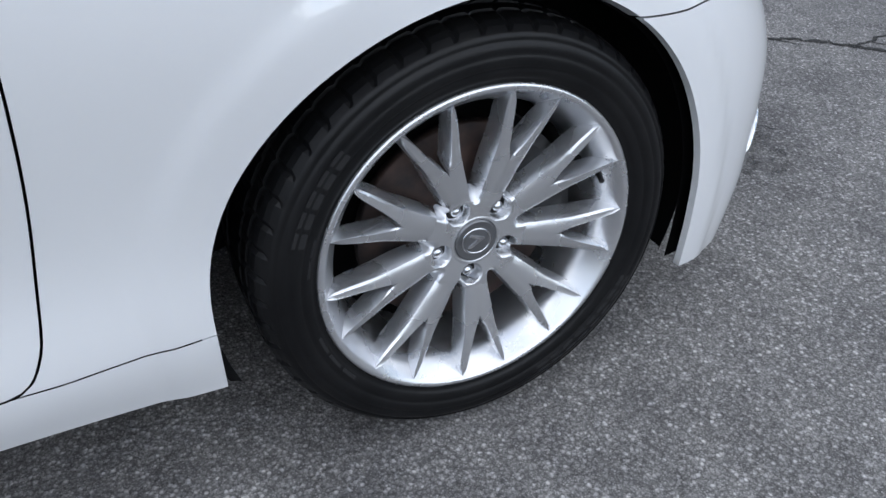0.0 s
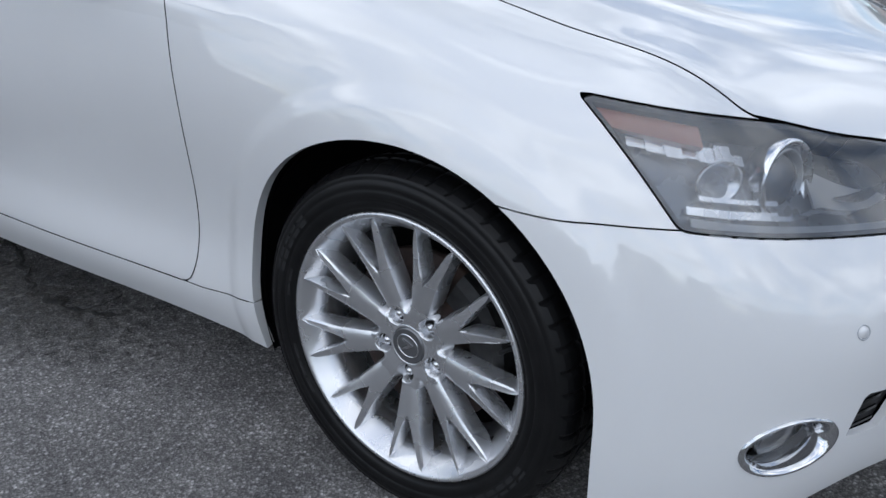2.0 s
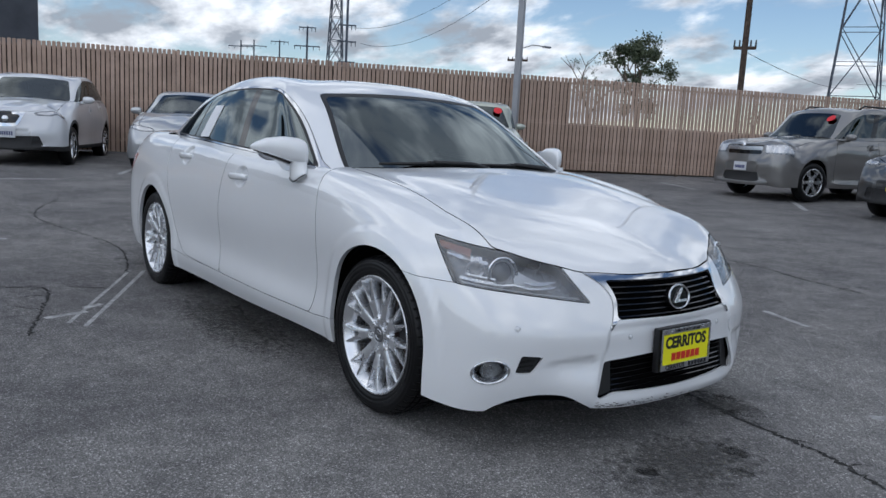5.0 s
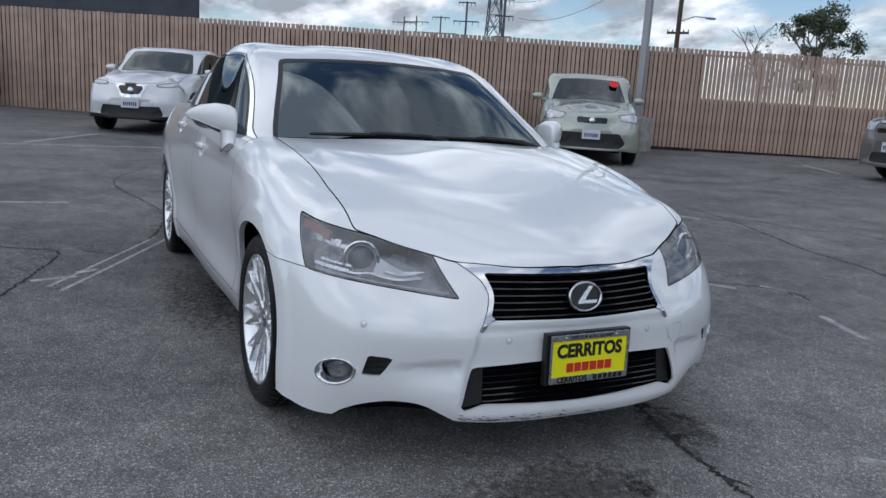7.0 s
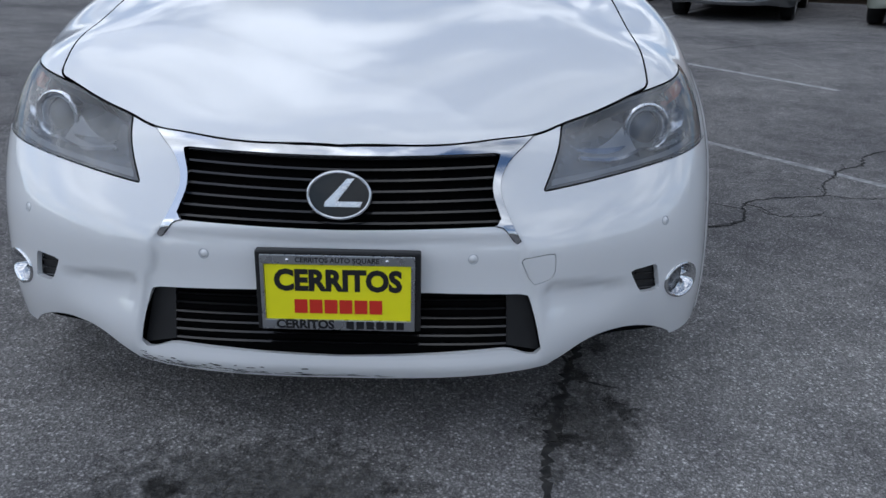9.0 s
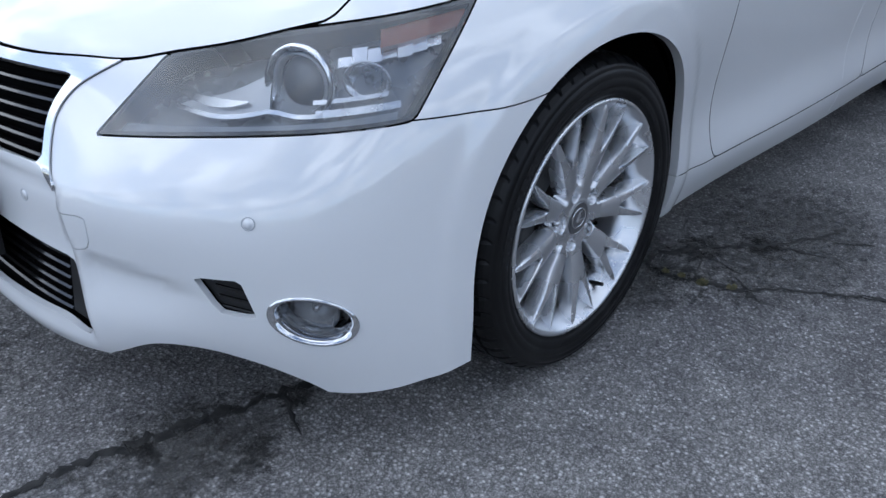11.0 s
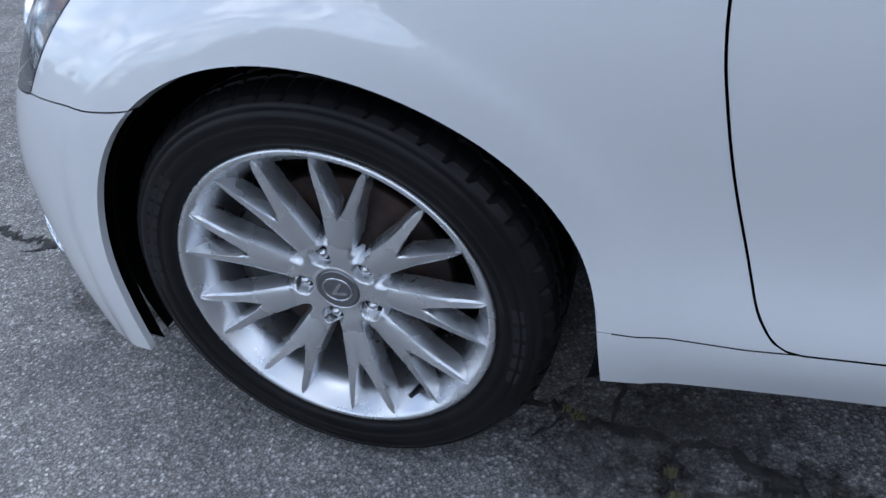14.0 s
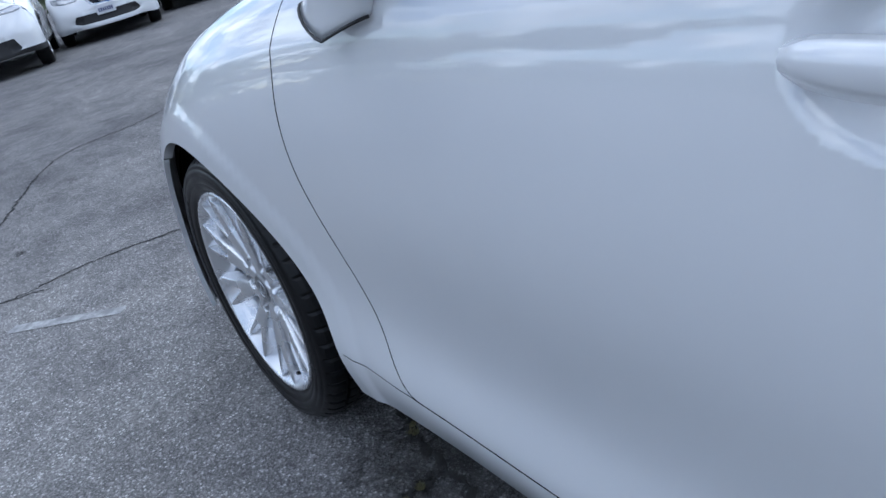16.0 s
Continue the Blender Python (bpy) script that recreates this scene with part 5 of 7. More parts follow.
def hub_mesh():
    """The hub's face: five round lug pockets sunk into it, and notches between the spokes at its edge."""
    bm = bmesh.new()
    lug = [(LUG_R * math.cos(radians(90 + 72 * k + WHEEL_LUG)), LUG_R * math.sin(radians(90 + 72 * k + WHEEL_LUG))) for k in range(5)]
    radii = [.0333] + [.0345 + .0014 * i for i in range(35)]
    n = 216
    rows = []
    for r in radii:
        row = []
        for i in range(n):
            a = 2 * math.pi * i / n
            x, z = r * math.cos(a), r * math.sin(a)
            h = float(np.interp(r, [.033, .0345, .037, .040, .046, .062, .072, .080, .087], [.0765, .0792, .0800, .0785, .0792, .0815, .0822, .0822, .0812]))
            sect = abs((math.degrees(a) + 180 / SPOKES) % (360 / SPOKES) - 180 / SPOKES) / (180 / SPOKES)
            edge = min(1, max(0, (r - .060) / .024))
            h -= .030 * edge ** 1.5 * min(1, max(0, (sect - .62) / .3)) + .004 * max(0, (r - .088) / .005)
            d = min(math.hypot(x - p, z - q) for p, q in lug)
            k = min(1, max(0, (.0178 - d) / .0026))
            h = h + (.0622 - h) * k * k * (3 - 2 * k)
            row.append(bm.verts.new((x, h, z)))
        rows.append(row)
    for p, q in zip(rows, rows[1:]):
        for i in range(n):
            bm.faces.new((p[i], q[i], q[(i + 1) % n], p[(i + 1) % n])).smooth = True
    bmesh.ops.recalc_face_normals(bm, faces=bm.faces)
    return bm


def build_wheel():
    w = new("wheel")
    w.empty_display_size = 0.1
    tagged(w, "silver forked-spoke alloy wheel with a black tyre")
    t = part("tyre", tyre_mesh(), M_TYRE, w, "worn black tyre")
    tyre_words(t)
    bm = bmesh.new()
    lathe(bm, [(.2385, .090), (.2455, .0985), (.2465, .1035), (.2450, .1075), (.2415, .1085), (.2375, .1070), (.2340, .1025), (.2290, .0955), (.2210, .0850), (.2130, .0720), (.2075, .0520), (.2050, .0200), (.2040, -.0400), (.2040, -.090)], 128)
    bmesh.ops.recalc_face_normals(bm, faces=bm.faces)
    part("rim", bm, M_ALLOY, w, "silver alloy rim")
    base = spoke_mesh()
    me = bpy.data.meshes.new("spoke")
    base.to_mesh(me)
    base.free()
    me.materials.append(M_ALLOY)
    me.set_sharp_from_angle(angle=radians(28))
    for k in range(SPOKES):
        s = new("spoke", me)
        s.parent = w
        s.rotation_euler = (0, radians(-360 / SPOKES * k), 0)
    hub = part("hub", hub_mesh(), M_ALLOY, w)
    for k in range(5):
        a = radians(90 + 72 * k + WHEEL_LUG)
        m = Matrix.Translation((LUG_R * math.cos(a), 0, LUG_R * math.sin(a)))
        o = turned("lug_nut", [(.0003, .0735), (.0050, .0732), (.0058, .0715), (.0080, .0705), (.0084, .0690), (.0084, .062)], m, M_CHROME, w, "chrome lug nut", 12)
        turned("nut_seat", [(.0084, .0626), (.0150, .0626)], m, M_IRON, o, "dark pocket floor", 24)
    # centre cap
    m = Matrix.Identity(4)
    cap = turned("centre_cap", [(.0005, .0815), (.020, .0812), (.0285, .0800), (.0305, .0808), (.0325, .0808), (.0335, .0775)], m, M_CAP, w, "grey centre cap", 48)
    bm = bmesh.new()
    ellipse_ring(bm, .0215, .0185, .0030, .0018, Matrix.Translation((0, .0812, 0)) @ pose(0, 0, 0, 0, 25, 0))
    part("cap_ring", bm, M_CHROME, cap)
    bm = bmesh.new()
    k = .021
    out = [(.25 * k, .62 * k), (.48 * k, .62 * k), (-.06 * k, -.22 * k), (.72 * k, -.22 * k), (.64 * k, -.42 * k), (-.46 * k, -.42 * k), (-.42 * k, -.25 * k)]
    mm = Matrix.Translation((0, .0822, 0)) @ pose(0, 0, 0, 0, 25, 0)
    prism(bm, out, -.0015, lambda a, b, d: mm @ Vector((-a, d + .0006, b)))
    part("cap_bar", bm, M_CHROME, cap)
    # brake
    turned("brake_disc", [(.060, .046), (.075, .046), (.078, .030), (.160, .030), (.162, .026), (.162, .012), (.07, .012)], Matrix.Identity(4), M_RUST, w, "rusty brake disc", 64)
    # added black disc paints the dark behind the spokes and blocks the view through
    turned("dark_backing", [(.0005, -.02), (.19, -.02), (.2025, -.03), (.2030, -.08)], Matrix.Identity(4), M_VOID, w, "", 48)
    return w


def valve(w, angle):
    a = radians(angle)
    bm = bmesh.new()
    c = Vector((.2125 * math.cos(a), .078, .2125 * math.sin(a)))
    d = Vector((-math.cos(a) * .35, 1, -math.sin(a) * .35)).normalized()
    cyl(bm, c - d * .014, c + d * .010, .0062, .0052, 14)
    cyl(bm, c + d * .010, c + d * .024, .0043, .0043, 14)
    part("valve", bm, M_BLACK, w, "black tyre valve")


def caliper(parent, m):
    bm = bmesh.new()
    n = 12
    rows = []
    for i in range(n + 1):
        a = radians(-32 + 64 * i / n)
        rows.append([bm.verts.new((r * math.cos(a), h, r * math.sin(a))) for r, h in ((.112, .052), (.158, .058), (.176, .050), (.178, -.02), (.112, -.02))])
    for p, q in zip(rows, rows[1:]):
        for j in range(5):
            bm.faces.new((p[j], q[j], q[(j + 1) % 5], p[(j + 1) % 5]))
    bm.faces.new(rows[0][::-1]), bm.faces.new(rows[-1])
    bmesh.ops.recalc_face_normals(bm, faces=bm.faces)
    bmesh.ops.transform(bm, matrix=m, verts=bm.verts)
    return part("brake_caliper", bm, M_IRON, parent, "dark cast brake caliper")


M_CAP = mat("cap_grey", (0.22, 0.225, 0.235), 0.3, 0.8)
WHEEL_LUG = 31.0
WHEEL_Y = .790
wheel = build_wheel()
wheel.parent = sedan
turn = {(0, 1): -25.7, (0, -1): -228.5, (1, 1): -10.0, (1, -1): -33.0}
places = []
for k, x in enumerate((FRONT_AXLE, REAR_AXLE)):
    for s in (1, -1):
        cam_tilt = 1.0
        m = Matrix.Translation((x, s * WHEEL_Y, HUB_Z)) @ pose(0, 0, 0, cam_tilt * s, 0, 0) @ pose(0, 0, 0, 0, 0, 0 if s > 0 else 180) @ pose(0, 0, 0, 0, turn[(k, s)], 0)
        places.append(m)
wheel.matrix_basis = places[0]
wheels = [wheel] + [copy_thing(wheel, m) for m in places[1:]]
for w, a in zip(wheels, (-141.7, -65.5, 40, 100)):
    valve(w, a)
for k, x in enumerate((FRONT_AXLE, REAR_AXLE)):
    for s in (1, -1):
        m = Matrix.Translation((x, s * WHEEL_Y, HUB_Z)) @ pose(0, 0, 0, 0, 0, 0 if s > 0 else 180) @ pose(0, 0, 0, 0, -(25 if s > 0 else 155), 0)
        caliper(sedan, m)


def arch_liner(x, s):
    bm = bmesh.new()
    n = 40
    rows = []
    for i in range(n + 1):
        a = radians(-20 + 220 * i / n)
        dz = math.sin(a)
        r = ARCH_R + .012
        px, pz = r * math.cos(a), r * math.sin(a) if dz > 0 else r * math.sin(a) * 1.0
        wob = .004 * math.sin(7 * a)
        rows.append([bm.verts.new((x + px * k, s * y, HUB_Z + pz * k)) for y, k in ((.866, .985), (.860, 1.0), (.852, 1.03 + wob), (.74, 1.035 + wob), (.60, 1.02), (.56, .9), (.555, .0))])
    for p, q in zip(rows, rows[1:]):
        for j in range(6):
            bm.faces.new((p[j], q[j], q[j + 1], p[j + 1])).smooth = True
    bmesh.ops.remove_doubles(bm, verts=bm.verts, dist=.0005)
    part("arch_liner", bm, M_LINER, sedan, "black wheel arch liner")


for x in (FRONT_AXLE, REAR_AXLE):
    for s in (1, -1):
        arch_liner(x, s)


def underbody():
    bm = bmesh.new()
    box(bm, (-1.45, 0, .215), (1.95, 1.62, .05), .01)
    box(bm, (.36, 0, .245), (.55, .92, .05), .01)
    box(bm, (0, 0, .26), (.5, .9, .1), .02)
    box(bm, (-3.35, 0, .27), (.8, 1.3, .08), .02)
    part("underbody", bm, M_VOID, sedan, "black underbody")


underbody()

# ---- the car park ----
def rise(x, y):
    """The asphalt falls gently towards the sedan."""
    r = math.hypot(x, y)
    return 0.024 * min(max(r - 2.5, 0.0), 17.0)


def asphalt():
    m = mat("asphalt", (0.13, 0.13, 0.125), 0.9)
    nt, b, N, L = nodes_of(m)
    t = N("ShaderNodeTexCoord")

    def noise(scale, detail, rough=0.6, dist=0.0):
        n = N("ShaderNodeTexNoise")
        n.inputs["Scale"].default_value, n.inputs["Detail"].default_value, n.inputs["Roughness"].default_value, n.inputs["Distortion"].default_value = scale, detail, rough, dist
        L(t.outputs["Object"], n.inputs["Vector"])
        return n.outputs["Fac"]

    def ramp(fac, a, ca, bpos, cb):
        r = N("ShaderNodeValToRGB")
        e = r.color_ramp.elements
        e[0].position, e[0].color, e[1].position, e[1].color = a, (*ca, 1), bpos, (*cb, 1)
        L(fac, r.inputs[0])
        return r.outputs[0]

    def mix(a, bb, fac, mode="MIX"):
        x = N("ShaderNodeMix")
        x.data_type, x.blend_type = "RGBA", mode
        for s, v in (("A", a), ("B", bb), ("Factor", fac)):
            if isinstance(v, (int, float)):
                x.inputs[s].default_value = v
            else:
                L(v, x.inputs[s])
        return x.outputs["Result"]

    # stones of a few sizes in a dark binder: most are dull, a few are pale
    def stones(scale, stops):
        v = N("ShaderNodeTexVoronoi")
        v.inputs["Scale"].default_value = scale
        L(t.outputs["Object"], v.inputs["Vector"])
        sp = N("ShaderNodeSeparateColor")
        L(v.outputs["Color"], sp.inputs[0])
        r = N("ShaderNodeValToRGB")
        e = r.color_ramp.elements
        for k, (pos, g) in enumerate(stops):
            q = e[k] if k < 2 else e.new(pos)
            q.position, q.color = pos, (g, g * .97, g * .925, 1)
        L(sp.outputs[0], r.inputs[0])
        edge = N("ShaderNodeMapRange")
        edge.inputs["From Min"].default_value, edge.inputs["From Max"].default_value = 0.25, 0.62
        edge.inputs["To Min"].default_value, edge.inputs["To Max"].default_value = 1.0, 0.42
        L(v.outputs["Distance"], edge.inputs["Value"])
        return v, mix(r.outputs[0], edge.outputs[0], 1.0, "MULTIPLY")

    v, stone = stones(150, [(0.0, .18), (1.0, .97), (.55, .31), (.82, .45), (.93, .72)])
    v2, grit = stones(360, [(0.0, .23), (1.0, .80), (.6, .41), (.85, .58)])
    base = mix(stone, grit, 0.45)
    # worn and smooth areas
    wear = ramp(noise(0.5, 9, 0.68, 0.3), 0.40, (0.74, 0.74, 0.76), 0.60, (1.12, 1.12, 1.11))
    base = mix(base, wear, 1.0, "MULTIPLY")
    blot = ramp(noise(3.0, 9, 0.75, 0.2), 0.38, (0.80, 0.80, 0.81), 0.58, (1.05, 1.05, 1.05))
    base = mix(base, blot, 1.0, "MULTIPLY")
    fine = ramp(noise(9, 5, 0.7), 0.3, (0.80, 0.80, 0.81), 0.65, (1.1, 1.1, 1.1))
    base = mix(base, fine, 1.0, "MULTIPLY")
    # light level painted into the colour: paler by the left front corner, darker beyond
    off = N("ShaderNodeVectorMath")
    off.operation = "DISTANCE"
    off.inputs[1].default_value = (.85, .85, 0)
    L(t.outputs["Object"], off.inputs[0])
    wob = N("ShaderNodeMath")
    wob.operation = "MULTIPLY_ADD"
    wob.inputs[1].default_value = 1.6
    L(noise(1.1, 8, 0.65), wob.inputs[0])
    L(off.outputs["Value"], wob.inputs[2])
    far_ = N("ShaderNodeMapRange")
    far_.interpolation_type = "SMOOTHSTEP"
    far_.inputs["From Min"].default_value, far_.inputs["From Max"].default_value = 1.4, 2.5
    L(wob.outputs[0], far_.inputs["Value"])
    # worn holds this painted light level
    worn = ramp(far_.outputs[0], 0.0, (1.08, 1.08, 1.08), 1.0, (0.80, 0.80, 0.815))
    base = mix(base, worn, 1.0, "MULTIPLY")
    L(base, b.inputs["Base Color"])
    bp = N("ShaderNodeBump")
    bp.inputs["Strength"].default_value, bp.inputs["Distance"].default_value = 0.6, 0.003
    ad = N("ShaderNodeMath")
    ad.operation = "ADD"
    L(v.outputs["Distance"], ad.inputs[0])
    L(noise(60, 6, 0.7), ad.inputs[1])
    L(ad.outputs[0], bp.inputs["Height"])
    L(bp.outputs[0], b.inputs["Normal"])
    b.inputs["Roughness"].default_value = 0.95
    b.inputs["Specular IOR Level"].default_value = 0.12
    return m


M_ASPHALT = asphalt()


def ground():
    """One sheet: fine near the car, reaching to the horizon."""
    radii = [0.01, 1, 2, 2.6, 3.2, 4, 5, 6.5, 8, 10, 12, 14, 16, 18, 19.5, 21, 25, 35, 60, 120, 300, 1200]
    n = 64
    bm = bmesh.new()
    rows = [[bm.verts.new((r * math.cos(2 * math.pi * i / n), r * math.sin(2 * math.pi * i / n), rise(r, 0))) for i in range(n)] for r in radii]
    for p, q in zip(rows, rows[1:]):
        for i in range(n):
            bm.faces.new((p[i], q[i], q[(i + 1) % n], p[(i + 1) % n])).smooth = True
    bm.faces.new(rows[0])
    bmesh.ops.recalc_face_normals(bm, faces=bm.faces)
    return tagged(part("ground", bm, M_ASPHALT), "worn grey asphalt car park, cracked and stained", "ground", kind="structure")


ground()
M_CRACK = bumpy(vary(mat("crack_filler", (0.015, 0.015, 0.015), 0.9), 40, (0.008, 0.008, 0.008), (0.035, 0.034, 0.032)), 80, 0.6, 0.004)
M_MOSS = vary(mat("dry_moss", (0.14, 0.13, 0.06), 0.9), 60, (0.08, 0.08, 0.042), (0.20, 0.18, 0.09))


def faded_paint():
    """Old white paint worn through to the asphalt."""
    m = mat("faded_white_paint", (0.42, 0.42, 0.42), 0.8)
    nt, b, N, L = nodes_of(m)
    n = noise_node(m, 16, 8, 0.72)
    r = N("ShaderNodeValToRGB")
    e = r.color_ramp.elements
    e[0].position, e[0].color = 0.42, (0.20, 0.20, 0.20, 1)
    e[1].position, e[1].color = 0.68, (0.46, 0.46, 0.45, 1)
    L(n.outputs["Fac"], r.inputs[0])
    L(r.outputs[0], b.inputs["Base Color"])
    return m


M_LINE = faded_paint()


def crack(pts, width, seed, branch=0.35, name="asphalt_crack"):
    """A ragged dark crack along a line on the ground."""
    rnd = random.Random(seed)
    P = [Vector((*p, 0)) for p in flow(pts, 7)]
    bm = bmesh.new()

    def ribbon(line, w0):
        rows = []
        for i, p in enumerate(line):
            a, b = line[max(i - 1, 0)], line[min(i + 1, len(line) - 1)]
            d = (b - a).normalized() if (b - a).length > 1e-6 else Vector((1, 0, 0))
            s = Vector((-d.y, d.x, 0))
            w = w0 * rnd.uniform(.35, 1.5) * (0.25 if i in (0, len(line) - 1) else 1)
            q = p + s * rnd.uniform(-1.1, 1.1) * w0
            z = rise(q.x, q.y) + .0025
            rows.append((bm.verts.new((q.x + s.x * w, q.y + s.y * w, z)), bm.verts.new((q.x, q.y, z + .0012)), bm.verts.new((q.x - s.x * w, q.y - s.y * w, z))))
        for u, v in zip(rows, rows[1:]):
            bm.faces.new((u[0], v[0], v[1], u[1]))
            bm.faces.new((u[1], v[1], v[2], u[2]))

    fine = []
    for a, b in zip(P, P[1:]):
        k = max(2, int((b - a).length / .022))
        fine += [a.lerp(b, i / k) + Vector((rnd.uniform(-1, 1), rnd.uniform(-1, 1), 0)) * .009 for i in range(k)]
    ribbon(fine, width)
    i = 4
    while i < len(fine) - 6:
        if rnd.random() < branch:
            d = (fine[i + 1] - fine[i]).normalized()
            a = rnd.choice((-1, 1)) * rnd.uniform(.6, 1.4)
            d = Vector((d.x * math.cos(a) - d.y * math.sin(a), d.x * math.sin(a) + d.y * math.cos(a), 0))
            line = [fine[i]]
            for k in range(rnd.randint(3, 8)):
                line.append(line[-1] + d * .022 + Vector((rnd.uniform(-1, 1), rnd.uniform(-1, 1), 0)) * .009)
            ribbon(line, width * .5)
        i += rnd.randint(4, 10)
    bmesh.ops.recalc_face_normals(bm, faces=bm.faces)
    return tagged(part(name, bm, M_CRACK), "dark ragged crack in the asphalt", "crack", "cracks in the asphalt", "structure")


CRACKS = [
    ([(.30, .62), (.47, .565), (.62, .52), (.78, .475), (.92, .45), (1.06, .43), (1.2, .41), (1.45, .33), (1.75, .16), (1.92, .0), (2.0, -.12)], .010, 1),
    ([(1.92, .0), (2.15, .04), (2.5, .2)], .005, 2),
    ([(.30, .62), (.05, .70), (-.24, .74), (-.37, .787), (-.49, .79), (-.66, .86), (-.85, 1.02), (-1.1, 1.12)], .008, 3),
    ([(-.49, .79), (-.475, .887), (-.50, .955), (-.52, 1.10)], .007, 4),
    ([(-.50, 1.0), (-.66, 1.2), (-.73, 1.32), (-.80, 1.47), (-1.06, 1.59), (-1.18, 1.85), (-1.24, 2.03), (-1.40, 2.09), (-1.59, 2.25), (-1.69, 2.33), (-1.77, 2.47), (-1.93, 2.56), (-2.3, 3.1), (-2.9, 3.4)], .006, 5),
    ([(-1.22, 2.02), (-1.18, 2.14), (-1.19, 2.3), (-1.2, 2.58), (-1.07, 2.77), (-.85, 2.98), (-.58, 2.9)], .005, 6),
    ([(-.98, 1.61), (-.90, 1.66), (-.89, 1.8), (-.97, 1.92)], .0025, 14),
    ([(-4.4, 5.1), (-3.81, 5.02), (-3.28, 4.92), (-2.29, 4.56), (-1.76, 4.37), (-1.19, 4.28), (-.93, 4.17), (-.2, 4.0)], .010, 7),
    ([(-3.2, 5.2), (-2.62, 5.34), (-2.42, 5.69), (-2.04, 5.68), (-1.3, 5.9)], .008, 15),
    ([(-1.75, -1.88), (-1.86, -1.85), (-2.2, -1.75), (-2.4, -1.69), (-2.87, -1.61), (-2.93, -1.75), (-3.01, -1.92), (-3.3, -2.3)], .007, 8),
    ([(-2.86, -1.46), (-2.71, -1.18)], .004, 16),
    ([(-2.0, -.64), (-1.75, -.72), (-1.4, -.82), (-1.1, -.76)], .009, 9),
    ([(1.95, 1.6), (1.84, 1.37), (1.86, 1.02), (1.77, .64), (1.62, .30)], .006, 10),
    ([(2.6, 1.42), (3.14, 1.2), (3.96, .88), (4.49, .51), (4.6, -.03), (5.0, -.5)], .008, 11),
    ([(-6.3, 3.0), (-7.2, 5.2), (-6.0, 7.4), (-6.6, 9.5)], .010, 12),
    ([(-3.2, -1.0), (-4.4, -.8), (-6.0, -1.1), (-7.5, -.6)], .007, 13),
]
for pts, w, seed in CRACKS:
    crack(pts, w, seed)


def patch_blob(c, rx, ry, turn, seed, material, label, category, z=.0022, n=40, rough=.35):
    """A ragged flat stain, or worn paint, on the ground."""
    rnd = random.Random(seed)
    ph = [(rnd.uniform(0, 6.28), rnd.uniform(.3, 1) * rough / k, k) for k in range(2, 12)]
    bm = bmesh.new()
    ring = []
    for i in range(n * 2):
        a = math.pi * i / n
        k = 1 + sum(q * math.sin(f * a + o) for o, q, f in ph) * .5
        x, y = rx * k * math.cos(a), ry * k * math.sin(a)
        x, y = c[0] + x * math.cos(turn) - y * math.sin(turn), c[1] + x * math.sin(turn) + y * math.cos(turn)
        ring.append(bm.verts.new((x, y, rise(x, y) + z)))
    mid = bm.verts.new((c[0], c[1], rise(*c) + z))
    for i in range(len(ring)):
        bm.faces.new((mid, ring[i], ring[(i + 1) % len(ring)]))
    return tagged(part("oil_stain", bm, material), label, category, "stains on the asphalt", "structure")


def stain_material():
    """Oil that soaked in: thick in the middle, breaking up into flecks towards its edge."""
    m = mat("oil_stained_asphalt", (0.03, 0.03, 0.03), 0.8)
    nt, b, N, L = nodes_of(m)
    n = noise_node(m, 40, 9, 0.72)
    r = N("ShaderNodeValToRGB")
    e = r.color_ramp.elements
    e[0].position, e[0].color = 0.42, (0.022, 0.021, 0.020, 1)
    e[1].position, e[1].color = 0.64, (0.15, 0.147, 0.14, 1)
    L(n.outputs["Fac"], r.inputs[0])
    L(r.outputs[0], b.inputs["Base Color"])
    t, sb, ln = N("ShaderNodeTexCoord"), N("ShaderNodeVectorMath"), N("ShaderNodeVectorMath")
    sb.operation, ln.operation = "MULTIPLY_ADD", "LENGTH"
    sb.inputs[1].default_value, sb.inputs[2].default_value = (2, 2, 0), (-1, -1, 0)
    L(t.outputs["Generated"], sb.inputs[0])
    L(sb.outputs[0], ln.inputs[0])
    n2 = noise_node(m, 26, 8, 0.7)
    ma, fa = N("ShaderNodeMath"), N("ShaderNodeMapRange")
    ma.operation = "MULTIPLY_ADD"
    ma.inputs[1].default_value = -0.42
    L(ln.outputs["Value"], ma.inputs[0])
    L(n2.outputs["Fac"], ma.inputs[2])
    fa.inputs["From Min"].default_value, fa.inputs["From Max"].default_value = 0.15, 0.38
    fa.inputs["To Max"].default_value = 0.70
    L(ma.outputs[0], fa.inputs["Value"])
    L(fa.outputs[0], b.inputs["Alpha"])
    return m


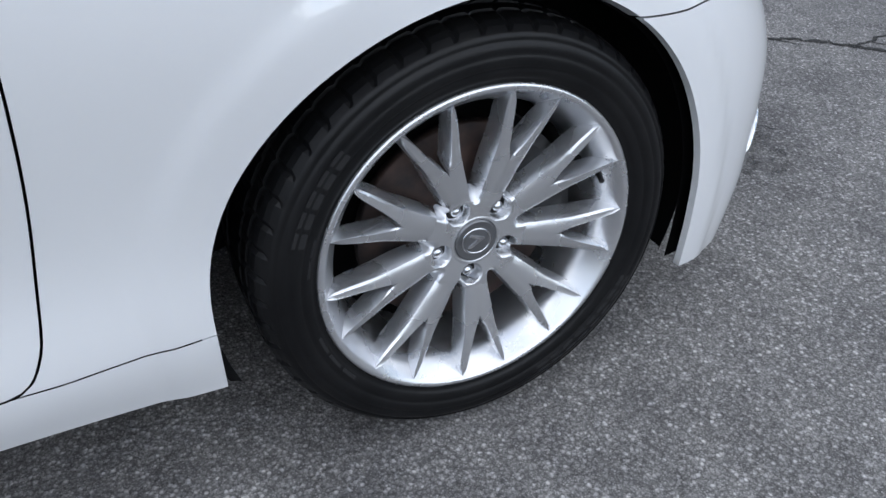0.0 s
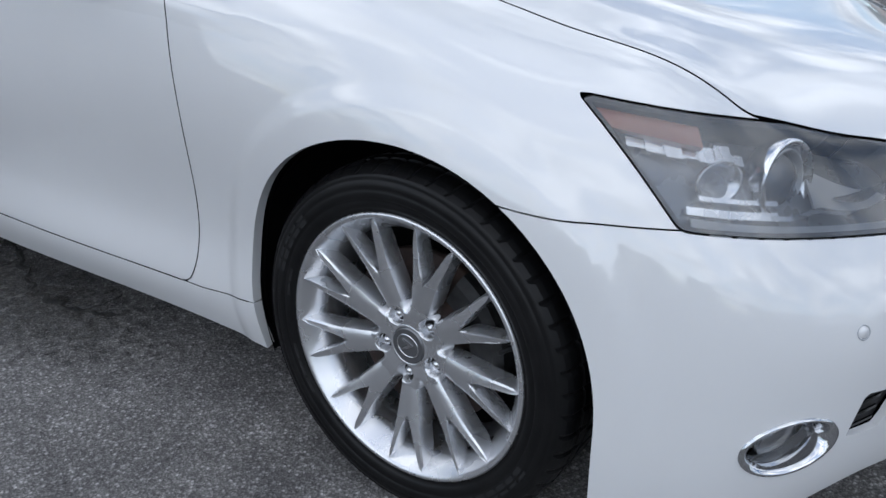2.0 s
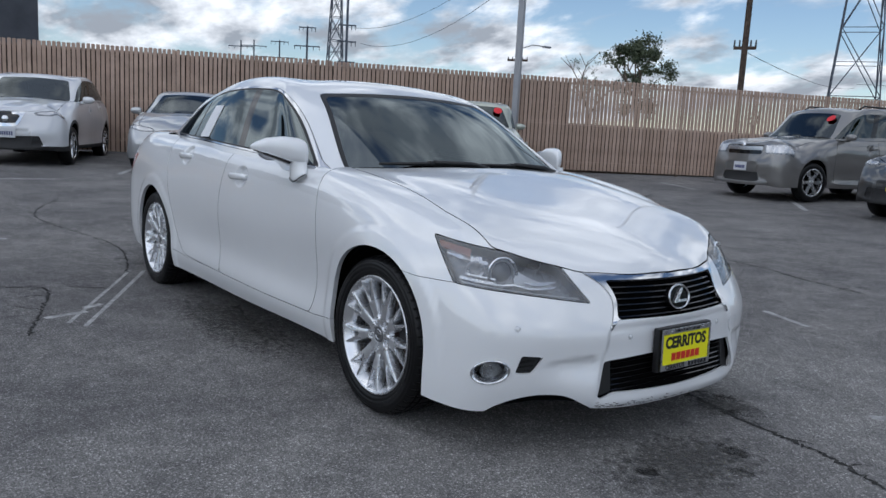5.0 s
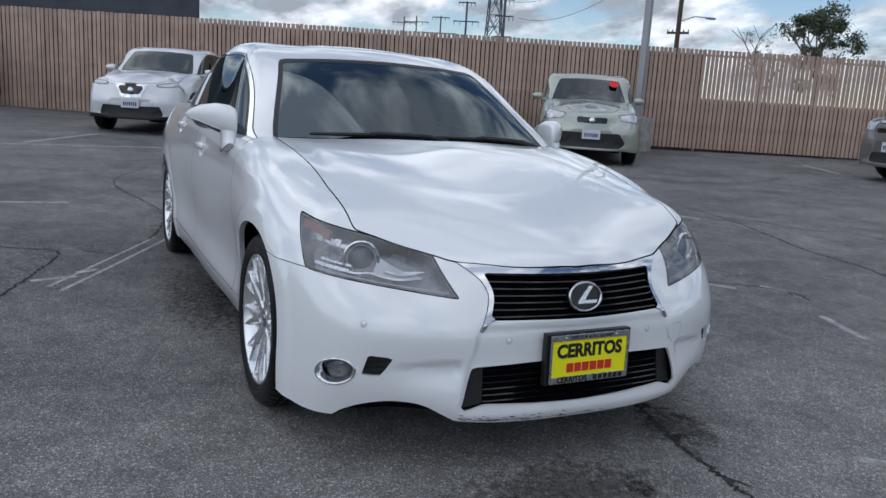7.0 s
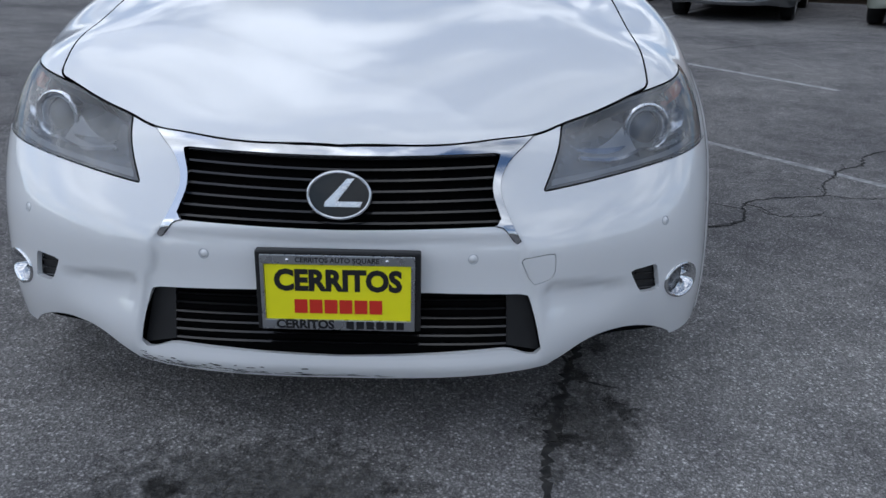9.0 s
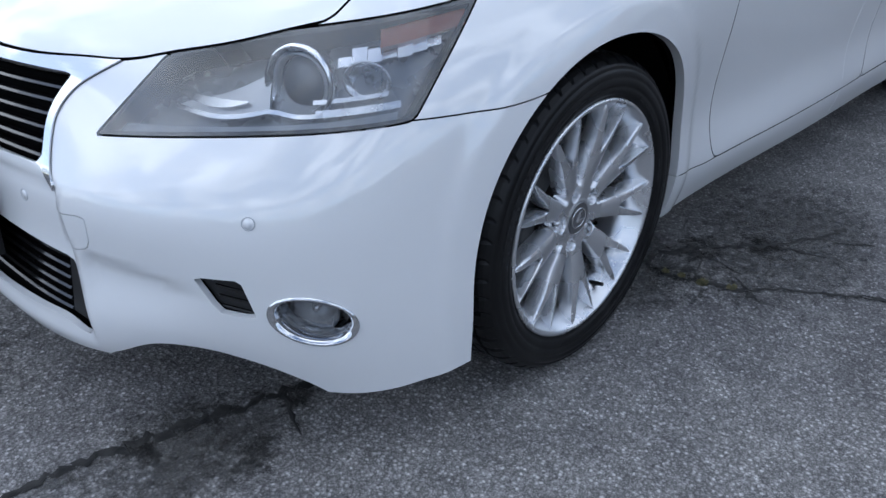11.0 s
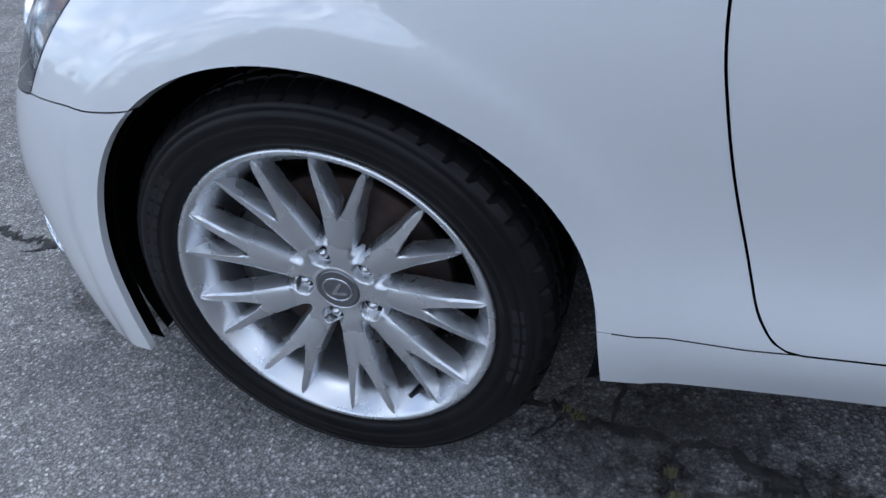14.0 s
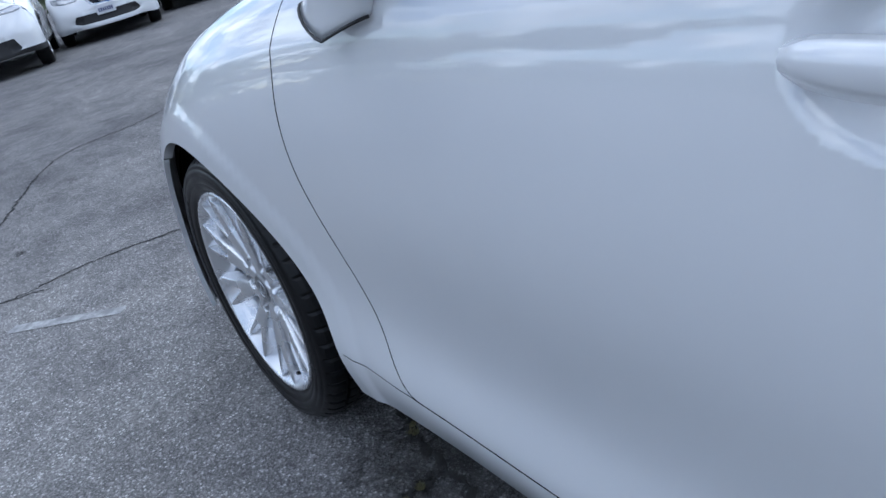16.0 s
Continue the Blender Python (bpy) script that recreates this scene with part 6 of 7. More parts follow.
M_STAIN = stain_material()
# the long patch beside the right sill also paints in the car's soft shade
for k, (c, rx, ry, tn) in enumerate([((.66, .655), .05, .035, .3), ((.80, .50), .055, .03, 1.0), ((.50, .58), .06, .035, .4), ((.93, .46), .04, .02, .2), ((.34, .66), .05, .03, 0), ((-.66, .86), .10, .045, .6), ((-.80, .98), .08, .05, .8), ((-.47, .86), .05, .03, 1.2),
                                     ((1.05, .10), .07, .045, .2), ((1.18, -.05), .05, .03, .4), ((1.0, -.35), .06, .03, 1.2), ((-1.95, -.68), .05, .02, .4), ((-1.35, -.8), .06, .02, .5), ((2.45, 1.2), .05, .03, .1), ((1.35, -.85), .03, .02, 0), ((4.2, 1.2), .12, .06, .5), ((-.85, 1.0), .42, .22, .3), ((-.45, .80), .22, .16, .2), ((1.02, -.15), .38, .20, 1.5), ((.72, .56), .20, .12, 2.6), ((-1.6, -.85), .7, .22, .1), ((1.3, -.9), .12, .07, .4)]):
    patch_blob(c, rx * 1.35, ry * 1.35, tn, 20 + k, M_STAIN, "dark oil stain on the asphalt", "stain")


def moss(pts, seed):
    """Dry moss and weeds that grow out of a crack."""
    rnd = random.Random(seed)
    bm = bmesh.new()
    for x, y, r, n in pts:
        for _ in range(n):
            a, d = rnd.uniform(0, 6.28), r * .8 * rnd.random() ** .5
            px, py = x + d * math.cos(a), y + d * math.sin(a) * .8
            h, w, t = rnd.uniform(.003, .009), rnd.uniform(.0006, .002), rnd.uniform(0, 6.28)
            z = rise(px, py) + .002
            e = rnd.uniform(.2, 1.0) * h
            bm.faces.new([bm.verts.new(q) for q in ((px - w * math.cos(t), py - w * math.sin(t), z), (px + w * math.cos(t), py + w * math.sin(t), z), (px + e * math.cos(t + 1.5), py + e * math.sin(t + 1.5), z + h))])
    return tagged(part("crack_moss", bm, M_MOSS), "yellow-green dry moss in an asphalt crack", "moss", kind="stuff")


moss([(-.475, .86, .012, 160), (-.485, .90, .014, 180), (-.49, .955, .022, 260), (-.52, 1.02, .02, 150), (-.32, .77, .018, 150), (-.30, .757, .012, 90), (-.22, .735, .01, 60)], 3)


def line(a, b, width, name="parking_line"):
    a, b = Vector((*a, 0)), Vector((*b, 0))
    d = (b - a).normalized()
    s = Vector((-d.y, d.x, 0)) * width / 2
    n = max(2, int((b - a).length / .3))
    rnd = random.Random(int(a.x * 100) + 7)
    bm = bmesh.new()
    rows = []
    for i in range(n + 1):
        p = a.lerp(b, i / n)
        row = []
        for k in (1, -1):
            q = p + s * k * rnd.uniform(.85, 1.1)
            row.append(bm.verts.new((q.x, q.y, rise(q.x, q.y) + .0018)))
        rows.append(row)
    for u, v in zip(rows, rows[1:]):
        bm.faces.new((u[0], u[1], v[1], v[0]))
    bmesh.ops.recalc_face_normals(bm, faces=bm.faces)
    return tagged(part(name, bm, M_LINE), "faded white parking line on the asphalt", "parking line", "parking lines", "structure")


for a, b, w in [((-2.83, 1.41), (-1.0, 2.66), .055), ((-6.9, 1.65), (-4.0, 3.4), .08), ((-3.24, -.86), (-1.86, -1.58), .028), ((-3.28, -.95), (-1.95, -1.65), .024), ((-2.10, -1.74), (-2.18, -1.50), .05), ((-2.27, -1.49), (-2.34, -1.38), .05), ((-4.3, 4.13), (-3.4, 4.62), .08),
                ((-4.85, -2.9), (-4.82, -1.54), .07), ((-9.74, -3.4), (-9.8, -.2), .09), ((-10.0, -2.12), (-11.82, -1.05), .10), ((-3.85, 10.0), (-5.3, 12.0), .10), ((-8.4, 12.17), (-6.96, 11.43), .09), ((1.49, 1.37), (1.16, 1.03), .06), ((-1.01, 2.90), (-.82, 2.99), .04), ((-.31, 2.67), (.10, 2.51), .05),
                ((-10.6, .9), (-13.4, 2.3), .09), ((-9.4, 3.2), (-12.0, 4.9), .09)]:
    line(a, b, w)

# ---- other parked cars ----
M_CLAD = bumpy(mat("black_cladding", (0.018, 0.018, 0.019), 0.6), 200, 0.2, 0.001)
M_PLATEWHITE = mat("white_plate", (0.62, 0.63, 0.66), 0.5)
M_PLATEINK = mat("plate_ink", (0.05, 0.06, 0.16), 0.6)
M_FARLAMP = rough_vary(mat("far_lamp", (0.50, 0.51, 0.53), 0.15, 0.6, 1.0), 18, 0.08, 0.3)
M_REDSTICKER = mat("red_sticker", (0.65, 0.02, 0.03), 0.6)
M_FARGLASS = glass("far_car_glass", (0.04, 0.043, 0.046), 0, 1.85, (0.80, 0.88, 0.9))


def simple_wheel(parent, x, y, r, spokes, s):
    """A tyre with a spoked alloy rim; s is the side it faces."""
    m = Matrix.Translation((x, y, r)) @ pose(0, 0, 0, 0, 0, 0 if s > 0 else 180)
    k = r / .33
    w = new("wheel")
    w.parent = parent
    w.matrix_basis = m
    bm = bmesh.new()
    lathe(bm, [(.20 * k, .07), (.225 * k, .095), (.26 * k, .108), (.30 * k, .104), (.322 * k, .088), (.33 * k, .06), (.33 * k, -.06), (.31 * k, -.1), (.2 * k, -.1)], 40)
    bmesh.ops.recalc_face_normals(bm, faces=bm.faces)
    part("tyre", bm, M_TYRE, w)
    bm = bmesh.new()
    lathe(bm, [(.234 * k, .088), (.232 * k, .100), (.222 * k, .098), (.212 * k, .07), (.205 * k, -.02)], 40)
    for i in range(spokes):
        a = 2 * math.pi * i / spokes
        d, t = Vector((math.cos(a), 0, math.sin(a))), Vector((-math.sin(a), 0, math.cos(a)))
        q = []
        for rr, hw, f in ((.03, .020, .080), (.12, .022, .090), (.222, .026, .098)):
            q.append([bm.verts.new(d * rr * k + t * hw * c * k + Vector((0, f + o, 0))) for c, o in ((-1.2, -.03), (-.9, 0), (.9, 0), (1.2, -.03))])
        for u, v in zip(q, q[1:]):
            for j in range(3):
                bm.faces.new((u[j], v[j], v[j + 1], u[j + 1]))
    lathe(bm, [(.0005, .088), (.035 * k, .086), (.05 * k, .075), (.055 * k, .04)], 20)
    bmesh.ops.recalc_face_normals(bm, faces=bm.faces)
    part("rim", bm, M_ALLOY, w)
    # unlit depth behind the rim, painted as a black disc
    turned("brake_shadow", [(.0005, .0), (.205 * k, .0)], Matrix.Identity(4), M_VOID, w, "", 24)
    return w


BOX_LAMP = [(.30, .775), (.05, .765), (-.19, .705), (-.17, .63), (.05, .605), (.26, .635)]
SLIM_LAMP = [(.37, .765), (.12, .745), (-.10, .712), (-.20, .675), (-.17, .650), (.02, .650), (.28, .69)]
BLOCK_LAMP = [(.29, .740), (.05, .742), (-.205, .735), (-.205, .595), (.05, .598), (.27, .61)]
V_GRILLE = [(-.2, .692), (0, .692), (.31, .688), (.18, .525), (0, .518), (-.2, .518)]
SLOT_GRILLE = [(-.2, .655), (0, .655), (.25, .66), (.28, .625), (.25, .59), (0, .585), (-.2, .585)]
TOP_GRILLE = [(-.2, .705), (0, .705), (.42, .70), (.42, .668), (0, .665), (-.2, .665)]
MID_BAR = [(-.2, .665), (0, .665), (.42, .668), (.42, .630), (0, .627), (-.2, .627)]
FOOT_GRILLE = [(-.2, .627), (0, .627), (.42, .630), (.40, .588), (0, .585), (-.2, .585)]
M_GALVGREY = rough_vary(mat("grey_bumper_trim", (0.20, 0.20, 0.20), 0.5), 20, 0.4, 0.6)
WIDE_GRILLE = [(-.2, .66), (0, .66), (.36, .67), (.30, .60), (0, .585), (-.2, .585)]
LOW_WIDE = [(-.2, .42), (0, .42), (.52, .43), (.58, .33), (.45, .28), (0, .27), (-.2, .27)]
LOW_DEEP = [(-.2, .47), (0, .47), (.50, .48), (.62, .37), (.50, .26), (0, .25), (-.2, .25)]
LOW_SMALL = [(-.2, .40), (0, .40), (.40, .40), (.46, .31), (.36, .27), (0, .265), (-.2, .265)]


def squared(sections, k):
    """The same feature lines with a blunter nose: corners pushed forward, the hood's front edge carried out."""
    push = (0, .02, .07, .13, .06)
    rows = (0, 0, 0, .01, .03, .07, .12, .10, .0)
    return [[(x + k * ((push[i] if i < 5 else 0) + (rows[j] if i < 4 else 0)), y, z) for j, (x, y, z) in enumerate(sec)] for i, sec in enumerate(sections)]


def squared_cabin(lines, k):
    """A fuller roof: the rails stand further out and higher."""
    return [[(x, y * (1 + (.0, .05, .12, .16, 0)[j] * k), z + (0, .0, .03, .018, 0)[j] * k) for j, (x, y, z) in enumerate(sec)] for sec in lines]


def parked_car(label, paint, m, wb=2.7, lf=.88, ro=.95, W=1.82, H=1.47, hood=.70, cowl=1.0, belt=.97, foot=.20, r=.33, screen=(-.475, -1.20), tail=(-2.7, -3.28), upright=0.0,
               lamp=SLIM_LAMP, grille=WIDE_GRILLE, low=LOW_SMALL, clad=False, spokes=5, plate="white", sticker=0, rack=False, bright=False, group="parked cars", category="car", name="parked_car", fogs=False, bands=(), boxy=0.0):
    """A parked car: the sedan's feature lines, stretched to other lengths, heights and rooflines, with its own lamps and grille."""
    car = thing(name, label, category, group, m=m)
    zk, zv = [.16, .325, .675, .97, 1.10], [foot, r, hood, cowl, cowl + .10 * (H - .95) / .5]
    xk, xv = [-3.96, -2.85, 0, .86], [-wb - ro, -wb, 0, lf]
    ws = W / 1.84

    def body_warp(p):
        q = p.copy()
        flank = np.clip((.58 - p[:, 0]) / .25, 0, 1) * np.clip((p[:, 1] - .5) / .22, 0, 1)
        side_z = np.interp(p[:, 2], [.16, .325, .72, .97, 1.10], [foot, r, r + .395 * r / .325 + .015, cowl, zv[4]])
        q[:, 0], q[:, 1] = np.interp(p[:, 0], xk, xv), p[:, 1] * ws
        q[:, 2] = np.interp(p[:, 2], zk, zv) * (1 - flank) + side_z * flank
        return q

    def cab_warp(p):
        q = p.copy()
        up = np.clip((p[:, 2] - .95) / .5, 0, 1)
        q[:, 0] = np.interp(p[:, 0], [-3.28, -2.70, -1.20, -.475], [tail[1], tail[0], screen[1], screen[0]])
        q[:, 1] = p[:, 1] * ws * (1 + upright * up)
        q[:, 2] = np.interp(p[:, 2], [.94, 1.05, 1.45], [belt, belt + .10 * (H - belt) / .5 + .0, H])
        return q

    S = Skin(squared(SECTIONS, boxy), U_BODY, V_BODY, shape=body_shape)
    S.warp = body_warp
    ps = S.grid(spaced(U_BODY, .05), spaced(V_BODY, .034))
    for x0 in (FRONT_AXLE, REAR_AXLE):
        _, ps = S.cut(ps, lambda p: np.where(p[:, 1] > 0.5, arch_distance(p, x0), 1.0))
    _, ps = S.cut(ps, lambda p: np.where((p[:, 2] > .85) & (p[:, 0] < -.5) & (p[:, 0] > -3.2), np.maximum(p[:, 1] - .80, np.maximum(p[:, 0] + .56, -3.05 - p[:, 0])), 1.0))
    inner = list(ps)
    lam, ps = S.cut(ps, lambda p: np.where((p[:, 0] > .12) & (p[:, 1] > .3), sd_poly(lamp, slant(p), p[:, 2]), 1.0))
    gri, ps = S.cut(ps, lambda p: np.where(p[:, 0] > .4, sd_poly(grille, p[:, 1], p[:, 2]), 1.0))
    lowp, ps = S.cut(ps, lambda p: np.where(p[:, 0] > .4, sd_poly(low, p[:, 1], p[:, 2]), 1.0))
    for nm, outline, material, lift in bands:
        bd, ps = S.cut(ps, lambda p: np.where(p[:, 0] > .35, sd_poly(outline, p[:, 1], p[:, 2]), 1.0))
        S.panel(nm, bd, material, car, "", .02, lift=lift)
    if clad:
        cl, ps = S.cut(ps, lambda p: np.minimum(p[:, 2] - .315, np.where(p[:, 1] > .6, np.minimum(arch_distance(p, 0), arch_distance(p, -2.85)) - .045, 1.0)))
        S.panel("cladding", cl, M_CLAD, car, "black plastic cladding", .01)
    hd, ps = S.cut(ps, lambda p: np.where(p[:, 2] > 0.6, sd_poly(HOOD, p[:, 0], p[:, 1]), 1.0))
    _, ps = S.cut(ps, lambda p: np.where(p[:, 2] > 0.6, sd_poly(HOOD, p[:, 0], p[:, 1]) - .008, 1.0))
    d1, ps = S.cut(ps, lambda p: np.where(p[:, 1] > .75, sd_poly(FRONT_DOOR, p[:, 0], p[:, 2]) + .004, 1.0))
    _, ps = S.cut(ps, lambda p: np.where(p[:, 1] > .75, sd_poly(FRONT_DOOR, p[:, 0], p[:, 2]) - .004, 1.0))
    d2, ps = S.cut(ps, lambda p: np.where(p[:, 1] > .70, sd_poly(REAR_DOOR, p[:, 0], p[:, 2]) + .004, 1.0))
    _, ps = S.cut(ps, lambda p: np.where(p[:, 1] > .70, sd_poly(REAR_DOOR, p[:, 0], p[:, 2]) - .004, 1.0))
    S.panel("body", ps, paint, car, "", .015)
    S.panel("hood", hd, paint, car, "", .015)
    # the same added black lining, painting the dark behind panel gaps
    S.panel("inner_shell", inner, M_VOID, car, "", 0, lift=-.03)
    S.panel("lower_intake", lowp, M_CLAD, car, "black lower intake", .015, lift=-.012)
    S.panel("grille", gri, M_GLOSSBLACK, car, "dark grille", .015, lift=-.008)
    if bright:
        _, edge = S.cut(gri, lambda p: sd_poly(grille, p[:, 1], p[:, 2]) + .036)
        edge, _ = S.cut(edge, lambda p: np.where(p[:, 1] > .12, -1.0, p[:, 2] - max(b for a, b in grille) + .05))
        S.panel("grille_trim", edge, M_CHROME, car, "chrome grille trim", .012, lift=.006)
    for sd in ("left", "right"):
        S.panel("front_door", d1, paint, car, "", .015, sd)
        S.panel("rear_door", d2, paint, car, "", .015, sd)
        hl = S.panel("headlamp", lam, M_FARLAMP, car, "clear headlamp", .01, sd, .002)
        _, edge = S.cut(lam, lambda p: sd_poly(lamp, slant(p), p[:, 2]) + .014)
        S.panel("lamp_edge", edge, M_LAMPGREY, hl, "", .004, sd, .004)
    C = Skin(squared_cabin(CABIN, boxy), U_CABIN, V_CABIN)
    C.warp = cab_warp
    cs = C.grid(spaced(U_CABIN, .06), spaced(V_CABIN, .05))
    scr, cs = C.cut(cs, lambda p: np.where(on_screen(p), sd_poly(SCREEN, p[:, 1], p[:, 2]), 1.0))
    sg = lambda p: np.where(p[:, 1] > .56, sd_poly(GLASS_LINE, p[:, 0], p[:, 2]), 1.0)
    dl, cs = C.cut(cs, sg)
    bk, cs = C.cut(cs, lambda p: np.where((p[:, 0] < -2.6) & (p[:, 1] < .58), sd_poly(BACKLIGHT, p[:, 1], p[:, 2]), 1.0))
    po, dl = C.cut(dl, lambda p: lean(p, -1.553, 1.0, -1.634, 1.36, .045))
    qo, dl = C.cut(dl, lambda p: lean(p, -2.352, 1.04, -2.335, 1.31, .03))
    g1, rest = C.cut(dl, lambda p: -1.59 - p[:, 0])
    g2, g3 = C.cut(rest, lambda p: -2.345 - p[:, 0])
    C.panel("roof", cs, paint, car, "", .015)
    C.panel("windshield", scr, M_FARGLASS, car, "", 0)
    C.panel("rear_screen", bk, M_FARGLASS, car, "", 0)
    for sd in ("left", "right"):
        C.panel("door_post", po, M_GLOSSBLACK, car, "", .006, sd)
        C.panel("quarter_post", qo, M_GLOSSBLACK, car, "", .006, sd)
        for nm, g in (("front_window", g1), ("rear_window", g2), ("quarter_window", g3)):
            C.panel(nm, g, M_FARGLASS, car, "", 0, sd)
    for x in (0, -wb):
        for s in (1, -1):
            simple_wheel(car, x, s * (W / 2 - .125), r, spokes, s)
            bm = bmesh.new()
            rows = []
            for i in range(17):
                a = radians(-5 + 190 * i / 16)
                rows.append([bm.verts.new((x + .385 * r / .325 * 1.0 * math.cos(a), s * y, r + .385 * r / .325 * math.sin(a) * .98)) for y in (W / 2 - .04, .5)] + [bm.verts.new((x, s * .5, r))])
            for u, v in zip(rows, rows[1:]):
                for j in range(2):
                    bm.faces.new((u[j], v[j], v[j + 1], u[j + 1]))
            part("arch_liner", bm, M_VOID, car)
    # mirrors
    mz, mx = belt + .06, screen[0] - .33
    for s in (1, -1):
        bm = bmesh.new()
        rows = []
        for t, k in ((0, .6), (.1, .95), (.5, 1.0), (.85, .75), (1, .25)):
            rows.append([bm.verts.new((mx + .06 * k * math.cos(a), s * (W / 2 - .03 + .20 * t), mz + .065 * k * math.sin(a))) for a in [2 * math.pi * i / 12 for i in range(12)]])
        for u, v in zip(rows, rows[1:]):
            for j in range(12):
                bm.faces.new((u[j], v[j], v[(j + 1) % 12], u[(j + 1) % 12])).smooth = True
        bm.faces.new(rows[0]), bm.faces.new(rows[-1])
        box(bm, (mx, s * (W / 2 - .04), mz - .05), (.07, .09, .05), .01)
        bmesh.ops.recalc_face_normals(bm, faces=bm.faces)
        part("door_mirror", bm, paint, car)
        for hx, hz in ((-1.50, .868), (-2.37, .93)):
            q = body_warp(np.array([[hx, .893, hz]]))[0]
            bm = bmesh.new()
            box(bm, (q[0], s * (q[1] + .012), q[2]), (.17, .03, .03), .008)
            part("door_handle", bm, paint, car)
    # badge, plate and lower details
    zmid = sum(b for a, b in grille) / len(grille)
    q = body_warp(S.at(S.find(0, zmid, near=lambda p: p[:, 0] > .5)[None]))[0]
    turned("badge", [(.0005, .006), (.045, .005), (.05, .0)], axis_frame((q[0] + .008, 0, q[2]), (1, 0, .15)), M_CHROME, car, "", 24)
    zp = .455
    q = body_warp(S.at(S.find(0, zp, near=lambda p: p[:, 0] > .5)[None]))[0]
    px = q[0] + .018
    pm = pose(px, 0, q[2], 90, 0, 90)
    bm = bmesh.new()
    box(bm, (0, 0, 0), (.31, .16, .012), .003)
    bmesh.ops.transform(bm, matrix=pm, verts=bm.verts)
    pl = part("number_plate", bm, M_PLATEWHITE if plate == "white" else M_YELLOW, car, "white number plate" if plate == "white" else "yellow dealer plate")
    if plate == "white":
        for k in range(7):
            bm = bmesh.new()
            box(bm, (-.105 + k * .035, -.01, .008), (.022, .062, .003))
            bmesh.ops.transform(bm, matrix=pm, verts=bm.verts)
            part("plate_bar", bm, M_PLATEINK, pl)
    else:
        text_mesh("CERRITOS", .058, M_INK, pl, pm @ pose(0, .025, .0065), wide=.95, bold=.001)
        bm = bmesh.new()
        box(bm, (0, -.03, .0075), (.18, .032, .002))
        bmesh.ops.transform(bm, matrix=pm, verts=bm.verts)
        part("red_word_block", bm, M_RED, pl)
    if fogs:
        for s in (1, -1):
            q = body_warp(np.array([[.60, .70, .40]]))[0]
            turned("fog_lamp", [(.0005, -.01), (.045, -.01), (.05, .012), (.072, .014), (.085, -.01)], axis_frame((q[0] + .02, s * q[1], q[2]), (.9, .35 * s, 0)), M_LAMPGREY, car, "", 24)
    if sticker:
        q = cab_warp(np.array([[-1.0, .46 * sticker, 1.235]]))[0]
        bm = bmesh.new()
        bmesh.ops.create_circle(bm, cap_ends=True, segments=20, radius=.085)
        d = (cab_warp(np.array([[-1.1, 0, 1.35]]))[0] - cab_warp(np.array([[-.6, 0, 1.05]]))[0])
        nn = Vector((d[2], 0, -d[0])).normalized()
        bmesh.ops.transform(bm, matrix=Matrix.Translation((q[0] + .075, q[1], q[2] + .05)) @ nn.to_track_quat("Z", "Y").to_matrix().to_4x4(), verts=bm.verts)
        part("windshield_sticker", bm, M_REDSTICKER, car, "round red sticker")
    if rack:
        for s in (1, -1):
            bm = bmesh.new()
            y = s * (.60 * ws * (1 + upright * .85))
            tube(bm, [(screen[1] - .3, y, H - .03), (screen[1] - .42, y, H + .035), (tail[0] + .35, y, H + .03), (tail[0] + .22, y, H - .04)], .018, 8)
            part("roof_rail", bm, M_CLAD, car)
    # seats and dash show dark through the glass
    for x in (-1.45, -2.3):
        xx = float(np.interp(x, [-3.28, -2.70, -1.20, -.475], [tail[1], tail[0], screen[1], screen[0]]))
        for y in (.36, -.36):
            bm = bmesh.new()
            box(bm, (xx, y, belt - .02), (.14, .46, .46), .05)
            box(bm, (xx - .02, y, belt + .27), (.10, .25, .15), .04)
            part("seat", bm, M_SEAT, car)
    bm = bmesh.new()
    box(bm, (screen[0] - .25, 0, belt - .03), (.5, W * .72, .12), .03)
    box(bm, (-wb / 2, 0, foot + .12), (wb - .75, W * .82, .06), 0)
    box(bm, (lf * .4, 0, foot + .1), (lf * .7, W * .6, .06), 0)
    part("dashboard_and_floor", bm, M_PLASTIC, car)
    return car


def row_pose(x, y, heading):
    return pose(x, y, rise(x, y), 0, 0, heading)


P_WHITE = car_paint("plain_white_paint", (0.74, 0.75, 0.76), 0.0, 0.35)
P_PALE = car_paint("pale_silver_paint", (0.62, 0.63, 0.65), 0.15, 0.35)
P_SILVER = car_paint("silver_paint", (0.42, 0.43, 0.44), 0.5, 0.35)
P_PEWTER = car_paint("pewter_paint", (0.165, 0.16, 0.154), 0.3, 0.38)
P_GUN = car_paint("gunmetal_paint", (0.045, 0.047, 0.05), 0.25, 0.35)
P_BLACK = car_paint("black_paint", (0.012, 0.011, 0.014), 0.0, 0.2)
P_SAGE = car_paint("pale_sage_paint", (0.36, 0.385, 0.33), 0.35, 0.38)
SUV = dict(boxy=.5, H=1.64, hood=.86, cowl=1.10, belt=1.08, foot=.24, screen=(-.42, -1.02), tail=(-3.05, -3.42), upright=.10, category="suv")
parked_car("pale silver compact crossover with black lower cladding", P_PALE, row_pose(-12.6, -.2, -25), **{**SUV, "H": 1.60, "wb": 2.62, "lf": .82, "ro": .84, "W": 1.76, "tail": (-2.80, -3.28), "lamp": SLIM_LAMP, "grille": V_GRILLE, "low": LOW_WIDE, "clad": True, "bright": True, "name": "silver_crossover", "category": "crossover"})
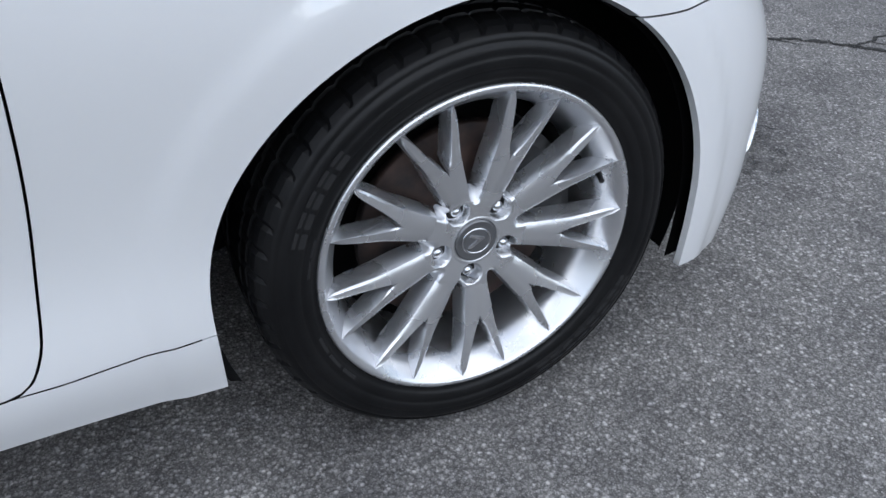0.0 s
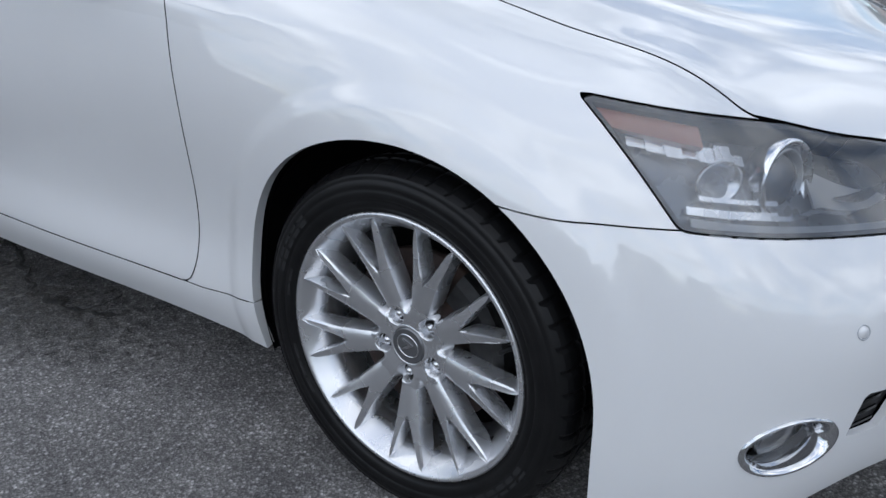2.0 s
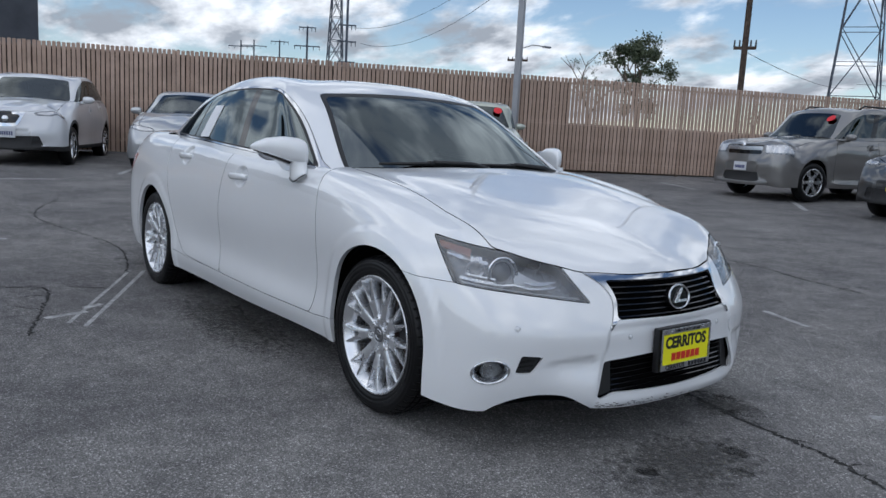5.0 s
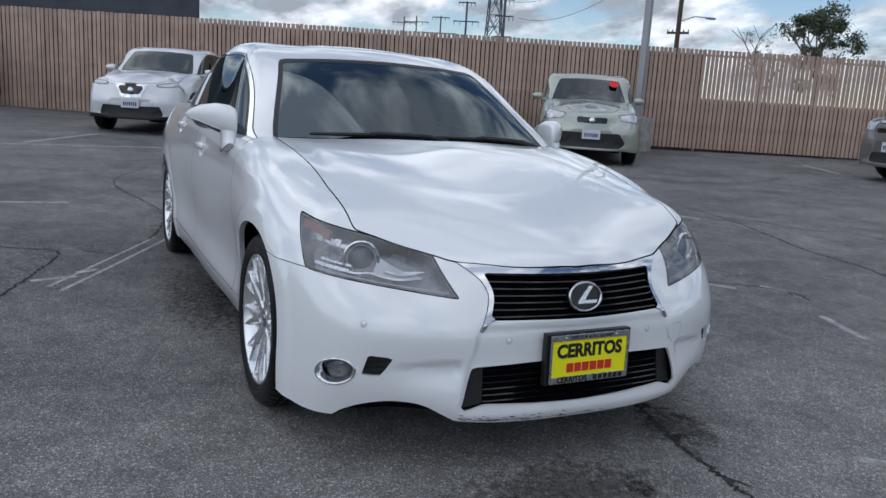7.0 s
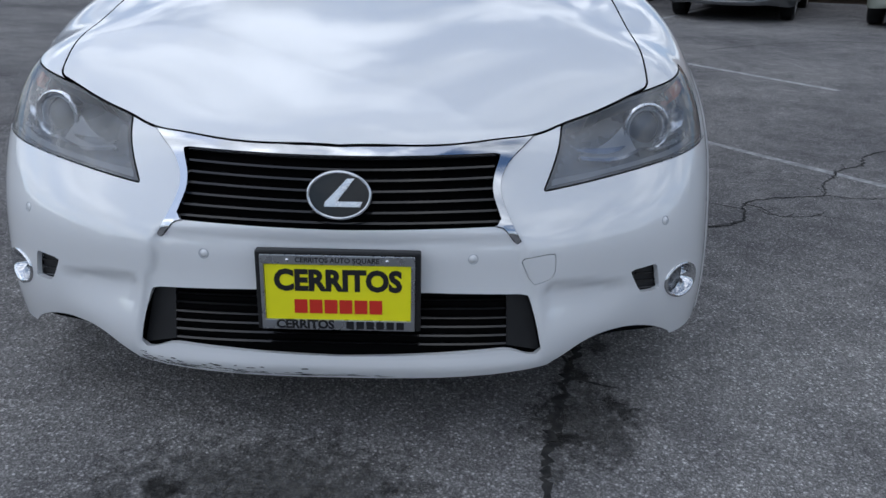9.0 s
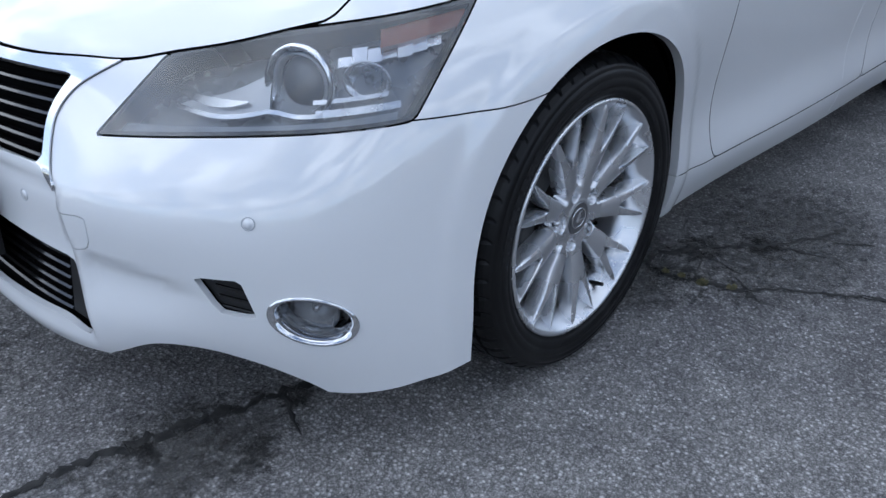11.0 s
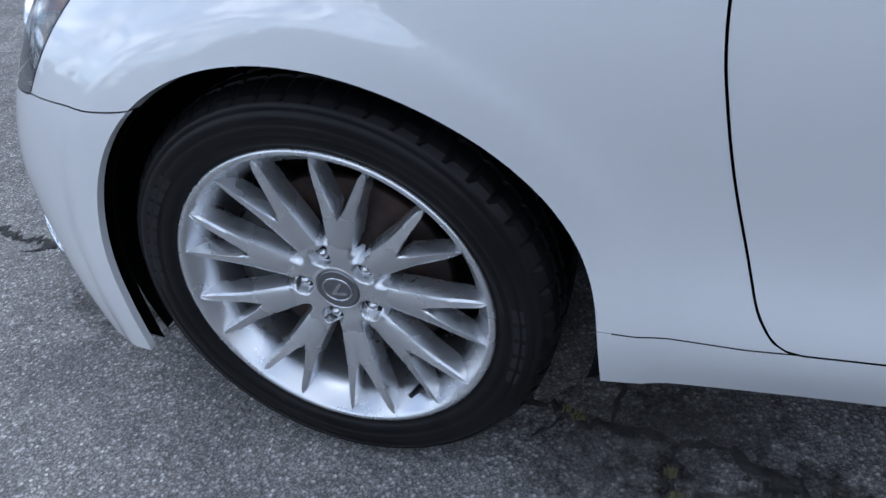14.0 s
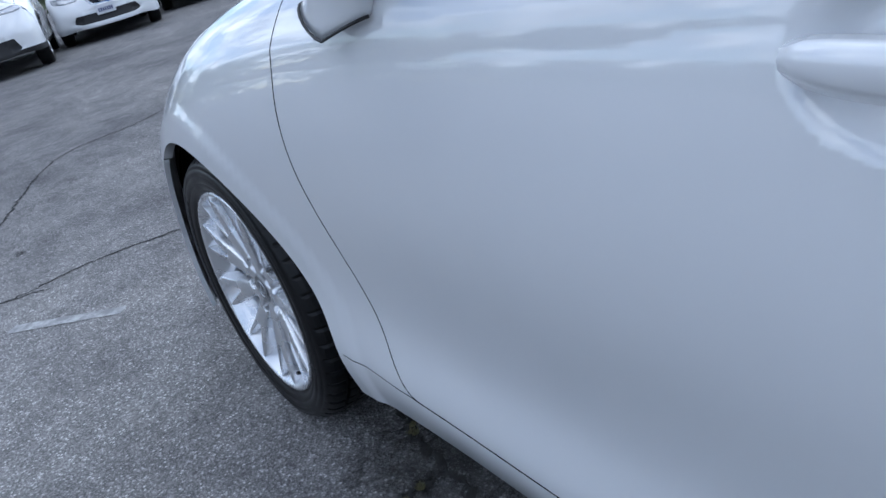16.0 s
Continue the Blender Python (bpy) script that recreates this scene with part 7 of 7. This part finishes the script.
parked_car("silver sedan with dark windows parked by the fence", P_SILVER, row_pose(-11.45, 2.25, -27), name="silver_sedan")
parked_car("black sedan with dark windows parked by the fence", P_GUN, row_pose(-10.2, 4.65, -27), name="dark_sedan")
parked_car("pale sage boxy hatchback with a red windshield sticker", P_SAGE, row_pose(-8.9, 7.05, -32), **{**SUV, "H": 1.62, "wb": 2.55, "lf": .80, "ro": .70, "W": 1.785, "hood": .84, "tail": (-3.0, -3.18), "upright": .06, "boxy": 1.0, "screen": (-.50, -.95), "lamp": BOX_LAMP, "grille": SLOT_GRILLE, "low": LOW_DEEP, "sticker": 1, "fogs": True, "name": "sage_hatchback", "category": "hatchback"})
parked_car("black suv with silver alloy wheels by the fence", P_BLACK, row_pose(-15.5, -5.2, -28), **{**SUV, "H": 1.67, "wb": 2.79, "W": 1.84, "lamp": BOX_LAMP, "spokes": 9, "boxy": .6, "sticker": 1, "name": "black_suv"})
parked_car("pewter grey suv with roof rails and a red sticker", P_PEWTER, row_pose(-5.45, 11.7, -104), **{**SUV, "H": 1.80, "wb": 2.87, "W": 1.88, "lf": .90, "r": .36, "hood": .98, "cowl": 1.18, "belt": 1.16, "lamp": BLOCK_LAMP, "grille": TOP_GRILLE, "low": LOW_SMALL, "bands": [("grille_bar", MID_BAR, M_FRAME, .012), ("lower_grille", FOOT_GRILLE, M_GLOSSBLACK, -.008), ("bumper_bar", [(-.2, .30), (.62, .31), (.62, .245), (-.2, .235)], M_GALVGREY, .01)], "rack": True, "sticker": 1, "upright": .04, "boxy": 1.0, "spokes": 6, "name": "pewter_suv"})
parked_car("gunmetal grey crossover with a yellow dealer plate", P_GUN, row_pose(-2.15, 10.45, -104), **{**SUV, "H": 1.68, "wb": 2.70, "W": 1.84, "lamp": SLIM_LAMP, "grille": V_GRILLE, "low": LOW_WIDE, "plate": "yellow", "bright": True, "clad": True, "name": "grey_crossover", "category": "crossover"})

# the row across the lane
parked_car("white crossover with black lower cladding in the far row", P_WHITE, row_pose(11.95, .05, 168), **{**SUV, "H": 1.60, "wb": 2.62, "lf": .82, "ro": .84, "W": 1.76, "tail": (-2.80, -3.28), "grille": V_GRILLE, "low": LOW_WIDE, "clad": True, "bright": True, "name": "white_crossover", "category": "crossover"})
parked_car("white compact sedan with a chrome v grille", P_WHITE, row_pose(13.49, -2.16, 168), W=1.76, wb=2.70, H=1.49, grille=V_GRILLE, low=LOW_WIDE, bright=True, name="white_sedan")
parked_car("dark grey suv with a chrome grille in the far row", P_GUN, row_pose(15.0, -4.5, 168), **{**SUV, "H": 1.70, "grille": V_GRILLE, "low": LOW_WIDE, "clad": True, "bright": True, "name": "grey_suv"})
parked_car("white suv with black cladding in the far row", P_WHITE, row_pose(16.7, -7.1, 168), **{**SUV, "clad": True, "name": "white_suv"})

# ---- fence, poles, tower, trees ----
FENCE_TOP = 2.63
FENCE_P, FENCE_D = Vector((-11.0, 11.1, 0)), Vector((.4434, .8963, 0))


def slat_material():
    m = mat("tan_fence_slat", (0.27, 0.19, 0.14), 0.75)
    nt, b, N, L = nodes_of(m)
    g = N("ShaderNodeNewGeometry")
    r = N("ShaderNodeValToRGB")
    e = r.color_ramp.elements
    e[0].position, e[0].color = 0.0, (0.40, 0.285, 0.22, 1)
    e[1].position, e[1].color = 1.0, (0.50, 0.365, 0.29, 1)
    oi, ad = N("ShaderNodeObjectInfo"), N("ShaderNodeMath")
    L(oi.outputs["Random"], ad.inputs[0])
    L(g.outputs["Random Per Island"], ad.inputs[1])
    fr = N("ShaderNodeMath")
    fr.operation = "FRACT"
    L(ad.outputs[0], fr.inputs[0])
    L(fr.outputs[0], r.inputs[0])
    n = noise_node(m, 3.0, 6)
    r2 = N("ShaderNodeValToRGB")
    r2.color_ramp.elements[0].position, r2.color_ramp.elements[0].color = .3, (.78, .78, .78, 1)
    r2.color_ramp.elements[1].position, r2.color_ramp.elements[1].color = .7, (1.08, 1.08, 1.08, 1)
    L(n.outputs["Fac"], r2.inputs[0])
    mx = N("ShaderNodeMix")
    mx.data_type, mx.blend_type = "RGBA", "MULTIPLY"
    mx.inputs["Factor"].default_value = 1
    L(r.outputs[0], mx.inputs["A"])
    L(r2.outputs[0], mx.inputs["B"])
    L(mx.outputs["Result"], b.inputs["Base Color"])
    return m


M_SLAT = slat_material()
M_POST = vary(mat("fence_post", (0.20, 0.15, 0.12), 0.7), 5, (0.15, 0.11, 0.09), (0.24, 0.18, 0.14))
M_GALV = rough_vary(mat("galvanised_steel", (0.33, 0.34, 0.36), 0.5, 0.3), 8, 0.4, 0.65)
M_CONCRETE = bumpy(vary(mat("concrete", (0.36, 0.35, 0.33), 0.9), 6, (0.28, 0.27, 0.255), (0.42, 0.41, 0.39)), 60, 0.4, 0.002)
M_WOOD = bumpy(vary(mat("pole_wood", (0.07, 0.05, 0.04), 0.9), 8, (0.045, 0.032, 0.026), (0.11, 0.08, 0.062)), 30, 0.5, 0.005)
M_STEEL = vary(mat("tower_steel", (0.06, 0.075, 0.10), 0.6, 0.2), 2, (0.05, 0.06, 0.085), (0.10, 0.12, 0.15))
M_CABLE = mat("cable_black", (0.03, 0.03, 0.033), 0.7)


# brown that puts the shade between the slats into a colour
M_GAPDARK = bumpy(vary(mat("slat_gap_dark", (0.05, 0.035, 0.028), 0.9), 2.0, (0.035, 0.026, 0.021), (0.09, 0.064, 0.05)), 60, 0.5, 0.004)
SPLIT = 0.4


def fence():
    fe = thing("fence", "tall tan vertical-slat fence round the car park", "fence", kind="structure")
    rnd = random.Random(9)
    V, F, near = [], [], []
    nrm = Vector((FENCE_D.y, -FENCE_D.x, 0))
    s, k = -24.0, 0
    while s < 52:
        p = FENCE_P + FENCE_D * s
        z0 = rise(p.x, p.y) + .03
        z1 = FENCE_TOP + rnd.uniform(-.008, .008)
        w, th = .038 + rnd.uniform(-.003, .003), .006
        off = rnd.uniform(-.004, .004)
        lean_ = rnd.uniform(-.0025, .0025)
        if -5.0 < s < 14.6:
            near.append((p + nrm * off, lean_, z0))
            s += .098
            continue
        b = len(V)
        for d, zz, ww in ((-1, z0, w), (1, z0, w), (1, z1 - .012, w), (.7, z1, w), (-.7, z1, w), (-1, z1 - .012, w)):
            for f in (th, -th):
                q = p + FENCE_D * (d * ww + lean_ * (zz - z0)) + nrm * (f + off)
                V.append((q.x, q.y, zz))
        F.append([b + 2 * i for i in range(6)])
        F.append([b + 2 * i + 1 for i in range(5, -1, -1)])
        for i in range(6):
            j = (i + 1) % 6
            F.append([b + 2 * j, b + 2 * i, b + 2 * i + 1, b + 2 * j + 1])
        s += .098
        k += 1
    me = bpy.data.meshes.new("slats")
    me.from_pydata(V, [], F)
    me.materials.append(M_SLAT)
    sl = new("slats", me)
    sl.parent = fe
    tagged(sl, kind="stuff")
    # the slats of the nearest stretch are pieces of their own
    bm = bmesh.new()
    prism(bm, [(-.038, 0), (.038, 0), (.038, 2.208), (.027, 2.22), (-.027, 2.22), (-.038, 2.208)], .012, lambda a, b, d: Vector((a, d, b)))
    one = bpy.data.meshes.new("slat")
    bm.to_mesh(one)
    bm.free()
    one.materials.append(M_SLAT)
    for q, tilt, z0 in near:
        ob = new("slat", one)
        ob.parent = fe
        ob.matrix_basis = Matrix.Translation((q.x, q.y, FENCE_TOP - 2.22 + tilt)) @ pose(0, 0, 0, 0, tilt * 57, math.degrees(math.atan2(FENCE_D.y, FENCE_D.x)))
    for i in range(26):
        p = FENCE_P + FENCE_D * (-24 + i * 3.05) - nrm * .045
        bm = bmesh.new()
        cyl(bm, (p.x, p.y, rise(p.x, p.y) - .1), (p.x, p.y, FENCE_TOP - .06), .035, .035, 12)
        bmesh.ops.create_uvsphere(bm, u_segments=10, v_segments=6, radius=.04, matrix=Matrix.Translation((p.x, p.y, FENCE_TOP - .05)))
        part("post", bm, M_POST, fe)
    # dark sheets added as slat-gap shade: full height by the building, chest-high beyond
    for nm, s0, s1, top in (("mesh_backing", -24, SPLIT, FENCE_TOP - .10), ("mesh_backing", SPLIT, 52, 1.55)):
        bm = bmesh.new()
        n = int((s1 - s0) / 3.05) + 1
        rows = []
        for i in range(n + 1):
            q = FENCE_P + FENCE_D * (s0 + (s1 - s0) * i / n) - nrm * .075
            rows.append([bm.verts.new((q.x + nrm.x * d, q.y + nrm.y * d, z)) for d, z in ((0, rise(q.x, q.y) + .02), (0, top), (-.006, top), (-.006, rise(q.x, q.y) + .02))])
        for a, b in zip(rows, rows[1:]):
            for j in range(4):
                bm.faces.new((a[j], b[j], b[(j + 1) % 4], a[(j + 1) % 4]))
        bmesh.ops.recalc_face_normals(bm, faces=bm.faces)
        part(nm, bm, M_GAPDARK, fe, "added dark brown sheet that darkens the slat gaps")
    for z in (.60, 1.50, FENCE_TOP - .12):
        bm = bmesh.new()
        a, b = FENCE_P + FENCE_D * -24 - nrm * .03, FENCE_P + FENCE_D * 52 - nrm * .03
        cyl(bm, (a.x, a.y, z), (b.x, b.y, z), .024, .024, 10)
        part("rail", bm, M_POST, fe)


fence()


def light_pole():
    x, y = -11.14, 10.0
    z = rise(x, y)
    o = thing("light_pole", "grey steel light pole on a concrete base", "light pole")
    bm = bmesh.new()
    vs = box(bm, (x, y, z + .36), (.56, .56, .76), .03, pose(0, 0, 0, 0, 0, 26))
    part("base", bm, M_CONCRETE, o, "square concrete base")
    bm = bmesh.new()
    box(bm, (x, y, z + 4.7), (.14, .14, 8.0), .015, pose(0, 0, 0, 0, 0, 26))
    part("shaft", bm, M_GALV, o)
    bm = bmesh.new()
    box(bm, (x, y, z + .755), (.3, .3, .03), .008, pose(0, 0, 0, 0, 0, 26))
    part("base_plate", bm, M_GALV, o)


light_pole()


def utility_pole(x, y, h, r, arms, label, lean_x=0.0, name="utility_pole", material=None, far=False):
    o = thing(name, label, "utility pole")
    bm = bmesh.new()
    cyl(bm, (x, y, 0), (x + lean_x, y, h), r, r * .8, 14)
    part("shaft", bm, material or M_WOOD, o)
    for z, half, turn in arms:
        d = Vector((math.cos(turn), math.sin(turn), 0))
        c = Vector((x + lean_x * z / h, y, z))
        bm = bmesh.new()
        q = Matrix.Translation(c + Vector((0, 0, 0))) @ pose(0, 0, 0, 0, 0, math.degrees(turn))
        box(bm, (0, 0, 0), (2 * half, r * .9, r * .9), 0)
        bmesh.ops.transform(bm, matrix=q, verts=bm.verts)
        part("cross_arm", bm, material or M_WOOD, o)
        for k in (-.95, -.5, .5, .95):
            bm = bmesh.new()
            e = c + d * half * k
            s = -1 if far else 1
            cyl(bm, e, e + Vector((0, 0, s * (.7 if far else .28))), r * .3, r * .2, 6)
            part("insulator", bm, M_CABLE, o)
    return o


utility_pole(-13.55, 23.1, 14.0, .115, [(4.72, .38, .45)], "tall dark wooden utility pole behind the fence")
utility_pole(-49.4, 44.9, 26.0, .21, [(7.8, .9, .6), (13.5, 1.5, .6)], "thin dark utility pole with a small lamp arm")


def lamp_arm():
    o = thing("street_lamp", "small grey street lamp on a pole arm", "street lamp")
    bm = bmesh.new()
    tube(bm, [(-49.3, 45.1, 8.8), (-48.8, 46.0, 9.2), (-48.3, 46.8, 9.15)], .05, 6)
    box(bm, (-48.1, 47.1, 9.1), (.4, .8, .16), .05)
    part("arm", bm, M_GALV, o)


lamp_arm()
# the far line of transmission poles
for x, y, h, arms in ((-131.2, 66.3, 19.2, [(19.0, 1.6, .95), (15.6, 2.4, .95), (12.5, 2.0, .95)]), (-101.7, 57.7, 22.0, [(16.2, 1.35, .95), (13.8, 1.4, .95), (10.8, 1.3, .95)]), (-178.6, 83.2, 21.3, [(21.0, 2.2, .95), (17.2, 4.2, .95), (14.0, 2.4, .95)]), (-199.5, 85.6, 23.0, [(21.4, 3.4, .95)]), (-205.0, 84.2, 23.0, [(21.4, 3.4, .95)])):
    utility_pole(x, y, h, .22, arms, "far dark transmission pole with hanging insulators", name="transmission_pole", material=M_STEEL, far=True)


def bar(bm, a, b, r):
    cyl(bm, a, b, r, r, 5, False)


def tower(cx, cy, half_b, half_t, h, turn, levels, r, label):
    """A steel lattice tower on four legs."""
    o = thing("lattice_tower", label, "pylon")
    c, s = math.cos(turn), math.sin(turn)

    def leg(i, z):
        hw = half_b + (half_t - half_b) * z / h
        dx, dy = ((1, 1), (-1, 1), (-1, -1), (1, -1))[i]
        return Vector((cx + hw * (dx * c - dy * s), cy + hw * (dx * s + dy * c), z))

    for i in range(4):
        bm = bmesh.new()
        bar(bm, leg(i, 0), leg(i, h), r)
        part("leg", bm, M_STEEL, o)
    zs = [h * (k / levels) for k in range(levels + 1)]
    for i in range(4):
        j = (i + 1) % 4
        for a, b in zip(zs, zs[1:]):
            m = (a + b) / 2
            for p, q, k in ((leg(i, a), leg(j, b), .7), (leg(j, a), leg(i, b), .7), (leg(i, b), leg(j, b), .6), (leg(i, m), leg(j, m), .5)):
                bm = bmesh.new()
                bar(bm, p, q, r * k)
                part("brace", bm, M_STEEL, o)
    return o


tower(-40.2, 88.0, 3.0, 1.1, 30, .5, 4, .08, "steel lattice pylon behind the fence")
tower(-128.7, 70.9, 1.9, .5, 34, .9, 8, .10, "far steel lattice pylon with a cross arm")


def cables():
    o = thing("power_lines", "thin dark power lines across the sky", "cables", kind="structure")
    for k, (a, b, sag) in enumerate([((-13.8, 22.95, 4.75), (-40, 88, 8.6), .6), ((-101.7, 57.7, 16), (-49.4, 44.9, 17.5), 2.5), ((-101.7, 60.2, 13.8), (-49.4, 44.9, 15.2), 2.5), ((-40, 88, 9.0), (60, 160, 14), 2.0)]):
        bm = bmesh.new()
        A, B = Vector(a), Vector(b)
        tube(bm, [A.lerp(B, i / 14) - Vector((0, 0, sag * 4 * (i / 14) * (1 - i / 14))) for i in range(15)], .010 + .00012 * A.length, 4)
        part("cable", bm, M_CABLE, o)


cables()
M_LEAF = vary(mat("eucalyptus_leaf", (0.06, 0.085, 0.045), 0.6), .6, (0.035, 0.055, 0.03), (0.10, 0.12, 0.065))
M_BARK = vary(mat("bark", (0.16, 0.13, 0.10), 0.9), 3, (0.10, 0.08, 0.065), (0.22, 0.18, 0.14))


def tree(x, y, h, w, seed, label="dark green eucalyptus tree behind the fence", n=2600, name="tree"):
    rnd = random.Random(seed)
    o = thing(name, label, "tree")
    bm = bmesh.new()
    tips = []
    base = Vector((x, y, 0))

    def grow(p, d, length, r, depth):
        q = p + d * length
        cyl(bm, p, q, r, r * .65, 7, False)
        if depth == 0:
            tips.append(q)
            return
        for _ in range(rnd.randint(2, 4)):
            dd = (d + Vector((rnd.uniform(-1, 1), rnd.uniform(-1, 1), rnd.uniform(-.15, .75))) * .75).normalized()
            grow(p.lerp(q, rnd.uniform(.6, 1)), dd, length * rnd.uniform(.55, .8), r * .55, depth - 1)

    grow(base, Vector((rnd.uniform(-.06, .06), rnd.uniform(-.06, .06), 1)).normalized(), h * .42, h * .022, 3)
    part("trunk", bm, M_BARK, o)
    bm = bmesh.new()
    if not tips:
        tips = [base + Vector((0, 0, h * .7))]
    cen = base + Vector((0, 0, h * .54))
    clumps = []
    for t in tips:
        e = t - cen
        e = Vector((max(-w / 2, min(w / 2, e.x)), max(-w / 2, min(w / 2, e.y)), max(-h * .36, min(h * .40, e.z))))
        clumps.append((cen + e, rnd.uniform(.05, .12) * w))
    for _ in range(34):
        d = Vector((rnd.gauss(0, 1), rnd.gauss(0, 1), rnd.gauss(0, 1))).normalized() * rnd.random() ** .4
        clumps.append((cen + Vector((d.x * w * .46, d.y * w * .46, d.z * h * .36)), rnd.uniform(.05, .13) * w))
    for _ in range(n):
        c, r = rnd.choice(clumps)
        v = Vector((rnd.gauss(0, 1), rnd.gauss(0, 1), rnd.gauss(0, .8))) * r * .55
        p = c + v
        s = w * rnd.uniform(.012, .028)
        a, b = Vector((rnd.gauss(0, 1), rnd.gauss(0, 1), rnd.gauss(0, 1))).normalized(), Vector((rnd.gauss(0, 1), rnd.gauss(0, 1), rnd.gauss(0, 1))).normalized()
        b = (b - a * a.dot(b)).normalized()
        bm.faces.new([bm.verts.new(p + k) for k in (a * s, b * s * .45, -a * s, -b * s * .45)])
    part("crown", bm, M_LEAF, o)
    return o


tree(-91.7, 114.6, 24.0, 12.0, 4, n=10000)
tree(-98.5, 108.8, 16.6, 5.6, 7, "small green tree behind the fence", 2600)
tree(-52.0, 88.0, 8.2, 1.6, 11, "slim dark conifer behind the fence", 700)
tree(-46.0, 90.0, 8.0, 1.2, 12, "slim dark conifer behind the fence", 600)
tree(-30.5, 66.0, 6.6, 2.6, 15, "round shrub at the foot of the pylon", 900)
tree(-18.0, 80.0, 7.0, 2.0, 16, "small green tree behind the fence", 700)


def tree_line(name, label, a, b, h, seed, n=9000):
    """A far belt of trees: one uneven mass of leaf clumps."""
    rnd = random.Random(seed)
    A, B = Vector(a), Vector(b)
    bm = bmesh.new()
    tall = [(rnd.random(), rnd.uniform(.5, 1.0) * h, rnd.uniform(.006, .03)) for _ in range(70)]
    for _ in range(n):
        t, hh, w = rnd.choice(tall)
        u = t + rnd.gauss(0, w * .5)
        z = hh * (rnd.random() ** .7)
        k = 1 - (z / hh) ** 2 * .8
        p = A.lerp(B, t + (u - t) * k) + Vector((rnd.uniform(-2, 2), rnd.uniform(-2, 2), z))
        s = rnd.uniform(.3, .75)
        d = Vector((rnd.gauss(0, 1), rnd.gauss(0, 1), rnd.gauss(0, 1))).normalized()
        e = d.orthogonal().normalized()
        bm.faces.new([bm.verts.new(p + q) for q in (d * s, e * s * .7, -d * s, -e * s * .7)])
    return tagged(part(name, bm, M_LEAF), label, "trees", kind="stuff")


tree_line("far_trees", "far dark belt of trees along the street", (-4, 74, 0), (70, 62, 0), 8.5, 3, 20000)
tree_line("far_trees", "far dark belt of trees along the street", (70, 60, 0), (75, -55, 0), 7.0, 5, 8000)
tree_line("far_trees", "far dark belt of trees along the street", (60, -62, 0), (-60, -70, 0), 7.0, 6, 8000)


def dark_building():
    o = thing("building", "dark flat-roofed building behind the fence", "building")
    bm = bmesh.new()
    box(bm, (-37, -9.6, 3.4), (9, 26.5, 6.8), .05)
    part("wall", bm, M_BUILDING, o, "dark blue-grey wall")
    bm = bmesh.new()
    box(bm, (-37, -9.6, 6.9), (9.4, 26.9, .25), .03)
    part("roof", bm, M_BUILDING, o)


M_BUILDING = vary(mat("dark_building_wall", (0.035, 0.04, 0.05), 0.6), .8, (0.045, 0.050, 0.064), (0.075, 0.082, 0.098))
dark_building()
